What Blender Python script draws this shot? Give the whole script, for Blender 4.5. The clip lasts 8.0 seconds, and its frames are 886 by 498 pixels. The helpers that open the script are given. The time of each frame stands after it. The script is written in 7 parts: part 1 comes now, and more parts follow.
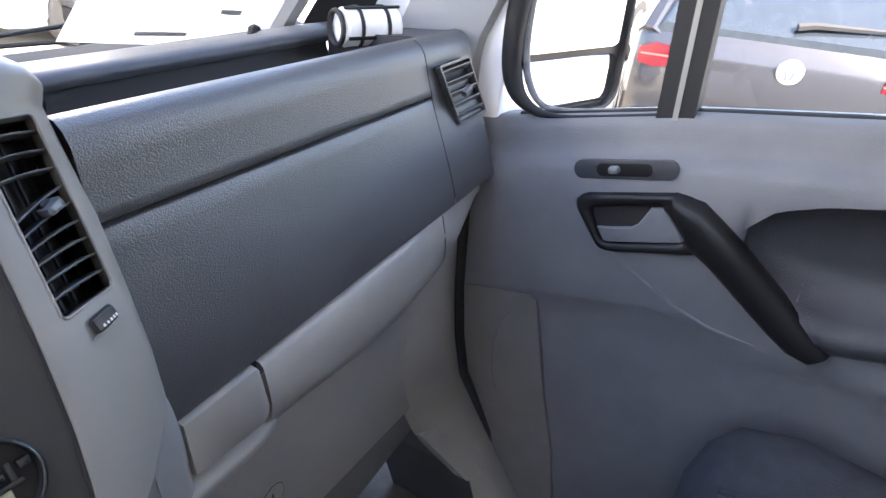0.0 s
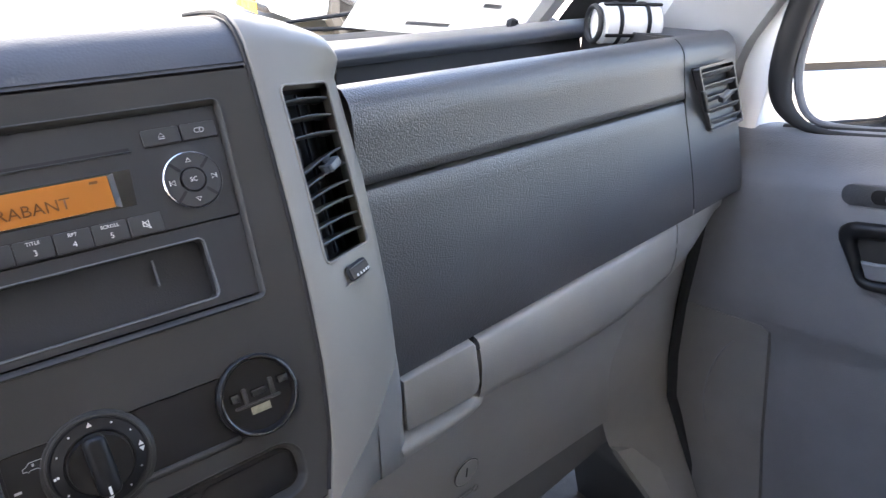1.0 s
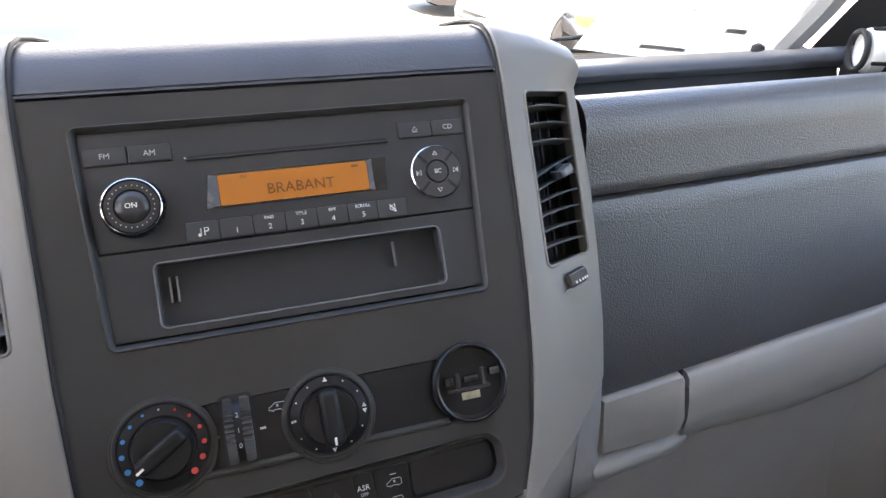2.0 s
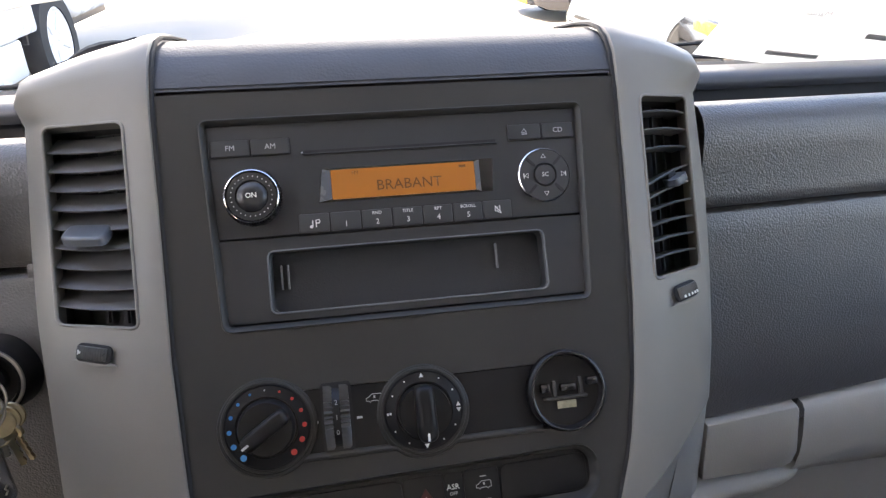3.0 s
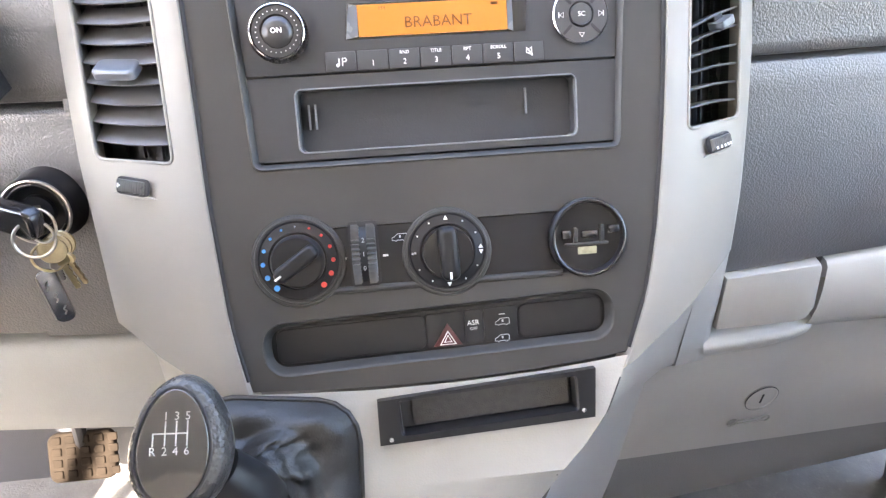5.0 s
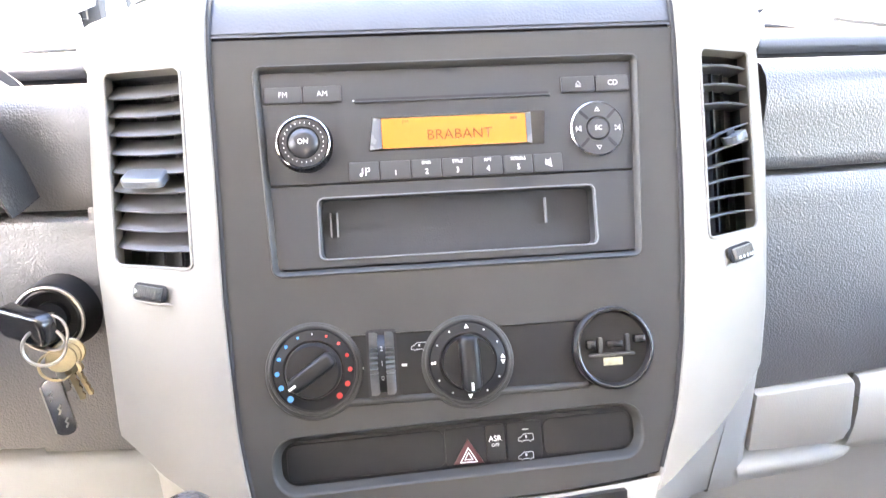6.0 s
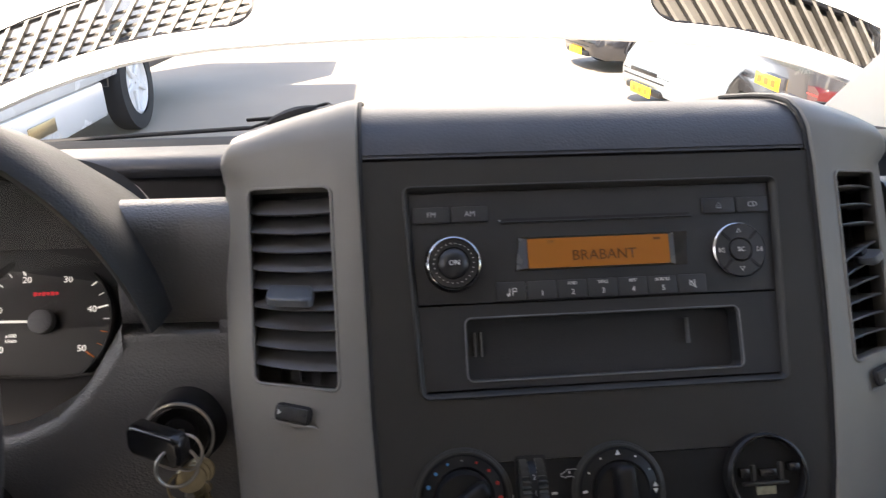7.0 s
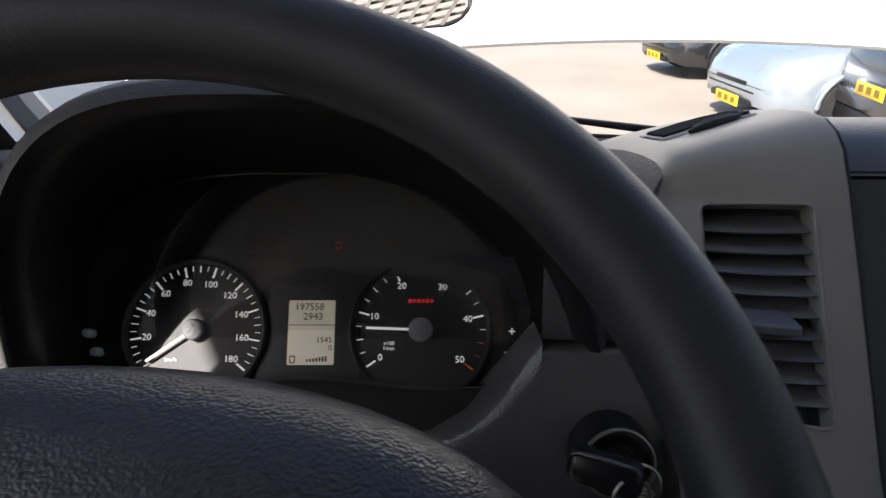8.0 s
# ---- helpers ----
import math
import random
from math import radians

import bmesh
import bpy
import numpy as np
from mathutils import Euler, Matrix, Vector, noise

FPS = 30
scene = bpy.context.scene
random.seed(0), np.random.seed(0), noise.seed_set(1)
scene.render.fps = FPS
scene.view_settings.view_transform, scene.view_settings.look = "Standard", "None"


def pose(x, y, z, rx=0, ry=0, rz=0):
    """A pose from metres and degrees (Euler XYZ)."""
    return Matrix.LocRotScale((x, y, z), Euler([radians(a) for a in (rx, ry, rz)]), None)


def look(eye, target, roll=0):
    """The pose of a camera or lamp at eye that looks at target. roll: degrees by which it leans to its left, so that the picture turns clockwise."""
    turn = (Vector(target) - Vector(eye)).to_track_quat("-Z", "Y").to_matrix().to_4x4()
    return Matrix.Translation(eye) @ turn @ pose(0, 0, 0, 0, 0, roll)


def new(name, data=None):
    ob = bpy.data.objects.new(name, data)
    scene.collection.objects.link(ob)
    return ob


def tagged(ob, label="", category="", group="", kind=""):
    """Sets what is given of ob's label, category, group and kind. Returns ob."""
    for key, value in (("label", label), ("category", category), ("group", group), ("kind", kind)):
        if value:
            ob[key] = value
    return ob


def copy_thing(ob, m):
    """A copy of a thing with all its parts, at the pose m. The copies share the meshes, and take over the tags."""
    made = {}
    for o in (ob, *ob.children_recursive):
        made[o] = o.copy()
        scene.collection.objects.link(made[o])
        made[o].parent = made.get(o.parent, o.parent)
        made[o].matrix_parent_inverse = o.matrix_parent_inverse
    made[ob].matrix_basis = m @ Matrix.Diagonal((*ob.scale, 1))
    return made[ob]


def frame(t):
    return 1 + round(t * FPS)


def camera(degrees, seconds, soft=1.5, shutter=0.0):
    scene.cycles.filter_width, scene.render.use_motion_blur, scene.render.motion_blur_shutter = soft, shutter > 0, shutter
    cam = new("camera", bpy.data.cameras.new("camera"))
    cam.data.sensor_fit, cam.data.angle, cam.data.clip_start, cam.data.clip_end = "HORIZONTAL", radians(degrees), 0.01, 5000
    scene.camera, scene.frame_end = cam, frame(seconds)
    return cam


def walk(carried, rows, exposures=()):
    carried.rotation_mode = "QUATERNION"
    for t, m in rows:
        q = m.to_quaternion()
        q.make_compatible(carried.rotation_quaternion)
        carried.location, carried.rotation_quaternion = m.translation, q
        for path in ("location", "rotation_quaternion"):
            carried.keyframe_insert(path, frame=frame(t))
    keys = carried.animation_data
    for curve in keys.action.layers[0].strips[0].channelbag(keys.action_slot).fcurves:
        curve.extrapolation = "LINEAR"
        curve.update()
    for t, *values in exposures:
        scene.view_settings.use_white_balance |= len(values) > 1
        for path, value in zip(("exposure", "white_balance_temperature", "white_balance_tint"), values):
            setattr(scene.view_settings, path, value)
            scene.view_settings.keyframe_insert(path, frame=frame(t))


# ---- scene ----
cam = camera(68.6, 8.0, soft=1.3, shutter=0.12)
PATH = [
    (0, (0.004, -0.367, 1.324), (1.52, 0.522, 0.369), 5.1),
    (0.5, (-0.003, -0.36, 1.317), (1.303, 0.795, 0.336), 4.2),
    (1, (-0.011, -0.36, 1.315), (1.072, 0.999, 0.325), 3.3),
    (1.5, (-0.022, -0.361, 1.308), (0.841, 1.165, 0.345), 2.2),
    (2, (-0.032, -0.361, 1.303), (0.551, 1.309, 0.371), 0.9),
    (3.5, (-0.035, -0.36, 1.301), (0.224, 1.394, 0.375), -0.5),
    (4, (-0.032, -0.363, 1.304), (0.198, 1.342, 0.283), -0.4),
    (4.5, (-0.028, -0.366, 1.301), (0.149, 1.184, 0.05), -0.6),
    (4.7, (-0.029, -0.368, 1.299), (0.136, 1.155, 0.014), -0.7),
    (5.8, (-0.037, -0.367, 1.288), (0.111, 1.291, 0.18), -1.0),
    (6, (-0.039, -0.366, 1.286), (0.123, 1.374, 0.313), -0.8),
    (6.5, (-0.045, -0.355, 1.291), (0.12, 1.47, 0.488), -0.7),
    (7, (-0.118, -0.342, 1.314), (0.055, 1.483, 0.513), -0.1),
    (7.2, (-0.18, -0.337, 1.322), (-0.015, 1.492, 0.529), -0.2),
    (7.5, (-0.255, -0.33, 1.323), (-0.117, 1.501, 0.529), 0.1),
    (7.7, (-0.283, -0.32, 1.321), (-0.198, 1.508, 0.516), -0.2),
    (8, (-0.337, -0.304, 1.311), (-0.323, 1.531, 0.515), 0.3),
]
EXPOSURES = [(0.0, 3.45, 6650, 17), (1.5, 3.6, 7000, 16), (2.0, 3.5, 7150, 16), (3.5, 3.12, 7250, 17), (4.0, 3.4, 7350, 17), (4.5, 4.6, 7350, 17), (5.8, 5.4, 7400, 17), (6.0, 5.62, 7450, 17), (6.5, 4.25, 7300, 17), (7.0, 2.35, 7400, 17), (7.5, 1.3, 7250, 20), (8.0, 1.25, 6600, 15)]
walk(cam, [(t, look(eye, target, roll)) for t, eye, target, roll in PATH], EXPOSURES)

# ---- sky and sun ----
SUN_AZ, SUN_EL = 236.0, 42.4   # degrees; azimuth counted from +x, counter-clockwise
world = bpy.data.worlds.new("sky")
scene.world = world
world.use_nodes = True
wn = world.node_tree.nodes
sky = wn.new("ShaderNodeTexSky")
sky.sky_type, sky.sun_disc = "NISHITA", False
sky.sun_elevation, sky.sun_rotation = radians(SUN_EL), radians(90.0 - SUN_AZ)
sky.air_density, sky.dust_density = 1.0, 2.0
world.node_tree.links.new(sky.outputs[0], wn["Background"].inputs[0])
wn["Background"].inputs[1].default_value = 0.15
sun = new("sun", bpy.data.lights.new("sun", "SUN"))
sun.data.energy, sun.data.angle, sun.data.color = 5.0, radians(0.6), (1.0, 0.95, 0.87)
sd = Vector((math.cos(radians(SUN_AZ)) * math.cos(radians(SUN_EL)), math.sin(radians(SUN_AZ)) * math.cos(radians(SUN_EL)), math.sin(radians(SUN_EL))))
sun.matrix_world = look((0, 0, 6), Vector((0, 0, 6)) - sd)

# ---- small builders ----
WORLD_OF = {}
I4 = Matrix.Identity(4)


def thing(name, at, label="", category="", group="", kind=""):
    """An Empty at a thing's base, which its parts hang from. at: a place or a pose."""
    ob = new(name)
    m = at if isinstance(at, Matrix) else Matrix.Translation(at)
    ob.matrix_world = m
    ob.empty_display_size = 0.02
    WORLD_OF[ob] = m.copy()
    return tagged(ob, label, category, group, kind)


def part(name, bm, material, parent=None, label="", m=I4, sharp=35, kind="", category=""):
    """Links a bmesh, given in the world (or under m), as one mesh object under parent."""
    base = WORLD_OF[parent] if parent else I4
    bm.transform(base.inverted() @ m)
    bmesh.ops.recalc_face_normals(bm, faces=bm.faces)
    data = bpy.data.meshes.new(name)
    bm.to_mesh(data)
    bm.free()
    data.shade_smooth()
    data.set_sharp_from_angle(angle=radians(sharp))
    data.materials.append(material)
    ob = new(name, data)
    if parent:
        ob.parent = parent
    WORLD_OF[ob] = base.copy()
    return tagged(ob, label, category, "", kind)


def single(name, bm, material, label, category, group="", kind="", sharp=35, m=I4):
    ob = part(name, bm, material, None, label, m, sharp, kind, category)
    return tagged(ob, group=group)


def merge(*bms):
    out = bmesh.new()
    for b in bms:
        data = bpy.data.meshes.new("tmp")
        b.to_mesh(data)
        b.free()
        out.from_mesh(data)
        bpy.data.meshes.remove(data)
    return out


def moved(bm, m):
    bm.transform(m)
    return bm


def rbox(x0, x1, y0, y1, z0, z1, bevel=0.0, seg=2):
    bm = bmesh.new()
    bmesh.ops.create_cube(bm, size=1.0)
    for v in bm.verts:
        v.co = Vector(((x0 + x1) / 2 + v.co.x * (x1 - x0), (y0 + y1) / 2 + v.co.y * (y1 - y0), (z0 + z1) / 2 + v.co.z * (z1 - z0)))
    if bevel:
        bmesh.ops.bevel(bm, geom=bm.edges[:], offset=bevel, segments=seg, profile=0.5, affect="EDGES", clamp_overlap=True)
    return bm


def loft(rings, closed=True, caps=True):
    """A skin through rings of as many points each."""
    bm = bmesh.new()
    rows = [[bm.verts.new(p) for p in ring] for ring in rings]
    n = len(rows[0])
    for a, b in zip(rows, rows[1:]):
        for k in range(n if closed else n - 1):
            bm.faces.new((a[k], a[(k + 1) % n], b[(k + 1) % n], b[k]))
    if caps and closed:
        bm.faces.new(rows[0][::-1])
        bm.faces.new(rows[-1])
    return bm


def lathe(profile, seg=40, caps=True):
    """Turns (radius, height) pairs round z."""
    return loft([[(r * math.cos(2 * math.pi * k / seg), r * math.sin(2 * math.pi * k / seg), z) for k in range(seg)] for r, z in profile], True, caps)


def tube(points, radius, seg=10, caps=True, close=False):
    pts = [Vector(p) for p in points]
    rings, side = [], None
    for i, p in enumerate(pts):
        if close:
            way = pts[(i + 1) % len(pts)] - pts[i - 1]
        else:
            way = pts[min(i + 1, len(pts) - 1)] - pts[max(i - 1, 0)]
        way.normalize()
        if side is None:
            side = way.orthogonal().normalized()
        side = (side - way * side.dot(way)).normalized()
        other = way.cross(side)
        r = radius[i] if isinstance(radius, (list, tuple)) else radius
        rings.append([p + r * (math.cos(a) * side + math.sin(a) * other) for a in (2 * math.pi * k / seg for k in range(seg))])
    if close:
        rings.append(rings[0])
        bm = loft(rings, True, False)
        bmesh.ops.remove_doubles(bm, verts=bm.verts[:], dist=1e-6)
        return bm
    return loft(rings, True, caps)


def rrect(w, h, r, n=4, cx=0.0, cy=0.0):
    out = []
    for sx, sy, a0 in ((1, 1, 0), (-1, 1, 90), (-1, -1, 180), (1, -1, 270)):
        for k in range(n + 1):
            a = radians(a0 + 90 * k / n)
            out.append((cx + sx * (w / 2 - r) + r * math.cos(a), cy + sy * (h / 2 - r) + r * math.sin(a)))
    return out


def shrink(outline, d):
    """The outline moved inwards by d (counter-clockwise outlines)."""
    out, n = [], len(outline)
    for k in range(n):
        a, b, c = Vector(outline[k - 1]), Vector(outline[k]), Vector(outline[(k + 1) % n])
        e, g = (b - a), (c - b)
        if e.length < 1e-9 or g.length < 1e-9:
            out.append(tuple(b))
            continue
        n1, n2 = Vector((-e.y, e.x)).normalized(), Vector((-g.y, g.x)).normalized()
        m = n1 + n2
        m = m / max(m.length_squared / 2, 0.3)
        out.append((b.x + m.x * d, b.y + m.y * d))
    return out


def slab(outline, z0, z1, bevel=0.0, seg=3):
    """A plate with the outline, from z0 up to z1, its upper edge rounded."""
    rings = [[(x, y, z0) for x, y in outline]]
    if bevel:
        for k in range(seg + 1):
            a = radians(90 * k / seg)
            o = shrink(outline, bevel * (1 - math.cos(a)))
            rings.append([(x, y, z1 - bevel + bevel * math.sin(a)) for x, y in o])
    else:
        rings.append([(x, y, z1) for x, y in outline])
    return loft(rings)


def spokes(outline, centre, angles):
    """Where rays from the centre at the angles meet the outline."""
    out = []
    c = Vector(centre)
    for a in angles:
        d = Vector((math.cos(a), math.sin(a)))
        best = 0.0
        for k in range(len(outline)):
            p, q = Vector(outline[k - 1]) - c, Vector(outline[k]) - c
            e = q - p
            det = d.x * -e.y + d.y * e.x
            if abs(det) < 1e-12:
                continue
            t = (p.x * -e.y + p.y * e.x) / det
            s = (d.x * p.y - d.y * p.x) / det
            if -1e-6 <= s <= 1 + 1e-6 and t > best:
                best = t
        out.append((c.x + d.x * best, c.y + d.y * best))
    return out


def holed(outer, hole, z, depth, lip=0.0015):
    """A face with the outer outline and a hole whose walls go down by depth."""
    c = (sum(p[0] for p in hole) / len(hole), sum(p[1] for p in hole) / len(hole))
    angles = sorted({round(math.atan2(p[1] - c[1], p[0] - c[0]), 5) for p in (*outer, *hole)})
    o, h = spokes(outer, c, angles), spokes(hole, c, angles)
    big = [(c[0] + (x - c[0]) * 1.0, c[1] + (y - c[1]) * 1.0) for x, y in h]
    inn = [(x + (c[0] - x) * lip / max(math.hypot(x - c[0], y - c[1]), 1e-6), y + (c[1] - y) * lip / max(math.hypot(x - c[0], y - c[1]), 1e-6)) for x, y in h]
    rings = [[(x, y, z) for x, y in o], [(x, y, z) for x, y in big], [(x, y, z - lip) for x, y in inn], [(x, y, z - depth) for x, y in inn]]
    return loft(rings, True, False)


def letters(text, size, depth=0.0004, align="CENTER"):
    """Raised lettering in the built-in font, lying in the plane z = 0, centred."""
    cu = bpy.data.curves.new("text", "FONT")
    cu.body, cu.size, cu.align_x, cu.align_y, cu.extrude, cu.resolution_u = text, size, align, "CENTER", depth / 2, 2
    ob = bpy.data.objects.new("text", cu)
    scene.collection.objects.link(ob)
    data = bpy.data.meshes.new_from_object(ob.evaluated_get(bpy.context.evaluated_depsgraph_get()))
    bm = bmesh.new()
    bm.from_mesh(data)
    bpy.data.meshes.remove(data)
    bpy.data.objects.remove(ob)
    bpy.data.curves.remove(cu)
    return bm


def bar(x, y, w, h, z, t=0.0004):
    return rbox(x - w / 2, x + w / 2, y - h / 2, y + h / 2, z - t / 2, z + t / 2)


# ---- materials ----
def material(name, colour, rough=0.5, metal=0.0, grain=0.0, grain_size=0.001, vary=0.12, vary_size=0.06, cells=False, coat=0.0, spec=0.5, emit=None, glow=1.0, dust=0.0):
    """A surface with two scales of variation: grain as relief, and blotches of tone and gloss."""
    mat = bpy.data.materials.new(name)
    mat.use_nodes = True
    nt = mat.node_tree
    b = nt.nodes["Principled BSDF"]
    b.inputs["Roughness"].default_value, b.inputs["Metallic"].default_value = rough, metal
    b.inputs["Specular IOR Level"].default_value = spec
    b.inputs["Coat Weight"].default_value = coat
    b.inputs["Coat Roughness"].default_value = 0.08
    co = nt.nodes.new("ShaderNodeTexCoord")
    blot = nt.nodes.new("ShaderNodeTexNoise")
    blot.inputs["Scale"].default_value, blot.inputs["Detail"].default_value = 1.0 / vary_size, 5.0
    nt.links.new(co.outputs["Object"], blot.inputs["Vector"])
    ramp = nt.nodes.new("ShaderNodeMapRange")
    ramp.inputs[1].default_value, ramp.inputs[2].default_value = 0.3, 0.7
    ramp.inputs[3].default_value, ramp.inputs[4].default_value = 1.0 - vary, 1.0 + vary
    nt.links.new(blot.outputs[0], ramp.inputs[0])
    mul = nt.nodes.new("ShaderNodeVectorMath")
    mul.operation = "SCALE"
    mul.inputs[0].default_value = colour[:3]
    nt.links.new(ramp.outputs[0], mul.inputs["Scale"])
    last = mul.outputs[0]
    if dust:
        fine = nt.nodes.new("ShaderNodeTexNoise")
        fine.inputs["Scale"].default_value, fine.inputs["Detail"].default_value, fine.inputs["Roughness"].default_value = 90.0, 8.0, 0.75
        nt.links.new(co.outputs["Object"], fine.inputs["Vector"])
        cut = nt.nodes.new("ShaderNodeMapRange")
        cut.inputs[1].default_value, cut.inputs[2].default_value, cut.inputs[4].default_value = 0.55, 0.85, dust
        nt.links.new(fine.outputs[0], cut.inputs[0])
        mix = nt.nodes.new("ShaderNodeMix")
        mix.data_type = "RGBA"
        nt.links.new(cut.outputs[0], mix.inputs[0])
        nt.links.new(last, mix.inputs[6])
        mix.inputs[7].default_value = (0.42, 0.39, 0.34, 1)
        last = mix.outputs[2]
    nt.links.new(last, b.inputs["Base Color"])
    gloss = nt.nodes.new("ShaderNodeMapRange")
    gloss.inputs[3].default_value, gloss.inputs[4].default_value = max(rough - 0.08, 0.02), min(rough + 0.1, 1.0)
    nt.links.new(blot.outputs[0], gloss.inputs[0])
    nt.links.new(gloss.outputs[0], b.inputs["Roughness"])
    if grain:
        bump = nt.nodes.new("ShaderNodeBump")
        bump.inputs["Strength"].default_value, bump.inputs["Distance"].default_value = grain, grain_size * 0.5
        if cells:
            tex = nt.nodes.new("ShaderNodeTexVoronoi")
            tex.feature = "SMOOTH_F1"
            tex.inputs["Smoothness"].default_value = 0.35
            warp = nt.nodes.new("ShaderNodeTexNoise")
            warp.inputs["Scale"].default_value = 0.35 / grain_size
            nt.links.new(co.outputs["Object"], warp.inputs["Vector"])
            add = nt.nodes.new("ShaderNodeVectorMath")
            add.operation = "MULTIPLY_ADD"
            add.inputs[1].default_value = (grain_size,) * 3
            nt.links.new(warp.outputs[1], add.inputs[0])
            nt.links.new(co.outputs["Object"], add.inputs[2])
            nt.links.new(add.outputs[0], tex.inputs["Vector"])
        else:
            tex = nt.nodes.new("ShaderNodeTexNoise")
            tex.inputs["Detail"].default_value = 3.0
            nt.links.new(co.outputs["Object"], tex.inputs["Vector"])
        tex.inputs["Scale"].default_value = 1.0 / grain_size
        nt.links.new(tex.outputs[0], bump.inputs["Height"])
        if cells:
            bump.invert = True
        nt.links.new(bump.outputs[0], b.inputs["Normal"])
    if emit:
        b.inputs["Emission Color"].default_value = (*emit, 1)
        b.inputs["Emission Strength"].default_value = glow
    return mat


def clear(name, tint=(0.92, 0.94, 0.94), gloss=0.06, rough=0.0):
    mat = bpy.data.materials.new(name)
    mat.use_nodes = True
    nt = mat.node_tree
    nt.nodes.remove(nt.nodes["Principled BSDF"])
    a, g, m = nt.nodes.new("ShaderNodeBsdfTransparent"), nt.nodes.new("ShaderNodeBsdfGlossy"), nt.nodes.new("ShaderNodeMixShader")
    a.inputs[0].default_value, g.inputs["Roughness"].default_value = (*tint, 1), rough
    m.inputs[0].default_value = gloss
    nt.links.new(a.outputs[0], m.inputs[1])
    nt.links.new(g.outputs[0], m.inputs[2])
    nt.links.new(m.outputs[0], nt.nodes["Material Output"].inputs[0])
    return mat


DARK = material("dark_grained_plastic", (0.062, 0.062, 0.063), 0.40, spec=1.0, grain=0.5, grain_size=0.0014, cells=True, vary=0.10)
PANEL = material("dark_matt_panel", (0.037, 0.036, 0.034), 0.45, spec=0.34, grain=0.25, grain_size=0.0006, vary=0.08)
TRAY = material("black_tray_plastic", (0.022, 0.023, 0.026), 0.65, grain=0.3, grain_size=0.001)
SOFT = material("dark_top_plastic", (0.052, 0.056, 0.066), 0.40, grain=0.14, grain_size=0.0016, cells=True, vary=0.12)
TRIM = material("warm_grey_trim", (0.207, 0.196, 0.178), 0.42, grain=0.3, grain_size=0.0006, vary=0.05)
GREY = material("light_grey_plastic", (0.295, 0.286, 0.264), 0.5, grain=0.18, grain_size=0.0012, cells=True, vary=0.06, dust=0.06)
DOORGREY = material("mid_grey_door_plastic", (0.145, 0.149, 0.158), 0.52, grain=0.4, grain_size=0.0018, cells=True, vary=0.08, dust=0.03)
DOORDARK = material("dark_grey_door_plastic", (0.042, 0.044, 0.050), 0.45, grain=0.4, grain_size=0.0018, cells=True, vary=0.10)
GLOSS = material("gloss_black_plastic", (0.012, 0.012, 0.013), 0.22, vary=0.1, coat=0.3)
SATIN = material("satin_black_plastic", (0.011, 0.011, 0.012), 0.34, spec=0.27, vary=0.1, grain=0.1, grain_size=0.0008)
PEDAL = material("worn_pedal_rubber", (0.009, 0.0068, 0.005), 0.95, spec=0.05, vary=0.3, vary_size=0.02)
BLACK = material("black_rubber", (0.012, 0.012, 0.013), 0.7, vary=0.2)
CHROME = material("chrome", (0.75, 0.75, 0.76), 0.16, metal=1.0, vary=0.05)
DARKCHROME = material("smoked_chrome", (0.30, 0.30, 0.31), 0.18, metal=1.0, vary=0.08)
STEEL = material("worn_key_steel", (0.46, 0.44, 0.40), 0.32, metal=1.0, vary=0.15, vary_size=0.01)
BRASS = material("worn_brass", (0.42, 0.35, 0.22), 0.34, metal=1.0, vary=0.2, vary_size=0.01)
WHITEINK = material("white_print", (0.78, 0.78, 0.76), 0.6, vary=0.02)
DIALINK = material("lit_dial_print", (0.80, 0.80, 0.78), 0.6, vary=0.02, emit=(1, 1, 0.97), glow=0.16)
PATTERNINK = material("worn_pattern_print", (0.27, 0.27, 0.265), 0.5, vary=0.2, vary_size=0.004)
GREYINK = material("grey_print", (0.45, 0.46, 0.47), 0.6, vary=0.02)
REDINK = material("red_print", (0.62, 0.05, 0.04), 0.5, vary=0.05)
BLUEINK = material("blue_print", (0.04, 0.25, 0.58), 0.5, vary=0.05)
ORANGEINK = material("orange_print", (0.85, 0.22, 0.04), 0.5, vary=0.05)
LEATHER = material("black_wheel_leather", (0.017, 0.017, 0.019), 0.50, spec=0.38, grain=0.14, grain_size=0.0012, cells=True, vary=0.22, vary_size=0.03)
HUB = material("black_grained_airbag_cover", (0.015, 0.016, 0.021), 0.34, spec=0.5, grain=0.6, grain_size=0.0011, cells=True, vary=0.12)
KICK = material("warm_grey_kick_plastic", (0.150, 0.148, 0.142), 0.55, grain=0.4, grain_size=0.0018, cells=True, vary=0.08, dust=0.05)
BOOT = material("black_soft_leather", (0.014, 0.013, 0.012), 0.46, grain=0.25, grain_size=0.0012, cells=True, vary=0.2, vary_size=0.02)
KNOBSKIN = material("black_knob_leather", (0.040, 0.038, 0.036), 0.27, grain=0.6, grain_size=0.0016, cells=True, vary=0.2, vary_size=0.02)
KNOBCAP = material("shiny_knob_plastic", (0.030, 0.030, 0.032), 0.24, vary=0.06)
PLATE = material("polished_black_plate", (0.016, 0.015, 0.015), 0.10, vary=0.08, coat=0.5)
AMBER = material("amber_display", (0.19, 0.074, 0.012), 0.3, vary=0.06, emit=(1.0, 0.34, 0.04), glow=0.020)
AMBERINK = material("display_dark_segments", (0.065, 0.020, 0.003), 0.4, vary=0.02)
LCD = material("pale_lcd", (0.50, 0.47, 0.38), 0.35, vary=0.05, vary_size=0.02, emit=(1.0, 0.93, 0.74), glow=0.07)
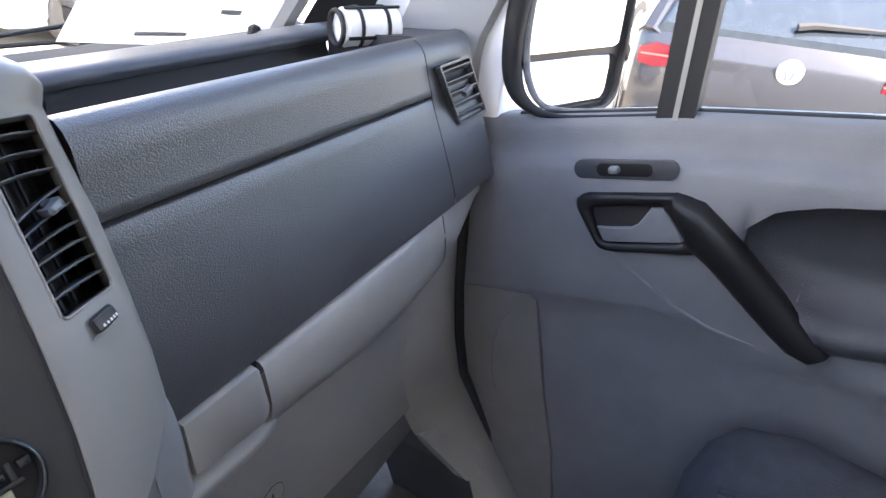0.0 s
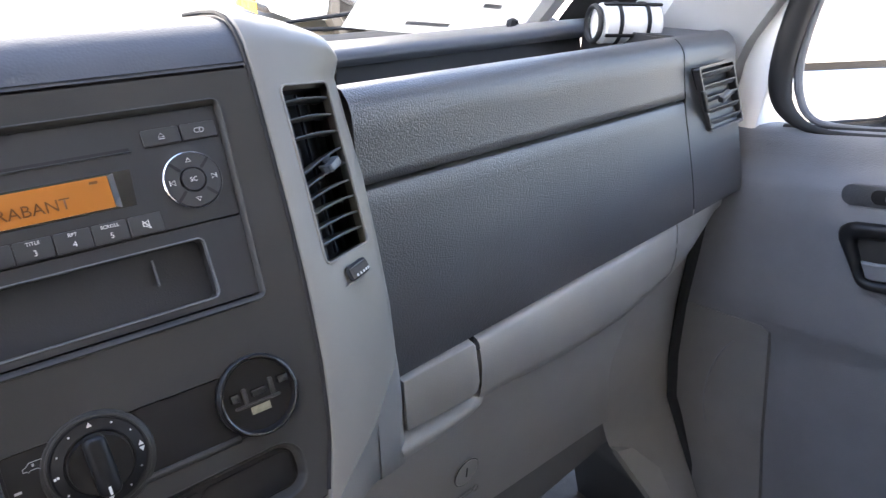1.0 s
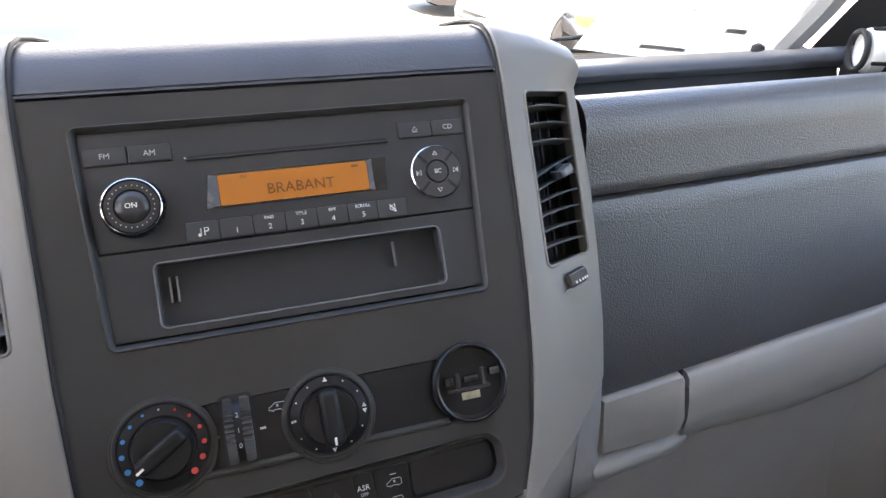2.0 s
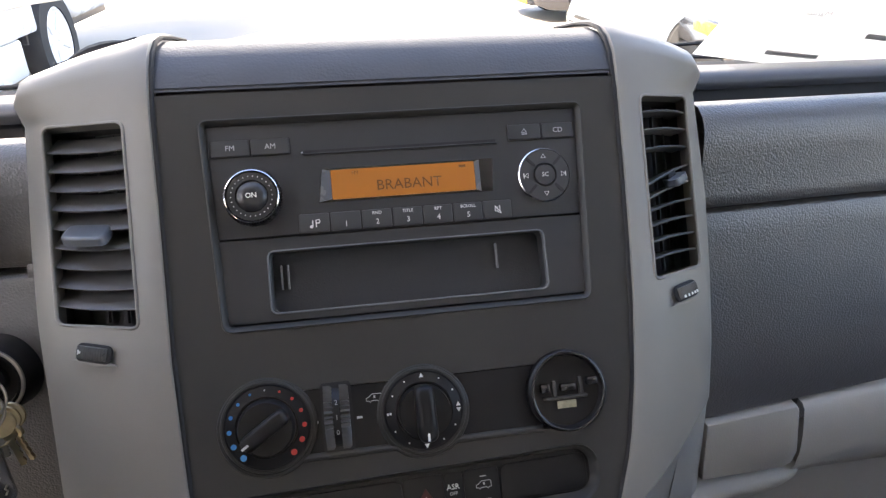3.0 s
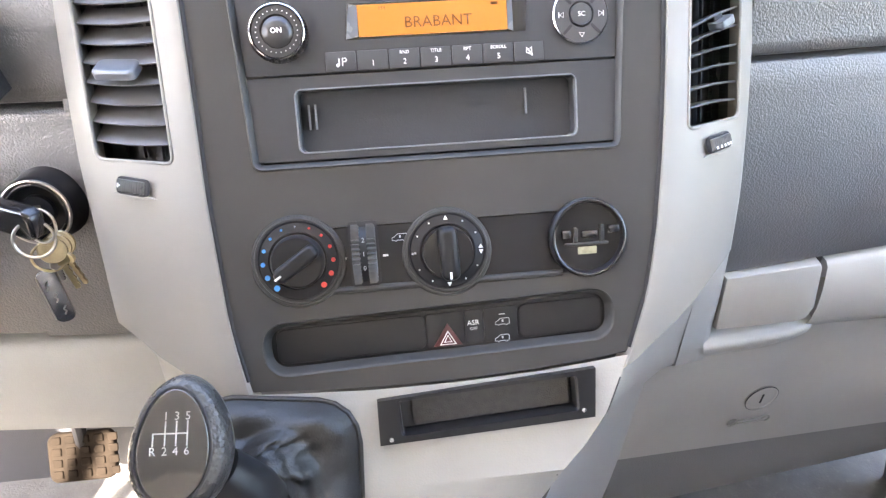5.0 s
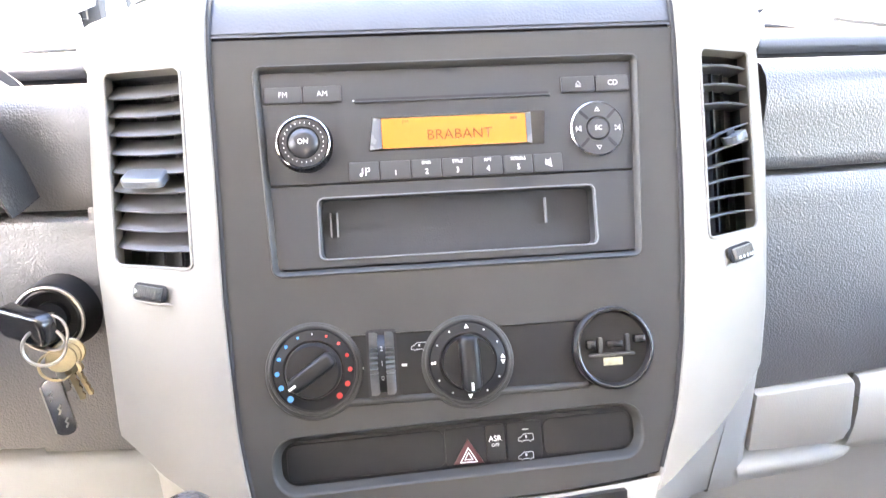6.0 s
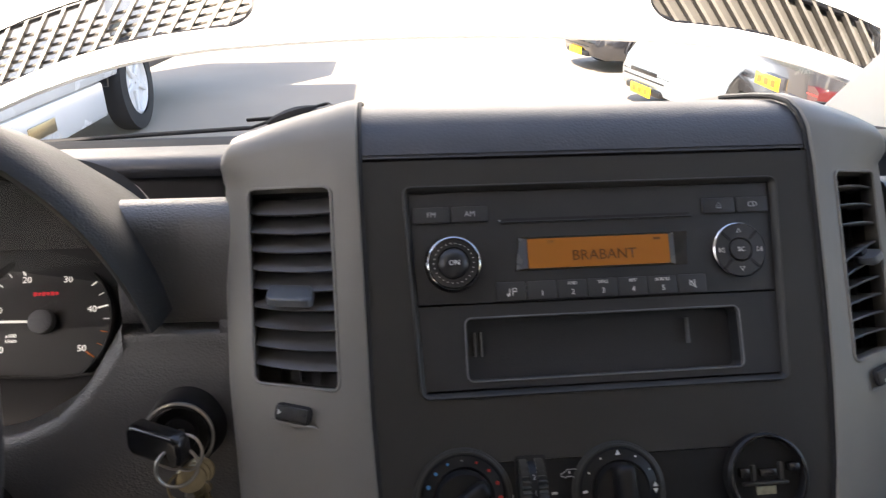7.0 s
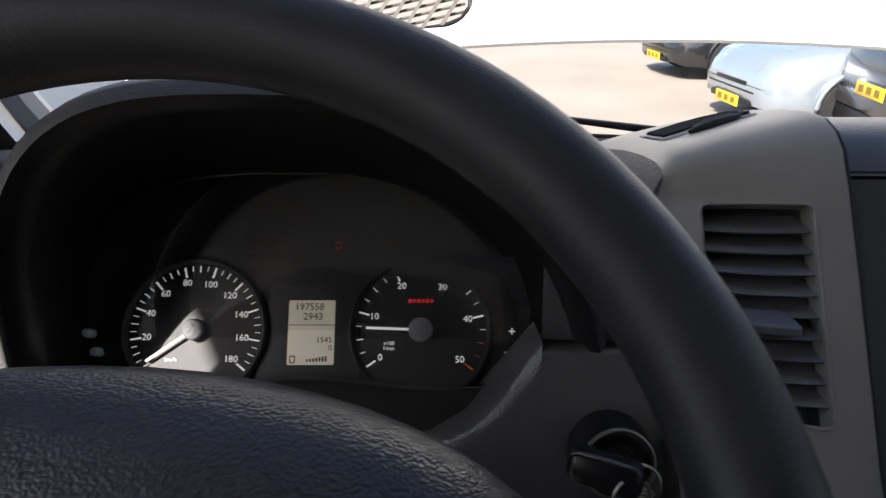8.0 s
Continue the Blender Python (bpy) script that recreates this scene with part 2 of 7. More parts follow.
IVORY = material("dull_ivory_sticker", (0.30, 0.285, 0.20), 0.7, vary=0.25, vary_size=0.003)
# black ribbed wheels, their colour lightened for the highlights along the ribs
RIBBED = material("highlit_ribbed_plastic", (0.085, 0.084, 0.082), 0.30, vary=0.15, vary_size=0.004)
DIAL = material("dial_face", (0.012, 0.013, 0.014), 0.5, vary=0.06)
HOOD = material("hood_plastic", (0.032, 0.031, 0.030), 0.5, spec=0.35, grain=0.25, grain_size=0.0015, cells=True, vary=0.1)
CLUSTER = material("cluster_face", (0.022, 0.024, 0.026), 0.5, vary=0.06)
NEEDLE = material("white_needle", (0.8, 0.8, 0.76), 0.4, vary=0.02, emit=(1, 1, 0.95), glow=0.12)
GLASS = clear("window_glass")
LENS = clear("cluster_lens", (0.9, 0.9, 0.9), 0.05, 0.02)
MIRROR = material("mirror_glass", (0.9, 0.91, 0.92), 0.02, metal=1.0, vary=0.01)
VANWHITE = material("white_vehicle_paint", (0.80, 0.80, 0.79), 0.25, vary=0.03, vary_size=0.4, coat=0.4)
PILLAR = material("pale_grey_pillar_trim", (0.42, 0.43, 0.44), 0.55, vary=0.05, grain=0.3, grain_size=0.0012)
HEADLINE = material("grey_headliner_felt", (0.62, 0.62, 0.60), 0.9, vary=0.06, grain=0.4, grain_size=0.002)
BULK = material("warm_grey_bulkhead", (0.44, 0.415, 0.38), 0.8, vary=0.08, grain=0.3, grain_size=0.003)
MAT = material("grey_floor_rubber", (0.10, 0.097, 0.092), 0.8, vary=0.25, vary_size=0.05, grain=0.5, grain_size=0.004, dust=0.25)
FABRIC = material("dark_seat_fabric", (0.040, 0.043, 0.052), 0.92, vary=0.2, vary_size=0.02, grain=0.8, grain_size=0.002)
PAPER = material("white_paper", (0.80, 0.79, 0.74), 0.8, vary=0.04)
TAB = material("blue_grey_tab_plastic", (0.10, 0.11, 0.125), 0.28, grain=0.1, grain_size=0.0006, vary=0.06)
SLAT = material("vent_slat_plastic", (0.095, 0.094, 0.095), 0.36, grain=0.15, grain_size=0.0008, vary=0.06)
pn = PAPER.node_tree.nodes
thin, both = pn.new("ShaderNodeBsdfTranslucent"), pn.new("ShaderNodeMixShader")
thin.inputs[0].default_value, both.inputs[0].default_value = (0.80, 0.79, 0.74, 1), 0.45
PAPER.node_tree.links.new(pn["Principled BSDF"].outputs[0], both.inputs[1])
PAPER.node_tree.links.new(thin.outputs[0], both.inputs[2])
PAPER.node_tree.links.new(both.outputs[0], pn["Material Output"].inputs[0])

# ---- the dashboard: a slanting centre console between two grey trim strips ----
# Console frame: u across, v up the slope, w out of the face.
UP = Vector((0, 0.059, 0.0963)).normalized()
OUT = Vector((1, 0, 0)).cross(UP)
ORIGIN = Vector((0, 0, 1.2))
CON = Matrix((( 1, UP.x, OUT.x, ORIGIN.x), (0, UP.y, OUT.y, ORIGIN.y), (0, UP.z, OUT.z, ORIGIN.z), (0, 0, 0, 1)))


def con(u, v, w=0.0):
    return CON @ Vector((u, v, w))


dash = thing("dashboard", (0, 0.1, 0.9), "dark grey grained plastic van dashboard with pale grey trim", "dashboard")

# centre panel in three bands, each with its own opening
def edge_u(v, sign=-1):
    """Half width of the panel at a height; it narrows more on the passenger's side."""
    if sign < 0:
        return float(np.interp(v, [-0.245, -0.238, -0.20, -0.13, -0.07, 0.03], [0.113, 0.117, 0.1235, 0.1280, 0.1290, 0.1312]))
    return float(np.interp(v, [-0.245, -0.234, -0.20, -0.16, -0.11, -0.06, 0.03], [0.099, 0.1035, 0.1147, 0.1215, 0.1262, 0.1284, 0.1308]))


def panel_low(u):
    """Lower edge of the panel: a shallow bow, a little higher on the passenger's side."""
    return -0.2362 + 0.020 * u - 0.006 * (1 - (u / 0.112) ** 2)


def band(v0, v1, hole, depth, bowed=False):
    n = 7
    lo = lambda s: panel_low(s * 0.108) if bowed else v0
    left = [(-edge_u(v), v) for v in np.linspace(v1, lo(-1), n)]
    right = [(edge_u(v, 1), v) for v in np.linspace(lo(1), v1, n)]
    low = [(u, panel_low(u) if bowed else v0) for u in np.linspace(left[-1][0], right[0][0], 13)[1:-1]]
    return holed(left + low + right, hole, 0.0, depth, 0.0012)


def turned(outline, degrees, cx, cy):
    c, s = math.cos(radians(degrees)), math.sin(radians(degrees))
    return [(cx + (x - cx) * c - (y - cy) * s, cy + (x - cx) * s + (y - cy) * c) for x, y in outline]


def tapered(outline):
    """The radio and its surround are a little narrower at the foot."""
    return [(x * (1 + 0.47 * (y + 0.0555)), y) for x, y in outline]


BEZEL = tapered(rrect(0.2118, 0.1165, 0.005, 4, 0.0, -0.0561))
HVAC = rrect(0.152, 0.0365, 0.003, 3, 0.0, -0.1660)
SWITCH = turned(rrect(0.2045, 0.0318, 0.0130, 6, -0.006, -0.2131), 1.6, -0.006, -0.2127)
panel = merge(band(-0.128, 0.0165, BEZEL, 0.008), band(-0.193, -0.128, HVAC, 0.003), band(-0.242, -0.193, SWITCH, 0.0006, True))
bmesh.ops.remove_doubles(panel, verts=panel.verts[:], dist=1e-5)
part("centre_panel", panel, PANEL, dash, "matt dark grey centre console panel", CON, 28)
part("panel_backing", rbox(-0.100, 0.100, -0.236, 0.016, -0.05, -0.013), TRAY, dash, "", CON)
part("radio_surround", loft([[(x, y, w) for x, y in shrink(BEZEL, d)] for d, w in ((-0.0002, -0.0005), (0.0002, 0.0009), (0.0008, 0.0013), (0.0014, 0.0010), (0.0034, -0.0026), (0.0036, -0.010))], True, False), PANEL, dash, "chamfered dark surround of the radio", CON, 40)

# the strips: section across (u, w) on each side, path over the top
INNER = [(0.1312, -0.012), (0.1315, 0.000), (0.1330, 0.0025), (0.138, 0.002), (0.150, -0.003), (0.160, -0.0068)]
SECTIONS = {-1: INNER + [(0.172, -0.0118), (0.184, -0.0175), (0.1950, -0.0238), (0.2080, -0.0305), (0.2135, -0.0425), (0.2155, -0.066), (0.2160, -0.12)],
            1: INNER + [(0.172, -0.0125), (0.184, -0.0195), (0.1950, -0.0265), (0.1990, -0.0312), (0.2055, -0.0430), (0.2085, -0.066), (0.2090, -0.12)]}
TOPPATH = [(0.0090, 1.2150), (0.0175, 1.2265), (0.0270, 1.2335), (0.0390, 1.2375), (0.0550, 1.2375), (0.0800, 1.2335), (0.1200, 1.2250), (0.1700, 1.2120), (0.2300, 1.1930)]
clip01 = lambda f: min(1.0, max(0.0, f))


def w_at(u, sign):
    return float(np.interp(u, [p[0] for p in SECTIONS[sign]], [p[1] for p in SECTIONS[sign]]))


def tail(v, sign):
    """How far the outer edge of a strip draws in towards its foot."""
    if sign < 0:
        return float(np.interp(v, [-0.23, -0.204, -0.173, -0.11, -0.05], [-0.016, -0.011, -0.008, -0.0018, 0.0]))
    return float(np.interp(v, [-0.23, -0.20, -0.15, -0.11, -0.06], [-0.024, -0.017, -0.007, -0.003, 0.0]))


def shaped(u, v, sign):
    """The strip's plan: vent openings lean, and both edges draw in towards the foot."""
    a, b = clip01((u - 0.150) / 0.045), min(1.08, (v + 0.107) / 0.1175)
    lift = (-0.1065 + b * 0.1105) * (1 - a) + (-0.1005 + b * 0.109) * a - (-0.107 + b * 0.1175)
    f = clip01(b)
    inner = (-0.0040 + 0.0020 * f) if sign < 0 else (-0.0055 + 0.0030 * f)
    outer = (-0.0014 + 0.0029 * f) if sign < 0 else (-0.0080 + 0.0030 * f)
    vent = inner * (1 - a) + outer * a
    if u < 0.150:
        g = clip01((u - 0.1335) / 0.0165)
        vent = inner * g - (0.1312 - edge_u(v, sign)) * (1 - g)
    if u > 0.1955:
        vent = tail(v, sign)
    g = clip01((u - 0.131) / 0.07)
    below = -(0.1312 - edge_u(v, sign)) * (1 - g) + tail(v, sign) * g
    k = clip01(-b / 0.25)
    return u + vent * (1 - k) + below * k, v + lift * (1 - clip01(-b / 0.6))


def low_edge(sign, k):
    """Height at which the strip ends, along its section."""
    us, vs_ = ([0.131, 0.150, 0.183, 0.2, 0.2105], [-0.249, -0.240, -0.2195, -0.204, -0.196]) if sign < 0 else ([0.131, 0.145, 0.168, 0.19, 0.2085], [-0.2455, -0.233, -0.214, -0.190, -0.178])
    return float(np.interp(SECTIONS[sign][k][0], us, vs_))


def foot_point(sign, k, back=0.0):
    u, w = SECTIONS[sign][k]
    u2, v2 = shaped(u, low_edge(sign, k), sign)
    return con(sign * u2, v2, w - back)


def strip(sign, first, last, hole=True):
    section = SECTIONS[sign]
    low = lambda k: low_edge(sign, k)
    rows = []
    for s in (0.0, 0.07, 0.15, 0.25, 0.4, 0.55, 0.7, 0.85):
        row = []
        for k, (u, w) in enumerate(section):
            v = low(k) + s * (-0.107 - low(k))
            u2, v2 = shaped(u, v, sign)
            row.append(con(sign * u2, v2, w))
        rows.append(row)
    for v in (-0.107, -0.085, -0.06, -0.035, -0.0115, 0.0105, 0.0177):
        row = []
        for u, w in section:
            u2, v2 = shaped(u, v, sign)
            row.append(con(sign * u2, v2, w))
        rows.append(row)
    for i, (y, z) in enumerate(TOPPATH[1:], 1):
        f = i / (len(TOPPATH) - 1)
        out = OUT.lerp(Vector((0, 0, 1)), min(1, f * 2.2)).normalized()
        flat = 0.75 - 0.2 * f
        rows.append([Vector((sign * u, y, z)) + out * w * flat for u, w in section])
    bm = bmesh.new()
    vv = [[bm.verts.new(p) for p in r] for r in rows]
    for i in range(len(vv) - 1):
        for k in range(first, last):
            if 8 <= i <= 12 and 4 <= k <= 7:
                continue
            bm.faces.new((vv[i][k], vv[i][k + 1], vv[i + 1][k + 1], vv[i + 1][k]))
    if not hole:
        bmesh.ops.delete(bm, geom=[v for v in bm.verts if not v.link_faces], context="VERTS")
        return bm
    # walls of the vent opening
    ring = [vv[8][k] for k in range(4, 9)] + [vv[i][8] for i in range(9, 14)] + [vv[13][k] for k in range(7, 3, -1)] + [vv[i][4] for i in range(12, 8, -1)]
    back = [bm.verts.new(v.co - OUT * 0.012) for v in ring]
    for k in range(len(ring)):
        bm.faces.new((ring[k], ring[(k + 1) % len(ring)], back[(k + 1) % len(ring)], back[k]))
    return bm


for sign in (-1, 1):
    part("trim_strip", strip(sign, 0, 10), TRIM, dash, "warm grey satin plastic trim strip", sharp=50)
    part("strip_side", strip(sign, 10, 12, False), DARK, dash, "dark side of the trim strip", sharp=50)

# dark cap between the strips
cap = loft([[Vector((u, y, z)) - Vector((0, 0, 0.003)) + OUT * 0.0 for u in np.linspace(-0.1305, 0.1305, 9)] for y, z in [(0.0100, 1.2185), *TOPPATH[1:]]], False, False)
part("top_cap", cap, SOFT, dash, "smooth dark grey rounded cap over the console")
lipz = lambda y: float(np.interp(y, [p[0] for p in TOPPATH], [p[1] for p in TOPPATH]))


def strip_top(u, y, up=0.0):
    f = float(np.interp(y, [p[0] for p in TOPPATH], range(len(TOPPATH)))) / (len(TOPPATH) - 1)
    w = w_at(u, -1)
    out = OUT.lerp(Vector((0, 0, 1)), min(1, f * 2.2)).normalized()
    return Vector((-u, y, lipz(y))) + out * (w * (0.75 - 0.2 * f) + up)


# dark ribbed opening on top of the driver's-side strip
slot = part("top_grille", loft([[strip_top(u, y, h) for u in np.linspace(0.150, 0.204, 7)] for y, h in ((0.076, 0.0004), (0.078, 0.0012), (0.095, 0.0012), (0.118, 0.0012), (0.120, 0.0004))], False, False), DOORGREY, dash, "dark ribbed grille on top of the trim strip")
part("grille_rib", merge(*[tube([strip_top(u, y, 0.0022) for u in np.linspace(0.152, 0.202, 6)], 0.0011, 6) for y in (0.083, 0.090, 0.097, 0.104, 0.111)]), BLACK, slot)
part("grille_lip", tube([strip_top(u, 0.070 + 0.010 * (0.205 - u) / 0.05, 0.0015) for u in np.linspace(0.158, 0.190, 6)], [0.0012, 0.003, 0.004, 0.004, 0.003, 0.0012], 8), TRAY, slot, "small dark raised lip")
for s in (-1, 1):
    part("strip_seam", tube([con(s * (edge_u(v, s) + 0.0004), v, 0.0004) for v in (-0.232, -0.20, -0.16, -0.12, -0.08, -0.04, -0.01, 0.008)] + [Vector((s * 0.1308, y, z - 0.0006)) for y, z in TOPPATH[1:7]], 0.0014, 6), BLACK, dash)
part("cap_seam", loft([[con(u, v, w) for u in np.linspace(-0.1305, 0.1305, 9)] for v, w in ((0.0165, 0.0), (0.0166, -0.006), (0.0205, -0.006), (0.0205, 0.0))], False, False), BLACK, dash)


# the side dashboards: a profile carried along x
def side_profile(x, sign):
    """y, z of the face at distance x from the middle."""
    d = abs(x) - 0.217
    return 0.109 * d, -0.033 * d


def run(profile, x0, x1, n=14, sign=1, foot=None, shear=0.0):
    """The profile carried along x. foot: the level at which its lower edge stays; shear: lean of the outer end."""
    rings = []
    for x in np.linspace(x0, x1, n):
        dy, dz = side_profile(x, sign)
        row = []
        for y, z in profile:
            zz = z + dz
            if foot is not None and z < 1.117:
                zz = foot + (z - 0.957) / 0.160 * (1.117 + dz - foot)
            row.append((sign * (x + shear * (1.106 - zz) * clip01((x - 0.45) / 0.2)), y + dy, zz))
        rings.append(row)
    return loft(rings, False, False)


FOOT, LEAN = 0.9655, 0.13
UPPER = [(0.064, 1.120), (0.062, 1.165), (0.054, 1.183), (0.043, 1.1895), (0.033, 1.1885), (0.025, 1.183), (0.0195, 1.174), (0.0168, 1.160), (0.0143, 1.145), (0.0110, 1.130), (0.0090, 1.1225), (0.0100, 1.1210), (0.0180, 1.1210)]
UPPER = [(y, z if z < 1.13 else 1.13 + (z - 1.13) * 0.93) for y, z in UPPER]
LOWER = [(0.0180, 1.1170), (0.0100, 1.1170), (0.0085, 1.1155), (0.0046, 1.100), (-0.0024, 1.075), (-0.0105, 1.045), (-0.0182, 1.015), (-0.0248, 0.985), (-0.0285, 0.962), (-0.0285, 0.958), (-0.020, 0.957)]
# on the driver's side the lower panel stands forward as a ledge
FORWARD = [(y - (float(np.interp(z, [0.957, 1.03, 1.075, 1.112], [0.002, 0.008, 0.009, 0.004])) if k else 0.0), z - 0.0040 * clip01((z - 1.085) / 0.03)) for k, (y, z) in enumerate(LOWER)]
FORWARD[3:3] = [(0.0036, 1.1075)]
OVERHANG = UPPER[:-3] + [(0.0088, 1.1190), (0.0098, 1.1178), (0.0180, 1.1178)]
for sign, x1, foot, lean in ((1, 0.6685, FOOT, LEAN), (-1, 0.278, None, 0.0)):
    part("upper_panel", run(UPPER if sign > 0 else OVERHANG, 0.2035, x1, 14, sign, None, lean), DARK, dash, "dark grained upper dashboard panel with a rounded edge", sharp=60)
    part("lower_panel", run(LOWER if sign > 0 else FORWARD, 0.185 if sign > 0 else 0.2035, x1, 14, sign, foot, lean), DARK, dash, "dark grained lower dashboard panel", sharp=60)
    part("panel_gap", run([(0.017, 1.122), (0.017, 1.110)], 0.2165, x1 - 0.006, 8, sign), BLACK, dash)
part("slot_end", run([(0.0120, 1.1215), (0.0088, 1.1195), (0.0072, 1.1160), (0.0052, 1.1120), (0.0056, 1.1085)], 0.2035, 0.2195, 3, -1), DARK, dash, sharp=60)
# the driver's lower panel runs on under the dials, its top edge cut to their curve
rings = []
for x in np.linspace(0.2781, 0.415, 14):
    top = float(np.interp(x, [0.2785, 0.288, 0.300, 0.318, 0.345, 0.38, 0.415], [1.1165, 1.102, 1.084, 1.066, 1.054, 1.050, 1.049]))
    dy, dz = side_profile(x, -1)
    face = lambda z: float(np.interp(z, [p[1] for p in FORWARD[:1:-1]], [p[0] for p in FORWARD[:1:-1]]))
    zs = np.linspace(top, 0.962, 12)
    rings.append([(-x, 0.040 + dy, top + dz - 0.004), (-x, face(top) + 0.004 + dy, top + dz + 0.002)] + [(-x, face(z) + dy, z + dz) for z in zs] + [(-x, -0.020 + dy, 0.957 + dz)])
part("under_dial_panel", loft(rings, False, False), DARK, dash, "dark grained panel curving under the dials", sharp=60)
# outer end of the passenger side, set off by a seam
part("outer_upper_panel", run(UPPER[:-2] + LOWER[2:], 0.6710, 0.800, 8, 1, FOOT, LEAN), DARK, dash, "dark grained dashboard end panel with a small vent", sharp=60)
part("driver_outer_panel", run(UPPER[:-2] + LOWER[2:], 0.572, 0.812, 8, -1), DARK, dash, "dark grained dashboard end on the driver's side", sharp=60)
part("column_panel", run([(0.03, 1.052), (-0.004, 1.05)] + FORWARD[6:], 0.4145, 0.575, 8, -1), SATIN, dash, "black panel round the steering column", sharp=60)

# tray behind the rounded edge, and the shelf to the windscreen
TRAYP = [(0.064, 1.145), (0.066, 1.105), (0.190, 1.100), (0.205, 1.1535)]
SHELF = [(0.206, 1.1515), (0.197, 1.1525), (0.1945, 1.159), (0.198, 1.1655), (0.210, 1.1685), (0.260, 1.162), (0.330, 1.146), (0.400, 1.128), (0.470, 1.108)]
for sign in (1, -1):
    part("tray", run(TRAYP, 0.19, 0.70 if sign > 0 else 0.812, 8, sign), TRAY, dash, "deep black open tray along the dashboard top")
    part("shelf", run(SHELF, 0.19, 0.86, 8, sign), SOFT, dash, "dark grey dashboard top shelf under the windscreen", sharp=60)
part("tray_end", run([(0.050, 1.179), (0.080, 1.176), (0.14, 1.172), (0.198, 1.167)], 0.695, 0.85, 5, 1), SOFT, dash, "dark flat dashboard corner beside the tray")
part("tray_wall", loft([[(0.696, 0.10, 1.10), (0.696, 0.25, 1.09)], [(0.696, 0.10, 1.167), (0.696, 0.25, 1.149)]], False, False), TRAY, dash)
part("centre_shelf", loft([[(u, y, z) for u in (-0.2, 0.2)] for y, z in ((0.19, 1.19), (0.26, 1.165), (0.33, 1.146), (0.40, 1.128), (0.47, 1.108))], False, False), SOFT, dash)

# pale lower band under the glovebox, and the panel below it
LOWBAND = [(-0.020, 0.9625), (-0.0305, 0.9625), (-0.0345, 0.959), (-0.040, 0.938), (-0.0425, 0.920), (-0.0420, 0.902), (-0.0370, 0.888), (-0.022, 0.879), (0.03, 0.876)]


def low_run(x0, x1, n):
    """The pale band: deepest under the glovebox's middle, running out and drawing back by the door."""
    rings = []
    for x in np.linspace(x0, x1, n):
        dy, _ = side_profile(x, 1)
        deep = float(np.interp(x, [0.28, 0.33, 0.45, 0.55, 0.66, 0.72, 0.80], [0.90, 0.92, 1.14, 1.16, 1.06, 0.86, 0.45]))
        back = float(np.interp(x, [0.55, 0.70, 0.80], [0.0, 0.010, 0.030]))
        rings.append([(x, y + dy + back, 0.9625 + (z - 0.9625) * deep) for y, z in LOWBAND])
    return loft(rings, False, False)


part("lower_band", low_run(0.3035, 0.6560, 18), GREY, dash, "pale grey plastic band under the glovebox", sharp=60)
part("lower_band_end", low_run(0.6585, 0.812, 9), GREY, dash, "pale grey plastic band end by the door", sharp=60)

part("seam_backing", run([(0.062, 1.165), (0.040, 1.180), (0.022, 1.165), (0.014, 1.125), (-0.022, 0.960)], 0.655, 0.70, 3, 1, FOOT, LEAN), BLACK, dash)
part("band_seam_backing", rbox(0.652, 0.664, 0.025, 0.05, 0.89, 0.955), BLACK, dash)

# little lidded cubby at the inner end of the pale band
def cubby_at(x, y, z):
    return Vector((x, y + 0.109 * (x - 0.217), z))


LID = [(0.2150, 0.9200), (0.2870, 0.9135), (0.2960, 0.9155), (0.3010, 0.9240), (0.2985, 0.9600), (0.2960, 0.9640), (0.2160, 0.9650)]
lid_face = lambda z: -0.0455 + 0.0110 * (z - 0.912) / 0.054
mid_ = (0.256, 0.940)
lid_rings = [[cubby_at(mid_[0] + (x - mid_[0]) * f, lid_face(z) + d, mid_[1] + (z - mid_[1]) * f) for x, z in LID] for f, d in ((1.0, 0.012), (1.0, 0.0016), (0.985, 0.0004), (0.96, 0.0))]
part("cubby_lid", loft(lid_rings), GREY, dash, "pale grey plastic lid of a small cubby", sharp=40)
part("cubby_frame", loft([[cubby_at(x, y + dy, z + zs) for y, z in ((-0.012, 0.9175), (-0.022, 0.9150), (-0.0400, 0.9065), (-0.0455, 0.9035), (-0.0478, 0.9010), (-0.0482, 0.8975), (-0.0460, 0.8900), (-0.0400, 0.8815), (-0.020, 0.8745), (0.03, 0.8740))] for x, zs, dy in ((0.2075, 0.0030, 0.0), (0.2400, 0.0010, 0.0005), (0.2700, -0.0010, 0.0015), (0.2900, -0.0020, 0.0035), (0.3000, -0.0022, 0.0055), (0.3110, -0.0025, 0.0085))], False, False), GREY, dash, "pale grey frame with a finger ledge under the cubby", sharp=40)
head_ = [foot_point(1, k, 0.0012) for k in (6, 7, 8, 9, 10)]
foot_ = [Vector((x, y, z)) for x, y, z in ((0.1868, -0.0500, 0.8880), (0.1920, -0.0500, 0.8885), (0.1985, -0.0495, 0.8893), (0.2050, -0.0490, 0.8903), (0.2105, -0.0487, 0.8915))]
side = []
for f in (0.0, 0.1, 0.22, 0.34, 0.44, 0.56, 0.7, 0.85, 1.0):
    bulge = math.sin(math.pi * f) ** 0.8
    side.append([a.lerp(b, f) + Vector((0.0120, 0.0170, 0.0)) * bulge * (k / 4.0) ** 1.5 for k, (a, b) in enumerate(zip(head_, foot_))])
side = [row + [row[-1] + Vector((0.0008, 0.022, 0.0))] for row in side]
side.append([p + Vector((0.001, 0.0045, -0.0055)) for p in side[-1]])
side.append([p + Vector((0.002, 0.05, -0.003)) for p in side[-1]])
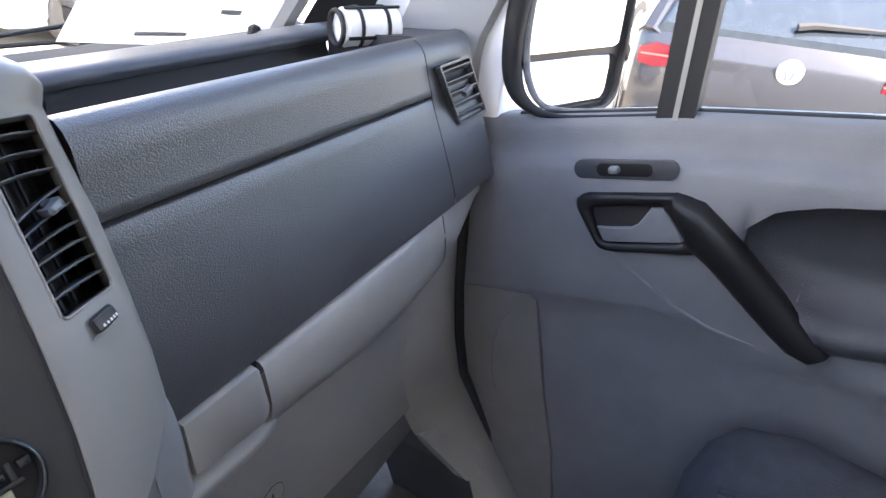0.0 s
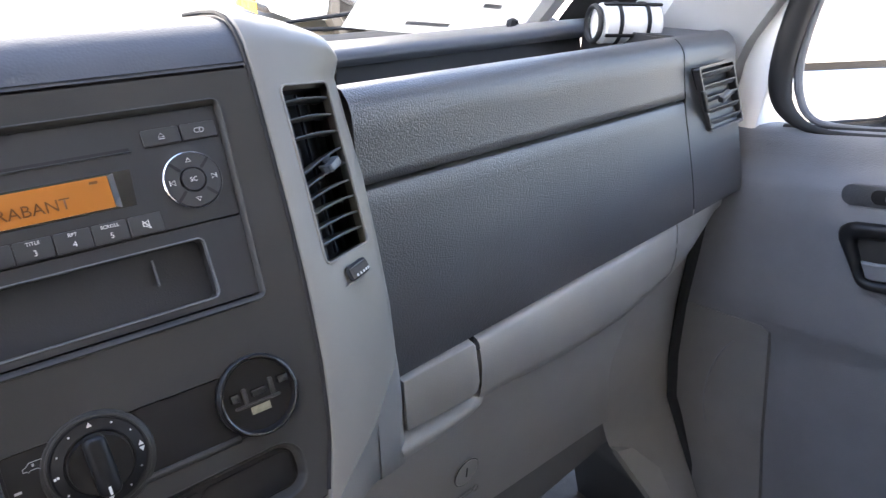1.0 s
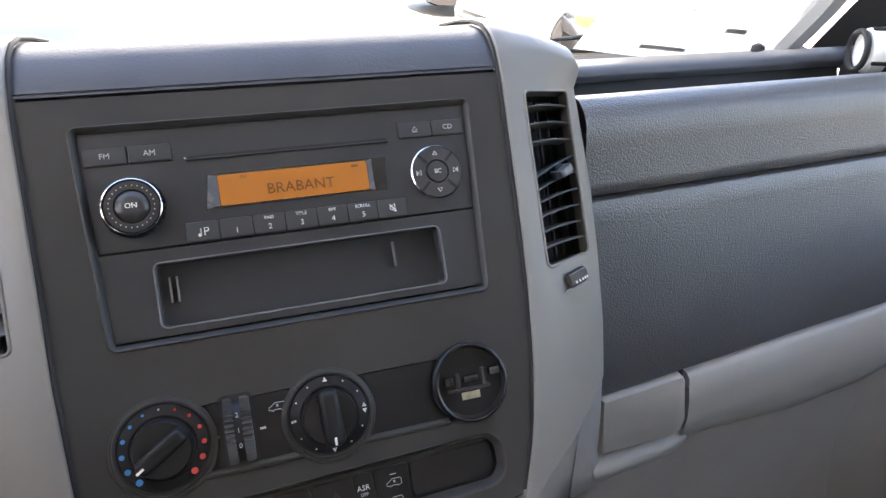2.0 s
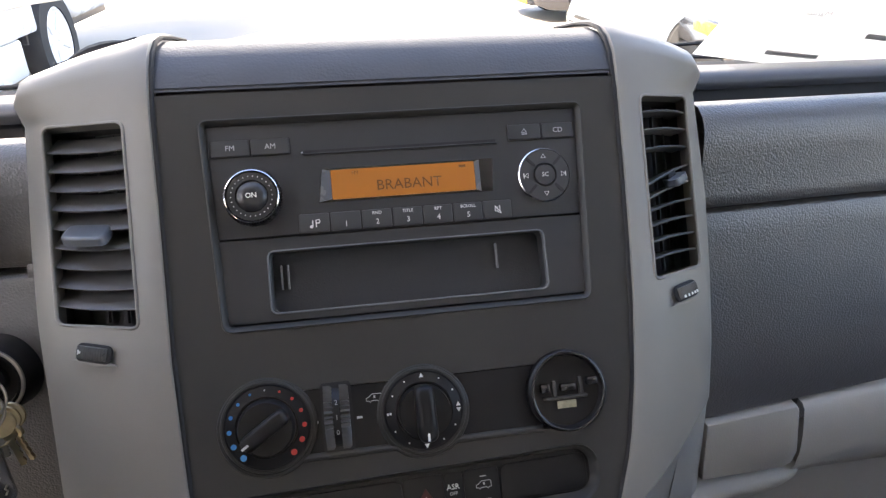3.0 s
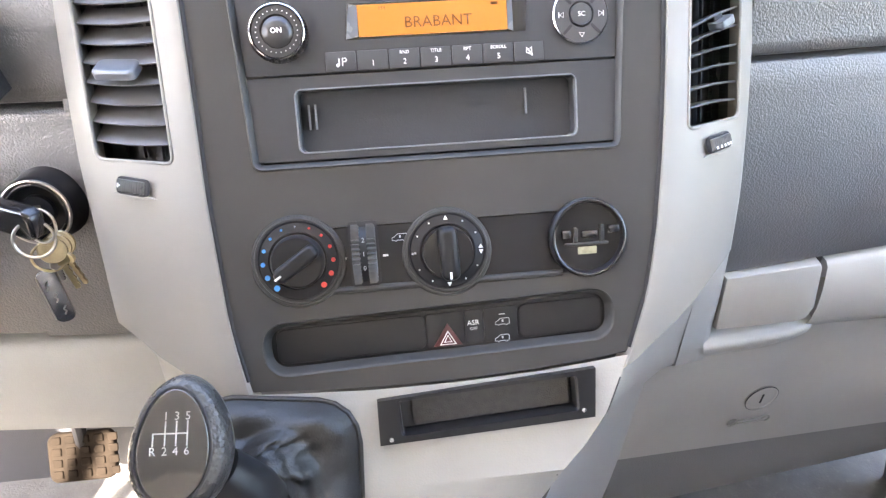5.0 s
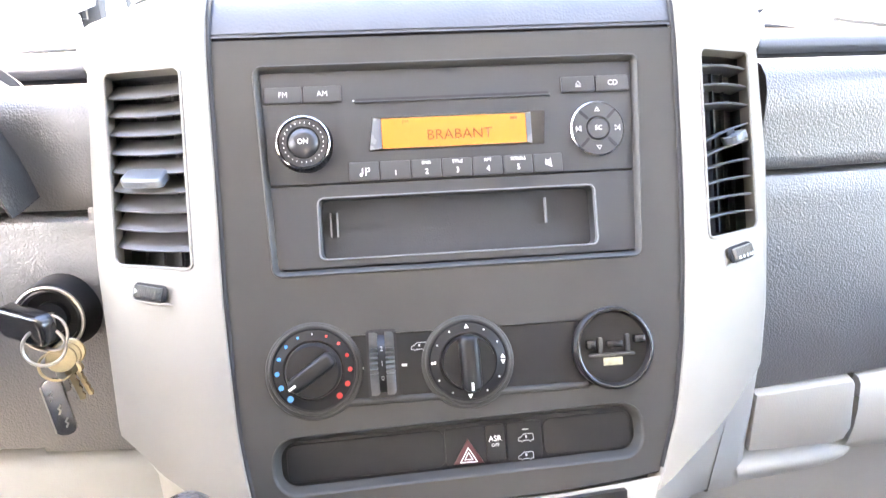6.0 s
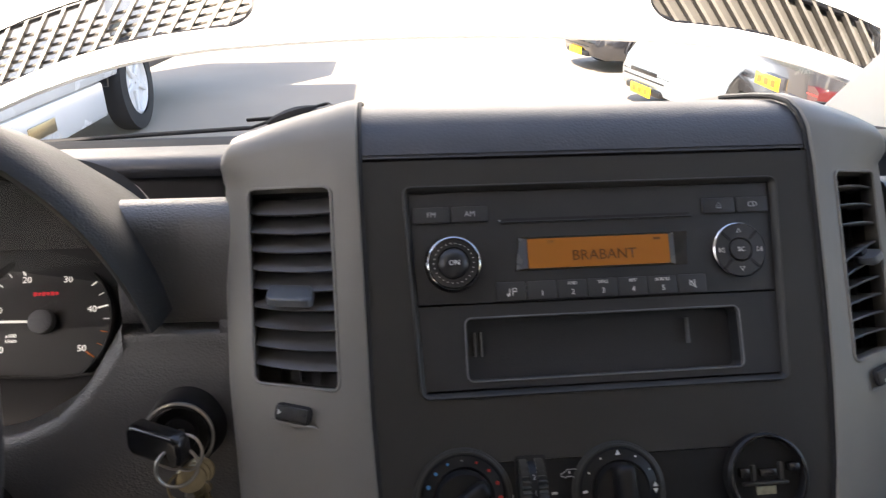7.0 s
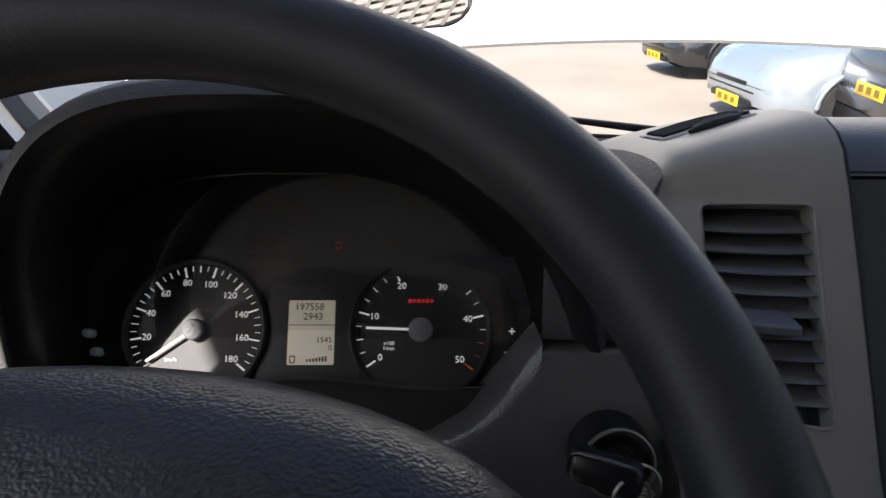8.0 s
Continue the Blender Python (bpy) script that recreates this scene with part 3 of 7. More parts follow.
part("cubby_side", loft(side, False, False), GREY, dash, "pale grey frame between the trim strip and the cubby", sharp=50)
part("cubby_gap", loft([[cubby_at(x, y, z) for y, z in ((-0.0200, 0.9660), (-0.0220, 0.9120))] for x in (0.2100, 0.3090)], False, False), BLACK, dash)

# knee panel on the passenger side with its tool lock, and the flank of the console
part("knee_panel", moved(slab([(-0.240, -0.051), (0.290, -0.116), (0.290, 0.131), (-0.240, 0.131)], 0, 0.02, 0.003), pose(0.421, 0.034, 0.742, 90, 0, 6.2)), GREY, dash, "pale grey plastic panel under the glovebox with a round tool lock", sharp=50)
part("lower_knee_panel", moved(slab([(-0.240, -0.168), (0.290, -0.168), (0.290, -0.1185), (-0.240, -0.0535)], 0, 0.016, 0.003), pose(0.421, 0.034, 0.742, 90, 0, 6.2)), KICK, dash, "grey footwell panel under a seam", sharp=50)
LOCKM = pose(0.328, 0.002, 0.756, 90, 0, 6.2)
part("tool_lock", moved(lathe([(0.0175, -0.002), (0.0175, 0.0006), (0.0168, 0.0012), (0.0160, 0.0002), (0.004, 0.0002), (0.001, 0.0002)], 36), LOCKM), GREY, dash, "round plastic lock with a slot")
part("lock_ring", tube([LOCKM @ Vector((0.0176 * math.cos(a), 0.0176 * math.sin(a), 0.0002)) for a in (2 * math.pi * k / 36 for k in range(36))], 0.0006, 6, close=True), TRAY, dash)
part("lock_slot", moved(rbox(-0.0009, 0.0009, -0.0065, 0.0065, -0.001, 0.0008), LOCKM), BLACK, dash)
wrench = merge(rbox(-0.016, 0.016, -0.0385, -0.0375, 0, 0.0012), rbox(-0.016, 0.016, -0.0335, -0.0325, 0, 0.0012), moved(lathe([(0.006, 0), (0.006, 0.0012), (0.0048, 0.0012), (0.0048, 0)], 16, False), pose(-0.02, -0.0355, 0)), moved(lathe([(0.005, 0), (0.005, 0.0012), (0.0038, 0.0012), (0.0038, 0)], 16, False), pose(0.02, -0.0355, 0)))
part("wrench_mark", moved(wrench, LOCKM @ pose(0, 0, 0, 0, 0, -5)), TRIM, dash, "raised outline of a wrench")
BORDER = [foot_point(1, 1, 0.002), con(0.0985, -0.250, 0.0005), con(0.0905, -0.270, 0.0), con(0.076, -0.290, -0.001), con(0.058, -0.310, -0.003), Vector((0.050, -0.150, 0.84)), Vector((0.050, -0.13, 0.30))]
FARSIDE = [head_[0], head_[0].lerp(foot_[0], 0.5) + Vector((0, 0.001, 0)), foot_[0] + Vector((0.001, 0.002, 0.0)), Vector((0.196, -0.026, 0.862)), Vector((0.188, -0.0128, 0.82)), Vector((0.184, -0.0132, 0.70)), Vector((0.19, 0.03, 0.30))]
crest = [foot_point(1, k, 0.002) for k in (1, 2, 3, 4, 5)] + [head_[0]]
flank = []
for i, top in enumerate(crest):
    f = (top.x - crest[0].x) / (crest[-1].x - crest[0].x)
    column = []
    for k, (a, b) in enumerate(zip(BORDER, FARSIDE)):
        off = (top - BORDER[0].lerp(FARSIDE[0], f)) * max(0.0, 1 - k / 3.0)
        column.append(a.lerp(b, f) + off + Vector((-0.3, 1.0, 0.0)) * 0.008 * math.sin(math.pi * f) * clip01(k / 3))
    flank.append(column)
part("console_flank", loft(flank, False, False), GREY, dash, "pale grey flank beside the gear console", sharp=70)
part("flank_seam", tube([p + OUT * 0.0006 for p in BORDER[1:5]], [0.0005, 0.0008, 0.0008, 0.0006], 6), TRAY, dash)

# gear console: pale face below the panel
POCKET = turned([(-0.0476, -0.2730), (0.0804, -0.2745), (0.0829, -0.2445), (-0.0461, -0.2460)], 2.8, 0.0179, -0.2595)
FU = (-0.122, -0.10, -0.05, 0.0, 0.05, 0.085, 0.1035)
FL = (-0.124, -0.10, -0.05, 0.0, 0.03, 0.05, 0.062)
rim_ = [(u, panel_low(u) - 0.0015) for u in FU[::-1]] + [(-0.124, -0.27)] + [(u, -0.305) for u in FL] + [(0.076, -0.290), (0.0905, -0.270), (0.0985, -0.250)]
part("console_face", holed(rim_, POCKET, 0.0012, 0.010, 0.0006), GREY, dash, "pale grey face round the pocket", CON, 40)
face = loft([[con(u, -0.305, 0.0012) for u in FL],
             [(-0.124, -0.178, 0.90), (-0.10, -0.182, 0.90), (-0.05, -0.182, 0.90), (0, -0.178, 0.90), (0.025, -0.172, 0.90), (0.042, -0.165, 0.90), (0.05, -0.158, 0.90)],
             [(-0.124, -0.14, 0.30), (-0.10, -0.14, 0.30), (-0.05, -0.14, 0.30), (0, -0.14, 0.30), (0.025, -0.14, 0.30), (0.042, -0.135, 0.30), (0.05, -0.13, 0.30)]], False, False)
part("console_front", face, GREY, dash, "pale grey gear console below the controls", sharp=50)
part("console_left_side", loft([[(-0.124, -0.133, 0.985), (-0.124, -0.168, 0.86), (-0.124, -0.14, 0.30)], [(-0.150, -0.07, 0.99), (-0.150, -0.07, 0.86), (-0.150, -0.05, 0.30)], [(-0.20, 0.02, 0.99), (-0.20, 0.02, 0.86), (-0.20, 0.05, 0.30)]], False, False), GREY, dash, "", sharp=60)
shoe = []
for k in range(1, 9):
    p = foot_point(-1, k, 0.002)
    shoe.append([p, p + Vector((0.002, 0.004, -0.02)), p + Vector((-0.002, 0.006, -0.07)), p + Vector((-0.004, 0.006, -0.16)), p + Vector((0.0, 0.02, -0.60))])
shoe.append([p + Vector((-0.001, 0.060, 0.0)) for p in shoe[-1]])
part("driver_side_flank", loft(shoe, False, False), GREY, dash, "pale grey flank below the trim strip", sharp=50)
part("panel_lower_lip", loft([[con(u, panel_low(u), w) for u in np.linspace(-0.115, 0.103, 13)] for w in (0.0, -0.012)], False, False), BLACK, dash)

# pale knee panel on the driver's side
part("driver_knee_panel", run([(-0.010, 0.9545), (-0.030, 0.9525), (-0.036, 0.945), (-0.042, 0.92), (-0.046, 0.890), (-0.045, 0.868), (-0.038, 0.859), (-0.01, 0.855), (0.06, 0.85)], 0.2000, 0.812, 10, -1), GREY, dash, "pale grey knee panel below the ignition lock", sharp=60)
part("driver_knee_side", rbox(-0.2065, -0.196, -0.030, 0.03, 0.885, 0.957), GREY, dash)

# ---- air vents in the strips ----
def on_strip(sign, u, v, w=0.0):
    """A place on a strip by its plan: u 0.150 to 0.195 and v -0.107 to 0.0105 span the vent."""
    u2, v2 = shaped(u, v, sign)
    return con(sign * u2, v2, w_at(u, sign) + w)


def vent_blade(sign, b_in, b_out, tilt, bow, thick=0.0009, depth=0.019, sink=0.0032):
    rings = []
    a = radians(tilt)
    for f in np.linspace(0.0, 1.0, 9):
        u = 0.1503 + 0.0444 * f
        v = -0.107 + 0.1175 * (b_in + (b_out - b_in) * f) - bow * (1 - (2 * f - 1) ** 2)
        front = on_strip(sign, u, v, -sink)
        back = front + UP * (depth * math.sin(a)) - OUT * (depth * math.cos(a))
        up = (UP * math.cos(a) + OUT * math.sin(a)) * thick
        rings.append([front + up * 0.6, front + OUT * 0.0006, front - up * 0.9, back - up * 0.6, back + up * 0.6])
    return loft(rings)


BLADES = {-1: [(0.879 - 0.0983 * k,) * 2 for k in range(9)],
          1: [(0.917, 0.915), (0.814, 0.810), (0.708, 0.706), (0.503, 0.602), (0.429, 0.505), (0.36, 0.398), (0.28, 0.298), (0.193, 0.197), (0.102, 0.10)]}
for sign in (-1, 1):
    vent = thing("air_vent", con(sign * 0.172, -0.107, -0.02), "tall dashboard air vent with curved dark slats" + (" and a blue-grey tab" if sign < 0 else " turned askew"), "air vent", "centre air vents")
    box = loft([[on_strip(sign, u, v, -d) for u, v in ((0.1495, -0.1075), (0.1953, -0.1075), (0.1953, 0.0110), (0.1495, 0.0110))] for d in (0.004, 0.03)], True, False)
    part("housing", merge(box, loft([[on_strip(sign, u, v, -0.024) for u in (0.1495, 0.1953)] for v in (-0.1075, 0.0110)], False, False)), TRAY, vent, "black vent housing")
    for b0, b1 in BLADES[sign]:
        part("slat", vent_blade(sign, b0, b1, 36 if sign < 0 else 3, 0.0014 if sign < 0 else -0.0011), SLAT, vent, sharp=40)
    part("vent_rim", tube([on_strip(sign, u, v, 0.0001) for u, v in rrect(0.0458, 0.1185, 0.0045, 5, 0.1724, -0.0482)], 0.0010, 8, close=True), TRIM, vent, "rounded pale lip round the opening")
    for u in (0.162, 0.173, 0.184):
        part("vane", loft([[on_strip(sign, u + d, v, -w) for d, w in ((-0.0006, 0.019), (0.0006, 0.019), (0.0006, 0.0235), (-0.0006, 0.0235))] for v in (-0.1055, 0.009)]), TRAY, vent)
    # the adjusting tab stands out along its slat
    tab_u, tab_b, lean, wide = (0.1735, 0.462, 0.0, 0.0290) if sign < 0 else (0.1760, 0.520, 0.0068, 0.0165)
    c = on_strip(sign, tab_u, -0.107 + 0.1175 * tab_b, -0.003)
    across = (on_strip(sign, tab_u + 0.01, -0.107 + 0.1175 * tab_b + lean * 0.55, -0.003) - c).normalized()
    ahead = (OUT * math.cos(radians(30 if sign < 0 else 8)) - UP * math.sin(radians(30 if sign < 0 else 8))).normalized()
    over = across.cross(ahead).normalized()
    tm_ = Matrix(((across.x, ahead.x, over.x, c.x), (across.y, ahead.y, over.y, c.y), (across.z, ahead.z, over.z, c.z), (0, 0, 0, 1)))
    part("tab", slab(rrect(wide, 0.0190, 0.0045, 5, 0.0, 0.0030), -0.0022, 0.0026, 0.0016), TAB, vent, "smooth blue-grey adjusting tab", tm_)
    part("tab_neck", slab(rrect(wide * 0.6, 0.010, 0.002, 3, 0.0, -0.003), -0.0050, -0.0020), TRAY, vent, "", tm_)
    # thumbwheel in its well, over a small moulded ledge
    wu, wv, turn_ = (-0.1712, -0.1177, -11.0) if sign < 0 else (0.1669, -0.1154, 12.0)
    lu, lv = (-0.1705, -0.1233) if sign < 0 else (0.1663, -0.1214)
    slope = math.degrees(math.atan2(w_at(0.160, sign) - w_at(0.184, sign), 0.024))
    wm_ = CON @ pose(wu, wv, w_at(0.1685, sign), 0, 0, turn_) @ pose(0, 0, 0, 0, sign * slope, 0)
    part("thumbwheel_well", slab(rrect(0.0225, 0.0098, 0.0034, 4), -0.001, 0.0007, 0.0004), BLACK, vent, "", wm_)
    rings = []
    for k in range(49):
        x = -0.0090 + 0.018 * k / 48
        h = 0.0032 - 14.0 * x * x + (0.0006 if k % 4 in (1, 2) else -0.0006)
        rings.append([(x, -0.0036, 0.0), (x, -0.0033, h - 0.0004), (x, -0.0024, h), (x, 0.0024, h), (x, 0.0033, h - 0.0004), (x, 0.0036, 0.0)])
    wheel = part("thumbwheel", loft(rings), RIBBED, vent, "ribbed dark thumbwheel", wm_, 15)
    if sign < 0:
        part("mark", slab([(-0.0076, -0.0013), (-0.0058, 0.0), (-0.0076, 0.0013)], 0.0021, 0.0034), WHITEINK, wheel, "small white arrow mark", wm_)
    else:
        for x in (-0.0064, -0.0032, 0.0, 0.0032, 0.0064):
            part("mark", bar(x, -0.0022, 0.0017, 0.0016, 0.0036 - 14.0 * x * x), WHITEINK, wheel, "", wm_)
    lm_ = CON @ pose(lu, lv, w_at(0.1685, sign) - 0.0006, 0, 0, turn_) @ pose(0, 0, 0, 0, sign * slope, 0)
    part("thumb_ledge", slab([(-0.0150, 0.0004), (0.0, -0.0013), (0.0150, 0.0004), (0.0120, 0.0012), (0.0, 0.0008), (-0.0120, 0.0012)], 0, 0.0018, 0.0006), TRIM, vent, "", lm_)

# small vent at the passenger's end
EX, EY = Vector((0.097, 0.0107, -0.0010)), Vector((-0.046, 0.0090, 0.0790))
EN = EX.cross(EY).normalized()
EC = Vector((0.7455, 0.0555, 1.1005))
EX, EY = EX.normalized() * 1.06, EY.normalized() * 1.22
ENDV = Matrix(((EX.x, EY.x, EN.x, EC.x), (EX.y, EY.y, EN.y, EC.y), (EX.z, EY.z, EN.z, EC.z), (0, 0, 0, 1)))
event = thing("air_vent", Matrix.Translation(EC), "small square air vent near the passenger door", "air vent")
part("frame", holed(rrect(0.0830, 0.0800, 0.004, 3), rrect(0.0770, 0.0740, 0.003, 3), 0.0, 0.012, 0.001), DARK, event, "", ENDV)
part("housing", slab(rrect(0.0780, 0.0750, 0.003, 3), -0.014, -0.0105), BLACK, event, "", ENDV)
for k in range(5):
    part("slat", moved(rbox(-0.0385, 0.0385, -0.0044, 0.0044, -0.0009, 0.0009, 0.0005, 1), pose(0, 0.0290 - 0.0145 * k, -0.003, 40, 0, 0)), SLAT, event, m=ENDV)
part("tab", moved(slab(rrect(0.026, 0.0085, 0.002, 3), 0, 0.006, 0.002), pose(0.004, 0.0, -0.002, 20, 0, 14)), SLAT, event, "dark adjusting tab", m=ENDV)
part("thumbwheel", moved(slab(rrect(0.0060, 0.0260, 0.002, 3), 0, 0.0035, 0.001), pose(-0.0455, 0.0, 0)), PANEL, event, m=ENDV)

# ---- radio ----
radio = thing("car_radio", con(0, -0.064, -0.003), "dark grey car radio with an amber display", "radio")
RZ = -0.0025
RFACE = material("radio_face_plastic", (0.030, 0.031, 0.033), 0.45, spec=0.4, grain=0.15, grain_size=0.0006, vary=0.06)
KEYCAP = material("radio_key_plastic", (0.036, 0.037, 0.040), 0.36, grain=0.1, grain_size=0.0006, vary=0.06)
part("body", slab(tapered([(-0.1026, -0.0638), (0.1026, -0.0638), (0.1026, -0.0014), (-0.1026, -0.0014)]), -0.02, RZ, 0.0006), RFACE, radio, "dark radio faceplate", CON)


def key(u0, u1, v0, v1, parent=radio, h=0.0014, mat=KEYCAP):
    well = part("button_gap", slab(rrect(u1 - u0 + 0.0007, v1 - v0 + 0.0009, 0.0008, 2, (u0 + u1) / 2, (v0 + v1) / 2), RZ - 0.001, RZ + 0.0002), BLACK, parent, "", CON)
    return part("button", slab(rrect(u1 - u0 - 0.0004, v1 - v0, 0.0008, 2, (u0 + u1) / 2, (v0 + v1) / 2), RZ - 0.001, RZ + h, 0.0005), mat, parent, "", CON)


def write(text, u, v, size, parent, mat=WHITEINK, w=0.0, m=CON, label="", name="lettering"):
    return part(name, letters(text, size), mat, parent, label, m @ pose(u, v, w), 80)


def line(points, w, wire=0.00028, close=False):
    return tube([(x, y, w) for x, y in points], wire, 5, close=close)


for text, u0, u1 in (("FM", -0.1030, -0.0824), ("AM", -0.0817, -0.0608), ("", 0.0630, 0.0828), ("CD", 0.0835, 0.1028)):
    b = key(u0, u1, -0.0187, -0.0097)
    if text:
        write(text, (u0 + u1) / 2, -0.0142, 0.0042, b, GREYINK, RZ + 0.0015)
    else:
        tri = merge(line([(-0.0016, -0.0004), (0.0016, -0.0004), (0, 0.0016)], 0.0003, close=True), line([(-0.0016, -0.0014), (0.0016, -0.0014)], 0.0003))
        part("eject_mark", tri, GREYINK, b, "", CON @ pose(0.0729, -0.0142, RZ + 0.0013))
part("disc_slot", rbox(-0.053, 0.0555, -0.0190, -0.0174, RZ - 0.001, RZ + 0.0003), BLACK, radio, "narrow black disc slot", CON)
part("slot_lip", rbox(-0.054, 0.0565, -0.0200, -0.0190, RZ - 0.001, RZ + 0.0010, 0.0003, 1), RFACE, radio, "", CON)
part("slot_dot", lathe([(0.0006, 0), (0.0005, 0.0004), (0.0001, 0.0004)], 10), GREYINK, radio, "", CON @ pose(-0.0545, -0.0184, RZ))
part("display_window", slab([(-0.0475, -0.0472), (0.0515, -0.0472), (0.0530, -0.0282), (-0.0450, -0.0282)], RZ - 0.001, RZ + 0.0003, 0.0002), GLOSS, radio, "", CON)
for pts in ([(-0.0470, -0.0468), (-0.0401, -0.0457), (-0.0399, -0.0294), (-0.0443, -0.0287)], [(0.0416, -0.0457), (0.0446, -0.0468), (0.0446, -0.0287), (0.0416, -0.0294)]):
    part("display_bezel", loft([[(x, y, w) for x, y in pts] for w in (RZ, RZ + 0.0006)]), TAB, radio, "pale slanting edge of the display", CON)
screen = part("display", slab(rrect(0.0812, 0.0165, 0.0005, 2, 0.0008, -0.0377), RZ, RZ + 0.0009), AMBER, radio, "glowing amber display with dark letters", CON)
write("BRABANT", 0.0035, -0.0398, 0.0084, screen, AMBERINK, RZ + 0.0010)
write("FM", -0.0265, -0.0318, 0.0030, screen, AMBERINK, RZ + 0.0010)
part("display_mark", bar(0.0345, -0.0318, 0.004, 0.0014, RZ + 0.0010), AMBERINK, screen, "", CON)


def knurled(r, h, n=56, amp=0.0003, z0=0.0):
    prof = [(1.0, z0), (1.0, h - 0.0012), (0.93, h)]
    rings = []
    for f, z in prof:
        rings.append([((r + (amp if k % 2 else -amp)) * f * math.cos(math.pi * k / n), (r + (amp if k % 2 else -amp)) * f * math.sin(math.pi * k / n), z) for k in range(2 * n)])
    return loft(rings)


KN = CON @ pose(-0.0822, -0.0421, RZ)
dialk = part("volume_knob", knurled(0.0153, 0.0068, 60, 0.00035), SATIN, radio, "round black knob with a knurled edge", KN)
part("chrome_ring", lathe([(0.0143, 0.0062), (0.0144, 0.0082), (0.0139, 0.0086), (0.0133, 0.0070)], 56, False), CHROME, dialk, "thin chrome ring", KN)
part("knob_cap", lathe([(0.0132, 0.0062), (0.0130, 0.0078), (0.0088, 0.0081), (0.0083, 0.0074), (0.0078, 0.0080), (0.0062, 0.0093), (0.0036, 0.0101), (0.0005, 0.0103)], 56), KNOBCAP, dialk, "glossy domed black cap", KN)
write("ON", 0, 0, 0.0038, dialk, WHITEINK, 0.0104, KN)
for k in range(26):
    a = 2 * math.pi * k / 26
    part("knob_dot", bar(0.0108 * math.cos(a), 0.0108 * math.sin(a), 0.0005, 0.0005, 0.0082), GREYINK, dialk, "", KN)
JS = CON @ pose(0.0823, -0.0404, RZ)
joy = part("menu_pad", lathe([(0.0152, 0), (0.0152, 0.0018), (0.0146, 0.0026), (0.0072, 0.0030), (0.0064, 0.0020), (0.0058, 0.0034), (0.0005, 0.0036)], 56), KEYCAP, radio, "round four-way menu pad", JS)
part("chrome_ring", lathe([(0.0157, 0.0), (0.0157, 0.0022), (0.0151, 0.0027), (0.0147, 0.0016)], 56, False), CHROME, joy, "thin chrome ring", JS)
for k in range(4):
    part("pad_gap", moved(slab(rrect(0.0068, 0.0016, 0.0007, 4, 0.0112, 0.0), 0.0018, 0.0031), pose(0, 0, 0, 0, 0, 45 + 90 * k)), BLACK, joy, "", JS)
arrow_up = [(-0.0014, -0.0009), (0.0014, -0.0009), (0.0, 0.0013)]
for k in range(4):
    marks = [line(arrow_up, 0.0, close=True)] + ([line([(-0.0014, 0.0017), (0.0014, 0.0017)], 0.0)] if k in (1, 3) else [])
    part("pad_arrow", moved(merge(*marks), pose(0, 0, 0, 0, 0, 90 * k) @ pose(0, 0.0108, 0.0030)), WHITEINK, joy, "", JS)
write("SC", 0, 0, 0.0036, joy, WHITEINK, 0.0038, JS)
for k, (num, small) in enumerate((("", ""), ("1", ""), ("2", "RND"), ("3", "TITLE"), ("4", "RPT"), ("5", "SCROLL"), ("", ""))):
    u0 = -0.0592 + 0.01726 * k
    b = key(u0, u0 + 0.01685, -0.0634, -0.0530, h=0.0012)
    c, w = u0 + 0.0086, RZ + 0.0014
    if num:
        write(num, c, -0.0600, 0.0042, b, WHITEINK, w)
    if small:
        write(small, c, -0.0551, 0.0025, b, WHITEINK, w)
    if k == 0:  # a note beside an upright stroke with a loop
        part("symbol", merge(moved(lathe([(0.0009, 0), (0.0009, 0.0003), (0.0001, 0.0003)], 12), pose(c - 0.0018, -0.0602, w)), line([(c - 0.0010, -0.0600), (c - 0.0010, -0.0566)], w, 0.0003), line([(c + 0.0008, -0.0606), (c + 0.0008, -0.0566), (c + 0.0026, -0.0566), (c + 0.0029, -0.0575), (c + 0.0026, -0.0584), (c + 0.0009, -0.0584)], w, 0.0003)), WHITEINK, b, "", CON)
    if k == 6:  # a loudspeaker struck through
        part("symbol", merge(line([(c - 0.0017, -0.0592), (c - 0.0017, -0.0574), (c - 0.0006, -0.0574), (c + 0.0011, -0.0560), (c + 0.0011, -0.0606), (c - 0.0006, -0.0592)], w, close=True), line([(c - 0.0018, -0.0562), (c + 0.0018, -0.0606)], w)), WHITEINK, b, "", CON)

# open slot under the radio
pocket = thing("storage_slot", con(0, -0.089, -0.004), "dark open storage slot below the car radio", "storage slot")
PK = rrect(0.1555, 0.0335, 0.0035, 4, 0.0008, -0.0888)
part("frame", holed(tapered([(-0.1026, -0.1098), (0.1026, -0.1098), (0.1026, -0.0648), (-0.1026, -0.0648)]), PK, RZ, 0.030, 0.001), RFACE, pocket, "", CON)
part("inside", loft([[(0.0008 + sx * 0.0775, -0.0888 + sy * 0.0165, -0.030) for sx, sy in ((-1, -1), (1, -1), (1, 1), (-1, 1))], [(0.0008 + sx * 0.077, -0.0888 + sy * 0.0160, -0.0301) for sx, sy in ((-1, -1), (1, -1), (1, 1), (-1, 1))]]), SATIN, pocket, "black back of the slot", CON)
part("lining", loft([[(x, y, z) for x, y in rrect(0.1551, 0.0331, 0.0034, 4, 0.0008, -0.0888)] for z in (RZ - 0.0022, -0.0298)], True, False), SATIN, pocket, "black lining of the slot", CON)
part("rim", tube([(x, y, RZ + 0.0002) for x, y in rrect(0.1560, 0.0340, 0.0036, 4, 0.0008, -0.0888)], 0.0005, 6, close=True), DOORGREY, pocket, "thin grey rim", CON)
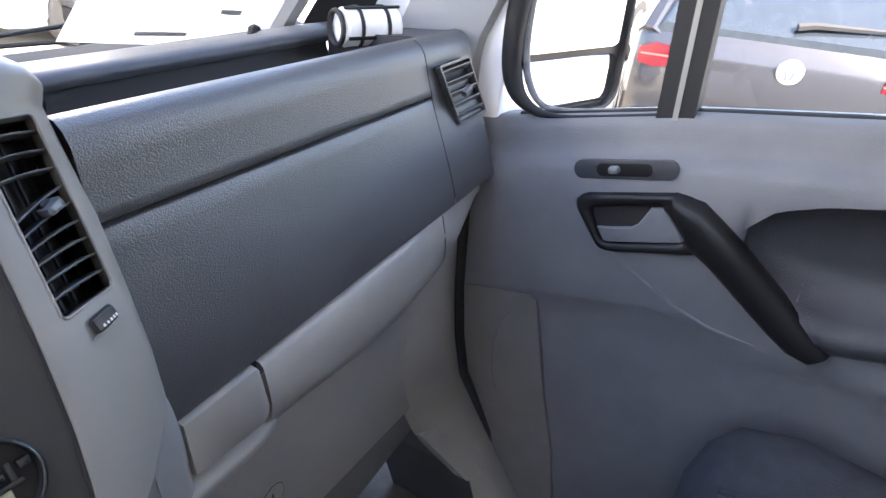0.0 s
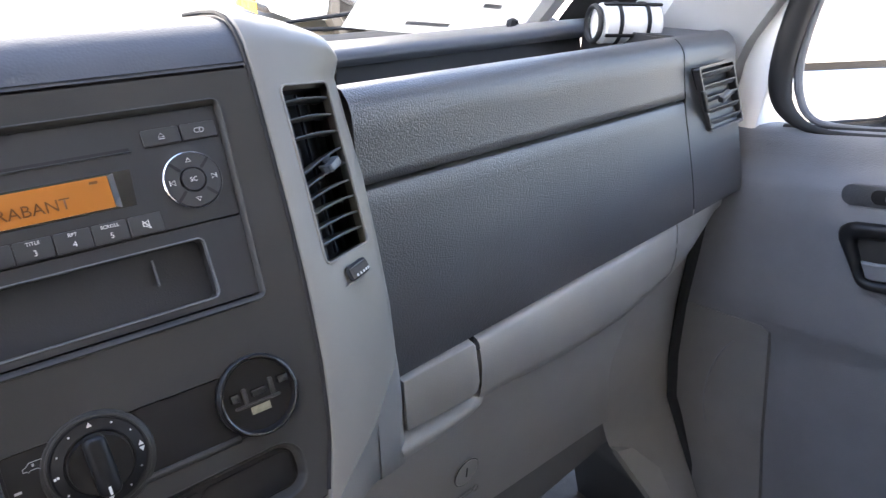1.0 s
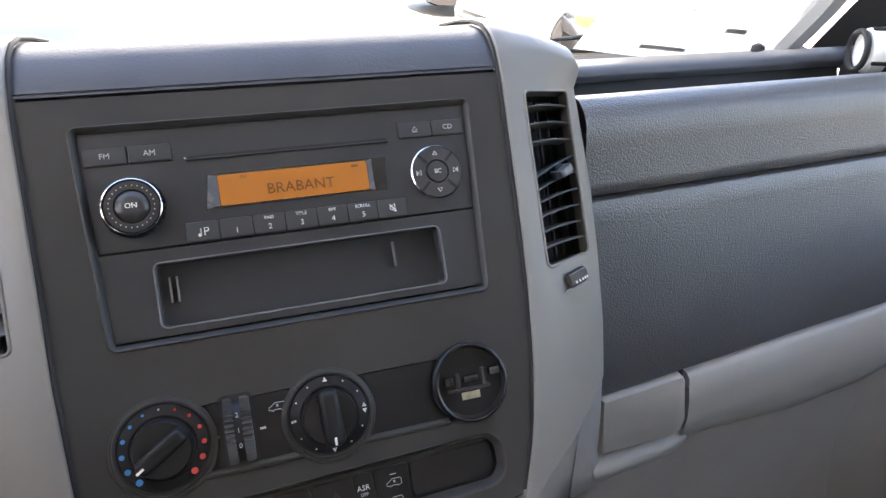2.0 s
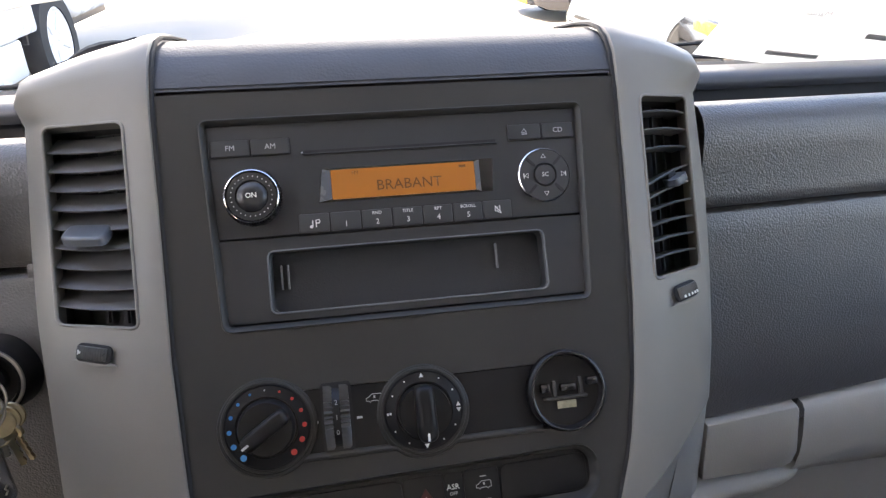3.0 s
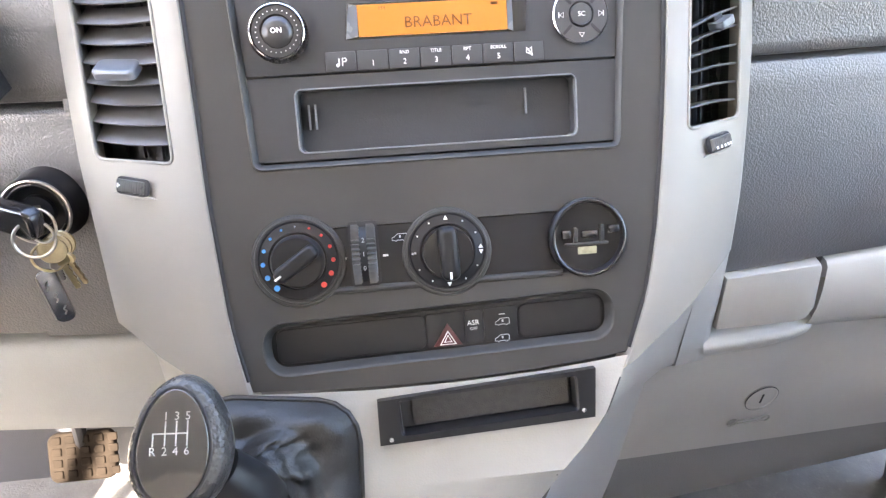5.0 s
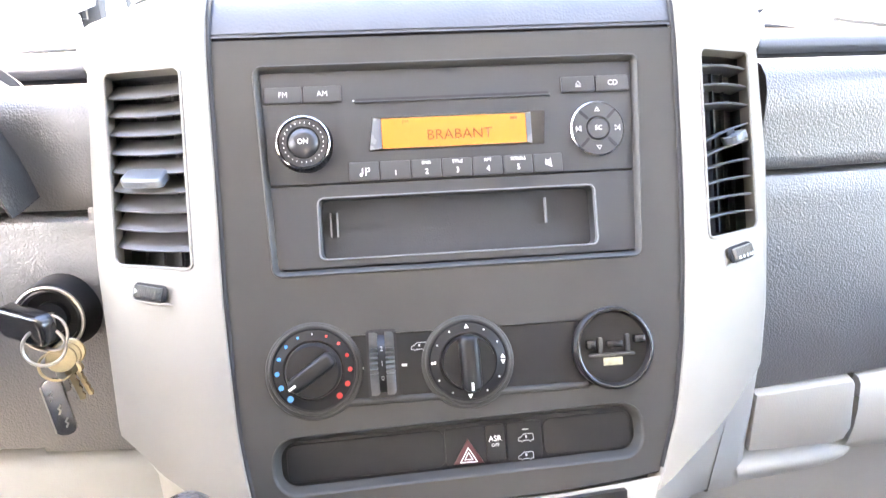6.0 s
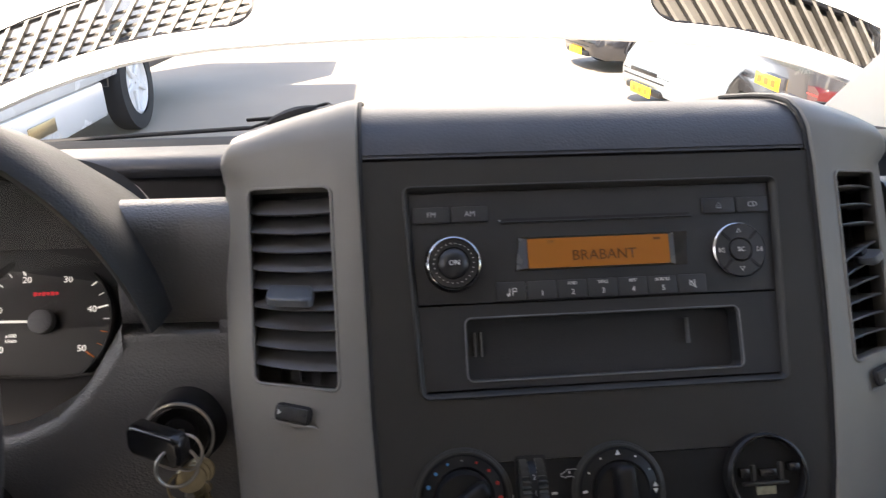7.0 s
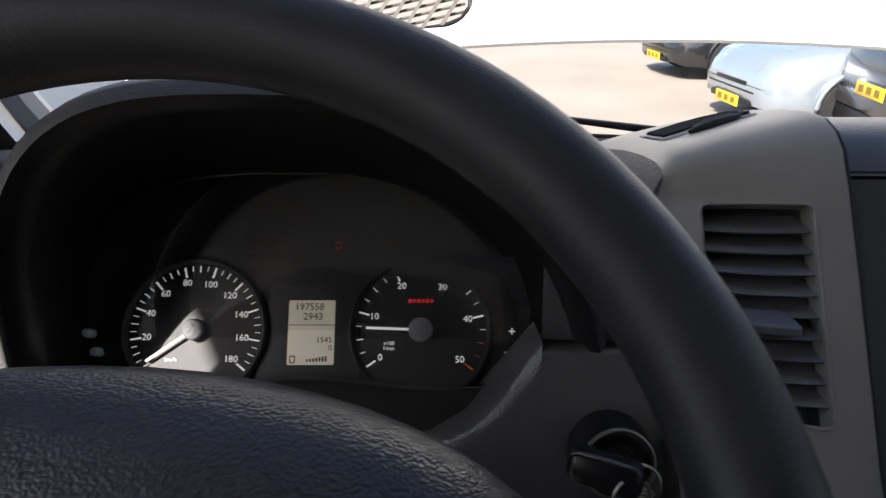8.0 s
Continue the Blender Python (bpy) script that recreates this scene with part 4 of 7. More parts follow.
for u in (-0.0712, -0.0676, 0.0515):
    part("rib", rbox(u - 0.0004, u + 0.0004, -0.0930 if u < 0 else -0.0915, -0.0795 if u < 0 else -0.0770, -0.030, -0.009), DOORGREY, pocket, "", CON)

# ---- heater controls ----
climate = thing("heater_controls", con(0, -0.165, -0.004), "black heater control panel with two rotary dials", "control panel")
part("band", slab(rrect(0.1512, 0.0358, 0.002, 2, 0.0, -0.1660), -0.006, -0.0006, 0.0005), SATIN, climate, "smooth black band between the dials", CON)
part("lower_lip", tube([(-0.066, -0.1838, -0.0004), (0.066, -0.1838, -0.0004)], 0.0021, 10), PANEL, climate, "rounded dark lip below the band", CON)


def dial(u, v, r, parent, label):
    m = CON @ pose(u, v, 0)
    d = part("dial", lathe([(r, -0.003), (r, 0.0015), (r - 0.001, 0.0026), (r - 0.0018, 0.0022), (r * 0.70, 0.0040), (r * 0.68, 0.0034), (0.001, 0.0034)], 56), SATIN, parent, label, m)
    part("dial_ring", tube([(math.cos(2 * math.pi * k / 48) * r, math.sin(2 * math.pi * k / 48) * r, 0.0014) for k in range(48)], 0.0012, 8, close=True), PANEL, d, "", m)
    part("dial_collar", tube([(math.cos(2 * math.pi * k / 48) * (r + 0.0014), math.sin(2 * math.pi * k / 48) * (r + 0.0014) - 0.0008, 0.0) for k in range(48)], 0.0017, 8, close=True), PANEL, d, "rounded dark collar", m)
    return d, m


d1, m1 = dial(-0.0834, -0.1645, 0.0232, climate, "temperature dial with blue and red dots")
grip = merge(lathe([(0.0150, 0.003), (0.0146, 0.0080), (0.0135, 0.0095), (0.001, 0.0095)], 40), moved(slab(rrect(0.0270, 0.0085, 0.0030, 4), 0.0085, 0.0175, 0.0025), pose(0, 0, 0, 0, 0, 34)))
part("grip", grip, SATIN, d1, "black turning grip", m1)
part("pointer", moved(rbox(-0.0135, -0.0095, -0.0006, 0.0006, 0.0172, 0.0178), pose(0, 0, 0, 0, 0, 34)), WHITEINK, d1, "", m1)
for k in range(13):
    a = radians(-132 - 276 * k / 12)
    s = 0.0005 + 0.0012 * abs(k - 6) / 6
    mat = BLUEINK if k < 6 else (REDINK if k > 6 else GREYINK)
    part("dot", moved(lathe([(s, 0.0030), (s, 0.0036), (0.0001, 0.0036)], 12), pose(0.0193 * math.cos(a), 0.0193 * math.sin(a), 0)), mat, d1, "", m1)
d2, m2 = dial(-0.0002, -0.1655, 0.0225, climate, "air distribution dial with a raised bar grip")
part("grip", merge(lathe([(0.0145, 0.003), (0.0138, 0.0085), (0.001, 0.0090)], 40), moved(slab(rrect(0.0105, 0.0300, 0.0042, 4), 0.008, 0.0180, 0.0035), pose(0, 0, 0, 0, 0, 2))), SATIN, d2, "black bar grip", m2)
part("pointer", rbox(-0.0006, 0.0006, -0.0135, -0.0095, 0.0176, 0.0182), WHITEINK, d2, "", m2)
arrow = [(-0.0013, -0.0011), (0.0013, -0.0011), (0, 0.0013)]
for k in range(12):
    a = radians(90 + 30 * k)
    if k in (0, 6):
        shape = moved(slab(arrow, 0.0030, 0.0037), pose(0, 0, 0, 0, 0, 30 * k))
    elif k == 9:
        shape = merge(moved(slab(arrow, 0.0030, 0.0037), pose(0, 0.0016, 0)), moved(slab(arrow, 0.0030, 0.0037), pose(0, -0.0016, 0, 0, 0, 180)))
    elif k == 3:
        shape = merge(bar(-0.0007, 0, 0.0011, 0.0012, 0.0033), bar(0.0007, 0.0002, 0.0011, 0.0012, 0.0033))
    else:
        shape = lathe([(0.0005, 0.003), (0.0005, 0.0036), (0.0001, 0.0036)], 10)
    part("mark", moved(shape, pose(0.0190 * math.cos(a), 0.0190 * math.sin(a), 0)), WHITEINK, d2, "", m2)
# empty round holder with an ivory sticker
m3 = CON @ pose(0.0812, -0.1640, 0)
hole = part("round_holder", lathe([(0.0228, -0.002), (0.0228, 0.0044), (0.0214, 0.0060), (0.0200, 0.0044), (0.0194, 0.0012), (0.001, 0.0010)], 56, False), SATIN, climate, "empty round black socket holder", m3)
part("ring", tube([(math.cos(2 * math.pi * k / 48) * 0.0206, math.sin(2 * math.pi * k / 48) * 0.0214, 0.0058) for k in range(48)], 0.0009, 8, close=True), GLOSS, hole, "worn grey ring", m3)
for x0, x1, y0, y1, h, mat, lab in ((-0.0155, -0.0105, 0.0000, 0.0050, 0.0050, GLOSS, ""), (0.0115, 0.0175, 0.0020, 0.0065, 0.0060, GLOSS, ""), (-0.004, 0.005, 0.0, 0.0040, 0.0045, GLOSS, ""), (-0.014, 0.012, -0.0045, -0.0028, 0.0040, PANEL, ""), (-0.0085, -0.0060, -0.0030, 0.0060, 0.0035, PANEL, ""), (0.0070, 0.0095, -0.0030, 0.0070, 0.0035, PANEL, "")):
    part("clip", rbox(x0, x1, y0, y1, 0.0008, h, 0.0008), mat, hole, lab, m3)
part("sticker", rbox(-0.0058, 0.0052, -0.0098, -0.0056, 0.0008, 0.0016), IVORY, hole, "small dull ivory sticker", m3)
# fan thumbwheel
FANM = CON @ pose(-0.0468, -0.1637, 0)
fanw = part("fan_thumbwheel", moved(knurled(0.0186, 0.0047, 46, 0.0013, 0.0), pose(-0.0066, 0, -0.0085, 0, 90, 0)), RIBBED, climate, "ribbed black fan thumbwheel", FANM)
part("ribbed_ring", moved(knurled(0.0186, 0.0049, 46, 0.0013, 0.0), pose(0.0019, 0, -0.0085, 0, 90, 0)), RIBBED, fanw, "", FANM)
part("well", slab(rrect(0.0165, 0.0370, 0.002, 3), -0.002, 0.0008), BLACK, climate, "", FANM)
part("fan_scale", moved(lathe([(0.0180, -0.0022), (0.0180, 0.0022)], 60), pose(0, 0, -0.0085, 0, 90, 0)), SATIN, fanw, "", FANM)
for text, dv in (("2", 0.0085), ("1", 0.0010), ("0", -0.0070)):
    write(text, -0.0468, -0.1637 + dv, 0.0036, fanw, GREYINK, math.sqrt(0.0180 ** 2 - dv * dv) - 0.0080)
for u in (-0.0585, -0.0350):
    part("tick", bar(u, -0.1655, 0.0030, 0.0012, 0.0007), WHITEINK, climate, "", CON)


def van_mark(u, v, size, parent, w):
    o = [(1.0, -0.35), (0.75, -0.35), (0.6, -0.55), (0.4, -0.35), (-0.35, -0.35), (-0.5, -0.55), (-0.68, -0.35), (-1.0, -0.35), (-1.0, 0.0), (-0.65, 0.15), (-0.25, 0.5), (0.9, 0.5), (1.0, 0.35)]
    return part("van_symbol", merge(tube([(u + x * size, v + y * size, w) for x, y in o], 0.00021, 5, close=True), bar(u + 0.05 * size, v + 0.14 * size, 0.24 * size, 0.32 * size, w)), GREYINK, parent, "", CON)


van_mark(-0.0265, -0.1560, 0.0042, climate, 0.0006)

# ---- switch strip ----
HAZRED = material("dark_red_lens", (0.055, 0.005, 0.007), 0.3, vary=0.1)
switches = thing("switch_strip", con(0, -0.2133, -0.008), "recessed black switch strip with a red hazard button", "switch panel")
part("recess", loft([[(x, y, w) for x, y in ring_] for ring_, w in ((shrink(SWITCH, -0.0003), -0.0004), (SWITCH, 0.0006), (shrink(SWITCH, 0.0007), 0.0004), (shrink(SWITCH, 0.0016), -0.0014), (shrink(SWITCH, 0.0030), -0.0050), (shrink(SWITCH, 0.0038), -0.0060), (shrink(SWITCH, 0.0046), -0.0090))], True, False), PANEL, switches, "dark moulded rim sloping into the recess", CON, 60)
part("plate", slab(shrink(SWITCH, 0.0034), -0.012, -0.0062, 0.0004), SATIN, switches, "", CON)
SWT = CON @ pose(-0.0045, -0.2133, 0, 0, 0, 1.3) @ pose(0.0045, 0.2133, 0)
for u, wide in ((-0.0584, 0.0860), (0.0652, 0.0505)):
    part("blank", slab(rrect(wide, 0.0205, 0.0045, 4, u, -0.2133), -0.008, -0.0052, 0.0006), SATIN, switches, "blank switch cover", SWT)
hz = part("hazard_button", slab(rrect(0.0225, 0.0205, 0.002, 2, -0.0037, -0.2133), -0.008, -0.0052, 0.0003), SATIN, switches, "", SWT)
part("red_triangle", slab([(-0.0085, -0.0068), (0.0085, -0.0068), (0.0, 0.0068)], -0.0046, -0.0040, 0.0003), HAZRED, hz, "translucent red hazard triangle", CON @ pose(-0.0026, -0.2160, 0))
part("triangle_outline", merge(tube([(-0.0046, -0.0046, -0.0037), (0.0046, -0.0046, -0.0037), (0.0, 0.0032, -0.0037)], 0.0005, 5, close=True), tube([(-0.0022, -0.0032, -0.0037), (0.0022, -0.0032, -0.0037), (0.0, 0.0007, -0.0037)], 0.0004, 5, close=True)), WHITEINK, hz, "", CON @ pose(-0.0026, -0.2172, 0))
asr = part("asr_button", slab(rrect(0.0105, 0.0205, 0.002, 2, 0.0132, -0.2133), -0.008, -0.0052, 0.0003), SATIN, switches, "", SWT)
write("ASR", 0.0128, -0.2108, 0.0042, asr, WHITEINK, -0.0045, SWT)
write("OFF", 0.0128, -0.2144, 0.0026, asr, GREYINK, -0.0045, SWT)
vb = part("door_lock_button", slab(rrect(0.0200, 0.0205, 0.002, 2, 0.0291, -0.2133), -0.008, -0.0052, 0.0003), SATIN, switches, "", SWT)
van_mark(0.0300, -0.2112, 0.0042, vb, -0.0044)
van_mark(0.0295, -0.2212, 0.0042, vb, -0.0044)
part("lock_tick", bar(0.0300, -0.2066, 0.0036, 0.0005, -0.0046), GREYINK, vb, "", CON)

# ---- net pocket below the switches ----
ASHM = CON @ pose(0.0179, -0.2595, 0.0040, 0, 0, 2.8)
ash = thing("net_pocket", con(0.0179, -0.2595, -0.002), "shallow black pocket with a fine net liner", "tray")
part("frame", holed([(-0.0655, -0.0135), (0.0625, -0.0150), (0.0650, 0.0150), (-0.0640, 0.0135)], rrect(0.1060, 0.0215, 0.0020, 3, 0.0005, 0.0012), 0.0018, 0.012, 0.0012), SATIN, ash, "glossy black frame", ASHM)
part("rim_side", loft([[(x, y, z) for x, y in [(-0.0655, -0.0135), (0.0625, -0.0150), (0.0650, 0.0150), (-0.0640, 0.0135)]] for z in (-0.008, 0.0018)], True, False), SATIN, ash, "", ASHM)
part("floor", slab(rrect(0.1140, 0.0205, 0.0015, 2, 0.0010, 0.0006), -0.0160, -0.0105), TRAY, ash, "", ASHM)
NETM = material("grey_net", (0.040, 0.038, 0.035), 0.8, vary=0.25, vary_size=0.004, grain=0.6, grain_size=0.0009)
part("net", slab(rrect(0.0960, 0.0185, 0.003, 3, 0.0030, 0.0008), -0.0106, -0.0090, 0.0008), NETM, ash, "worn grey net", ASHM)
for u, v in ((-0.0585, -0.0105), (0.0560, -0.0095)):
    part("screw", moved(lathe([(0.0018, 0.001), (0.0014, 0.0026), (0.0002, 0.0028)], 12), pose(u, v, 0)), CHROME, ash, "", ASHM)

# ---- gear lever ----
gear = thing("gear_lever", con(-0.085, -0.29, 0.0), "black gear lever with a leather boot and glossy shift pattern", "gear lever")
KNOB = Vector((-0.1365, -0.183, 1.038))
base = [con(-0.150, -0.236, 0.004), con(-0.057, -0.2480, 0.004), con(-0.062, -0.350, 0.004), con(-0.146, -0.350, 0.004)]


def boot_edge():
    quad = [base[int(k / 16)].lerp(base[(int(k / 16) + 1) % 4], (k % 16) / 16.0) for k in range(64)]
    return [sum((quad[(k + d) % 64] for d in range(-4, 5)), Vector()) / 9.0 for k in range(64)]


EDGE = boot_edge()


def boot_ring(f, c, r):
    pts = []
    c = Vector(c)
    lift = f ** 1.35
    for k, p in enumerate(EDGE):
        a = 2 * math.pi * k / 64 + radians(135)
        q = c + Vector((r * math.cos(-a), 0.3 * r * math.sin(-a), r * math.sin(-a)))
        way = q - p
        up = OUT * way.dot(OUT)
        side = way - up
        bunch = max(0.0, f - 0.45) / 0.55
        crease = 0.0022 * math.sin(5 * a + 5 * f) * math.sin(math.pi * f) + 0.0011 * math.sin(13 * a - 9 * f + 2 * math.sin(3 * a)) * math.sin(math.pi * f) + 0.0020 * bunch * math.sin(46 * f + 2.2 * math.sin(2 * a) + 0.8 * math.sin(5 * a))
        puff = OUT * (0.0075 * math.sin(math.pi * min(1.0, f * 2.4)) * (1 - f))
        pts.append(p + side * f + up * lift + puff - side.normalized() * crease + OUT * (0.6 * crease))
    return pts


NECK = (-0.1135, -0.186, 0.990)
part("boot", loft([boot_ring(f, NECK, 0.0170) for f in np.linspace(0, 1, 60)], True, False), BOOT, gear, "creased black leather boot", sharp=80)
part("boot_frame", tube([p + OUT * 0.0005 for p in EDGE[::2]], 0.0016, 8, close=True), BOOT, gear, "black boot frame")
part("collar", tube([Vector(NECK) + (KNOB - Vector(NECK)) * s for s in (-0.2, 0.0, 0.2, 0.5)], [0.0165, 0.0175, 0.0165, 0.014], 20), SATIN, gear, "ribbed black collar")
kz = Vector((0.10, -0.62, 0.78)).normalized()
ky = Vector((-0.12, 0.72, 0.62))
ky = (ky - kz * ky.dot(kz)).normalized()
ky = Matrix.Rotation(radians(-11), 3, kz) @ ky
kx = ky.cross(kz)
KNOB = KNOB + Vector((0.0025, 0, -0.001))
KM = Matrix(((kx.x, ky.x, kz.x, KNOB.x), (kx.y, ky.y, kz.y, KNOB.y), (kx.z, ky.z, kz.z, KNOB.z), (0, 0, 0, 1))) @ Matrix.Diagonal((0.88, 0.92, 0.90, 1))
ell = lambda a, b: [(a * math.cos(t) * (1 - 0.13 * math.sin(t)), b * math.sin(t)) for t in (2 * math.pi * k / 40 for k in range(40))]
knob = loft([[(x, y, z) for x, y in ell(0.0255 * f, 0.034 * f)] for z, f in ((-0.030, 0.35), (-0.026, 0.62), (-0.018, 0.86), (-0.008, 0.98), (0.0, 1.0), (0.007, 0.97), (0.011, 0.90), (0.0128, 0.82))])
kn = part("knob", knob, KNOBSKIN, gear, "rounded black leather-look knob", KM, 70)
part("shift_plate", slab([(x - 0.0018, y) for x, y in ell(0.0176, 0.0268)], 0.0120, 0.0142, 0.0012), PLATE, kn, "glossy black plate with the shift pattern", KM, 60)
part("plate_seam", tube([(x - 0.0018, y, 0.0128) for x, y in ell(0.0184, 0.0276)], 0.0007, 6, close=True), BLACK, kn, "", KM)
PS = 0.82
pat = [bar(PS * x - 0.0028, 0.0055, 0.0007, 0.0118, 0.0146) for x in (-0.0035, 0.0030, 0.0095)] + [bar(-0.0005 * PS - 0.0028, 0.0055, 0.0210 * PS, 0.0007, 0.0146), bar(-0.0105 * PS - 0.0028, 0.0025, 0.0007, 0.0060, 0.0146)]
part("pattern_lines", merge(*pat), PATTERNINK, kn, "", KM)
for text, x, y in (("1", -0.0035, 0.0098), ("3", 0.0030, 0.0098), ("5", 0.0095, 0.0098), ("R", -0.0105, -0.0102), ("2", -0.0035, -0.0102), ("4", 0.0030, -0.0102), ("6", 0.0095, -0.0102)):
    write(text, PS * x - 0.0028, PS * y + 0.0055, 0.0056, kn, PATTERNINK, 0.0146, KM)

# ---- ignition lock and keys ----
ILOC = Vector((-0.2405, -0.0165, 1.0625))
iz = Vector((0.0, -0.95, 0.30)).normalized()
ix = Vector((1, 0, 0))
iy = iz.cross(ix)
IM = Matrix(((ix.x, iy.x, iz.x, ILOC.x), (ix.y, iy.y, iz.y, ILOC.y), (ix.z, iy.z, iz.z, ILOC.z), (0, 0, 0, 1)))
ign = thing("ignition_lock", IM, "round black ignition lock with a bright rim beside the steering wheel", "ignition lock")
RING_ = Matrix.Diagonal((0.84, 0.84, 1, 1))
part("boss", lathe([(0.034, -0.030), (0.0290, -0.018), (0.0268, 0.0), (0.0254, 0.0115), (0.0247, 0.0140), (0.0240, 0.0150)], 64, False), SATIN, ign, "black boss round the lock", IM @ RING_)
part("barrel", lathe([(0.0245, -0.03), (0.0240, 0.010), (0.0225, 0.0155), (0.0200, 0.0165), (0.0185, 0.0120), (0.0120, 0.0110), (0.0115, 0.0150), (0.0005, 0.0150)], 48), SATIN, ign, "", IM @ RING_)
part("rim", tube([(0.0230 * math.cos(2 * math.pi * k / 48), 0.0230 * math.sin(2 * math.pi * k / 48), 0.0160) for k in range(48)], 0.0013, 8, close=True), STEEL, ign, "bright metal rim", IM @ RING_)
keyset = thing("bunch_of_keys", IM, "black-headed key in its lock with rings and worn keys hanging", "keys")
part("key_head", slab(rrect(0.040, 0.020, 0.007, 5, -0.013, 0.0), -0.0045, 0.0045, 0.003), GLOSS, keyset, "black plastic key head", IM @ pose(0.002, -0.002, 0.030, 12, -28, -8))
part("key_blade", rbox(-0.003, 0.003, -0.004, 0.004, 0.010, 0.026), STEEL, keyset, "", IM)
part("key_edge", rbox(-0.030, -0.004, -0.0105, -0.0095, -0.002, 0.002), CHROME, keyset, "thin bright strip on the key head", IM @ pose(0.002, -0.002, 0.030, 12, -28, -8))


def ring_at(c, r, normal, wire=0.0009):
    n = Vector(normal).normalized()
    a = n.orthogonal().normalized()
    b = n.cross(a)
    return tube([Vector(c) + r * (math.cos(t) * a + math.sin(t) * b) for t in (2 * math.pi * k / 40 for k in range(40))], wire, 8, close=True)


KEYRINGS = Vector((-0.2375, -0.0500, 1.0610))
part("key_ring", ring_at(KEYRINGS, 0.0108, (0.25, -0.9, 0.35), 0.0010), STEEL, keyset, "split steel key ring")
part("key_ring", ring_at(KEYRINGS + Vector((0.0050, 0.0040, 0.0065)), 0.0098, (-0.3, -0.85, 0.4), 0.0009), STEEL, keyset, "split steel key ring")
part("key_ring", ring_at(KEYRINGS + Vector((0.0020, 0.0010, -0.0150)), 0.0092, (0.2, -0.95, 0.15), 0.0008), BRASS, keyset, "small split brass ring")


def flat_key(name, mat, label, top, way, length, width, face=(0.2, -0.95, 0.2)):
    w = Vector(way).normalized()
    f = Vector(face)
    f = (f - w * f.dot(w)).normalized()
    s = w.cross(f)
    m = Matrix(((s.x, -w.x, f.x, top[0]), (s.y, -w.y, f.y, top[1]), (s.z, -w.z, f.z, top[2]), (0, 0, 0, 1)))
    head = slab([(width * 0.5 * math.cos(2 * math.pi * k / 18), -width * 0.45 + width * 0.5 * math.sin(2 * math.pi * k / 18)) for k in range(18)], -0.0010, 0.0010, 0.0004)
    teeth = [(-width * 0.18, -width * 0.7)] + [(-width * (0.2 if k % 2 else 0.10), -width * 0.8 - (length - width * 0.8) * k / 8) for k in range(9)] + [(width * 0.16, -length), (width * 0.2, -width * 0.7)]
    part(name, merge(head, slab(teeth, -0.0008, 0.0008)), mat, keyset, label, m)


B0 = KEYRINGS + Vector((0.0055, 0.0020, -0.0085))
for d in (0.0, 0.0022, 0.0044):
    part("key_bow", moved(lathe([(0.0010, -0.0008), (0.0078, -0.0008), (0.0084, 0.0), (0.0078, 0.0008), (0.0010, 0.0008)], 28), Matrix.Translation(B0 + Vector((d * 0.8, d, d * 0.3 - 0.002))) @ pose(0, 0, 0, 72, 0, 14)), BRASS, keyset, "worn round brass key bow")
flat_key("key", BRASS, "worn brass key", B0 + Vector((0.0020, 0.0, -0.004)), (0.10, -0.02, -1), 0.028, 0.010)
flat_key("key", STEEL, "worn steel key", B0 + Vector((-0.0005, -0.001, -0.008)), (-0.05, -0.02, -1), 0.016, 0.008, (0.5, -0.8, 0.2))
flat_key("key", BRASS, "worn brass key", B0 + Vector((0.0050, 0.0015, -0.005)), (0.16, 0.0, -1), 0.026, 0.009, (-0.3, -0.9, 0.2))
tagm = Matrix.Translation(KEYRINGS + Vector((-0.0040, -0.0010, -0.0440))) @ pose(0, 0, 0, 84, 0, 22)
tag_ = part("key_tag", slab(rrect(0.0115, 0.0400, 0.0050, 4), -0.0010, 0.0010, 0.0006), DARKCHROME, keyset, "scratched shiny key tag", tagm)
part("tag_edge", rbox(-0.0061, -0.0053, -0.016, 0.016, -0.0014, 0.0014), STEEL, tag_, "bright bent edge", tagm)
part("scratch", merge(*[tube([(x, y, 0.0012), (x + 0.0014, y + 0.0022, 0.0013), (x + 0.0004, y + 0.0040, 0.0013), (x + 0.0022, y + 0.0062, 0.0012)], 0.0006, 5) for x, y in ((-0.0030, 0.006), (-0.0010, -0.004), (0.0004, -0.014))]), STEEL, tag_, "worn bright scratches", tagm)


# ---- instrument cluster under its hood ----
DT = radians(35)
DM = Matrix(((1, 0, 0, -0.4215), (0, math.sin(DT), -math.cos(DT), 0.060), (0, math.cos(DT), math.sin(DT), 1.096), (0, 0, 0, 1)))
clus = thing("instrument_cluster", (-0.4215, 0.06, 1.05), "black instrument cluster with two white-marked dials and a pale display", "instrument cluster")


def arch(y, a, h, zb, wide, n=41, near=0.93):
    """One rib of the hood; it flares wider and rounder on the passenger's side."""
    pts = []
    for k in range(n):
        t = 0.275 + (1.06 * math.pi - 0.275) * k / (n - 1)
        c, s = math.cos(t), math.sin(t)
        e = 0.88 if c > 0 else 0.63
        x = (wide if c > 0 else a * near) * math.copysign(abs(c) ** e, c)
        z = h * abs(s) ** e if s > 0 else 0.35 * s
        pts.append((-0.4215 + x, y, zb + z))
    return pts


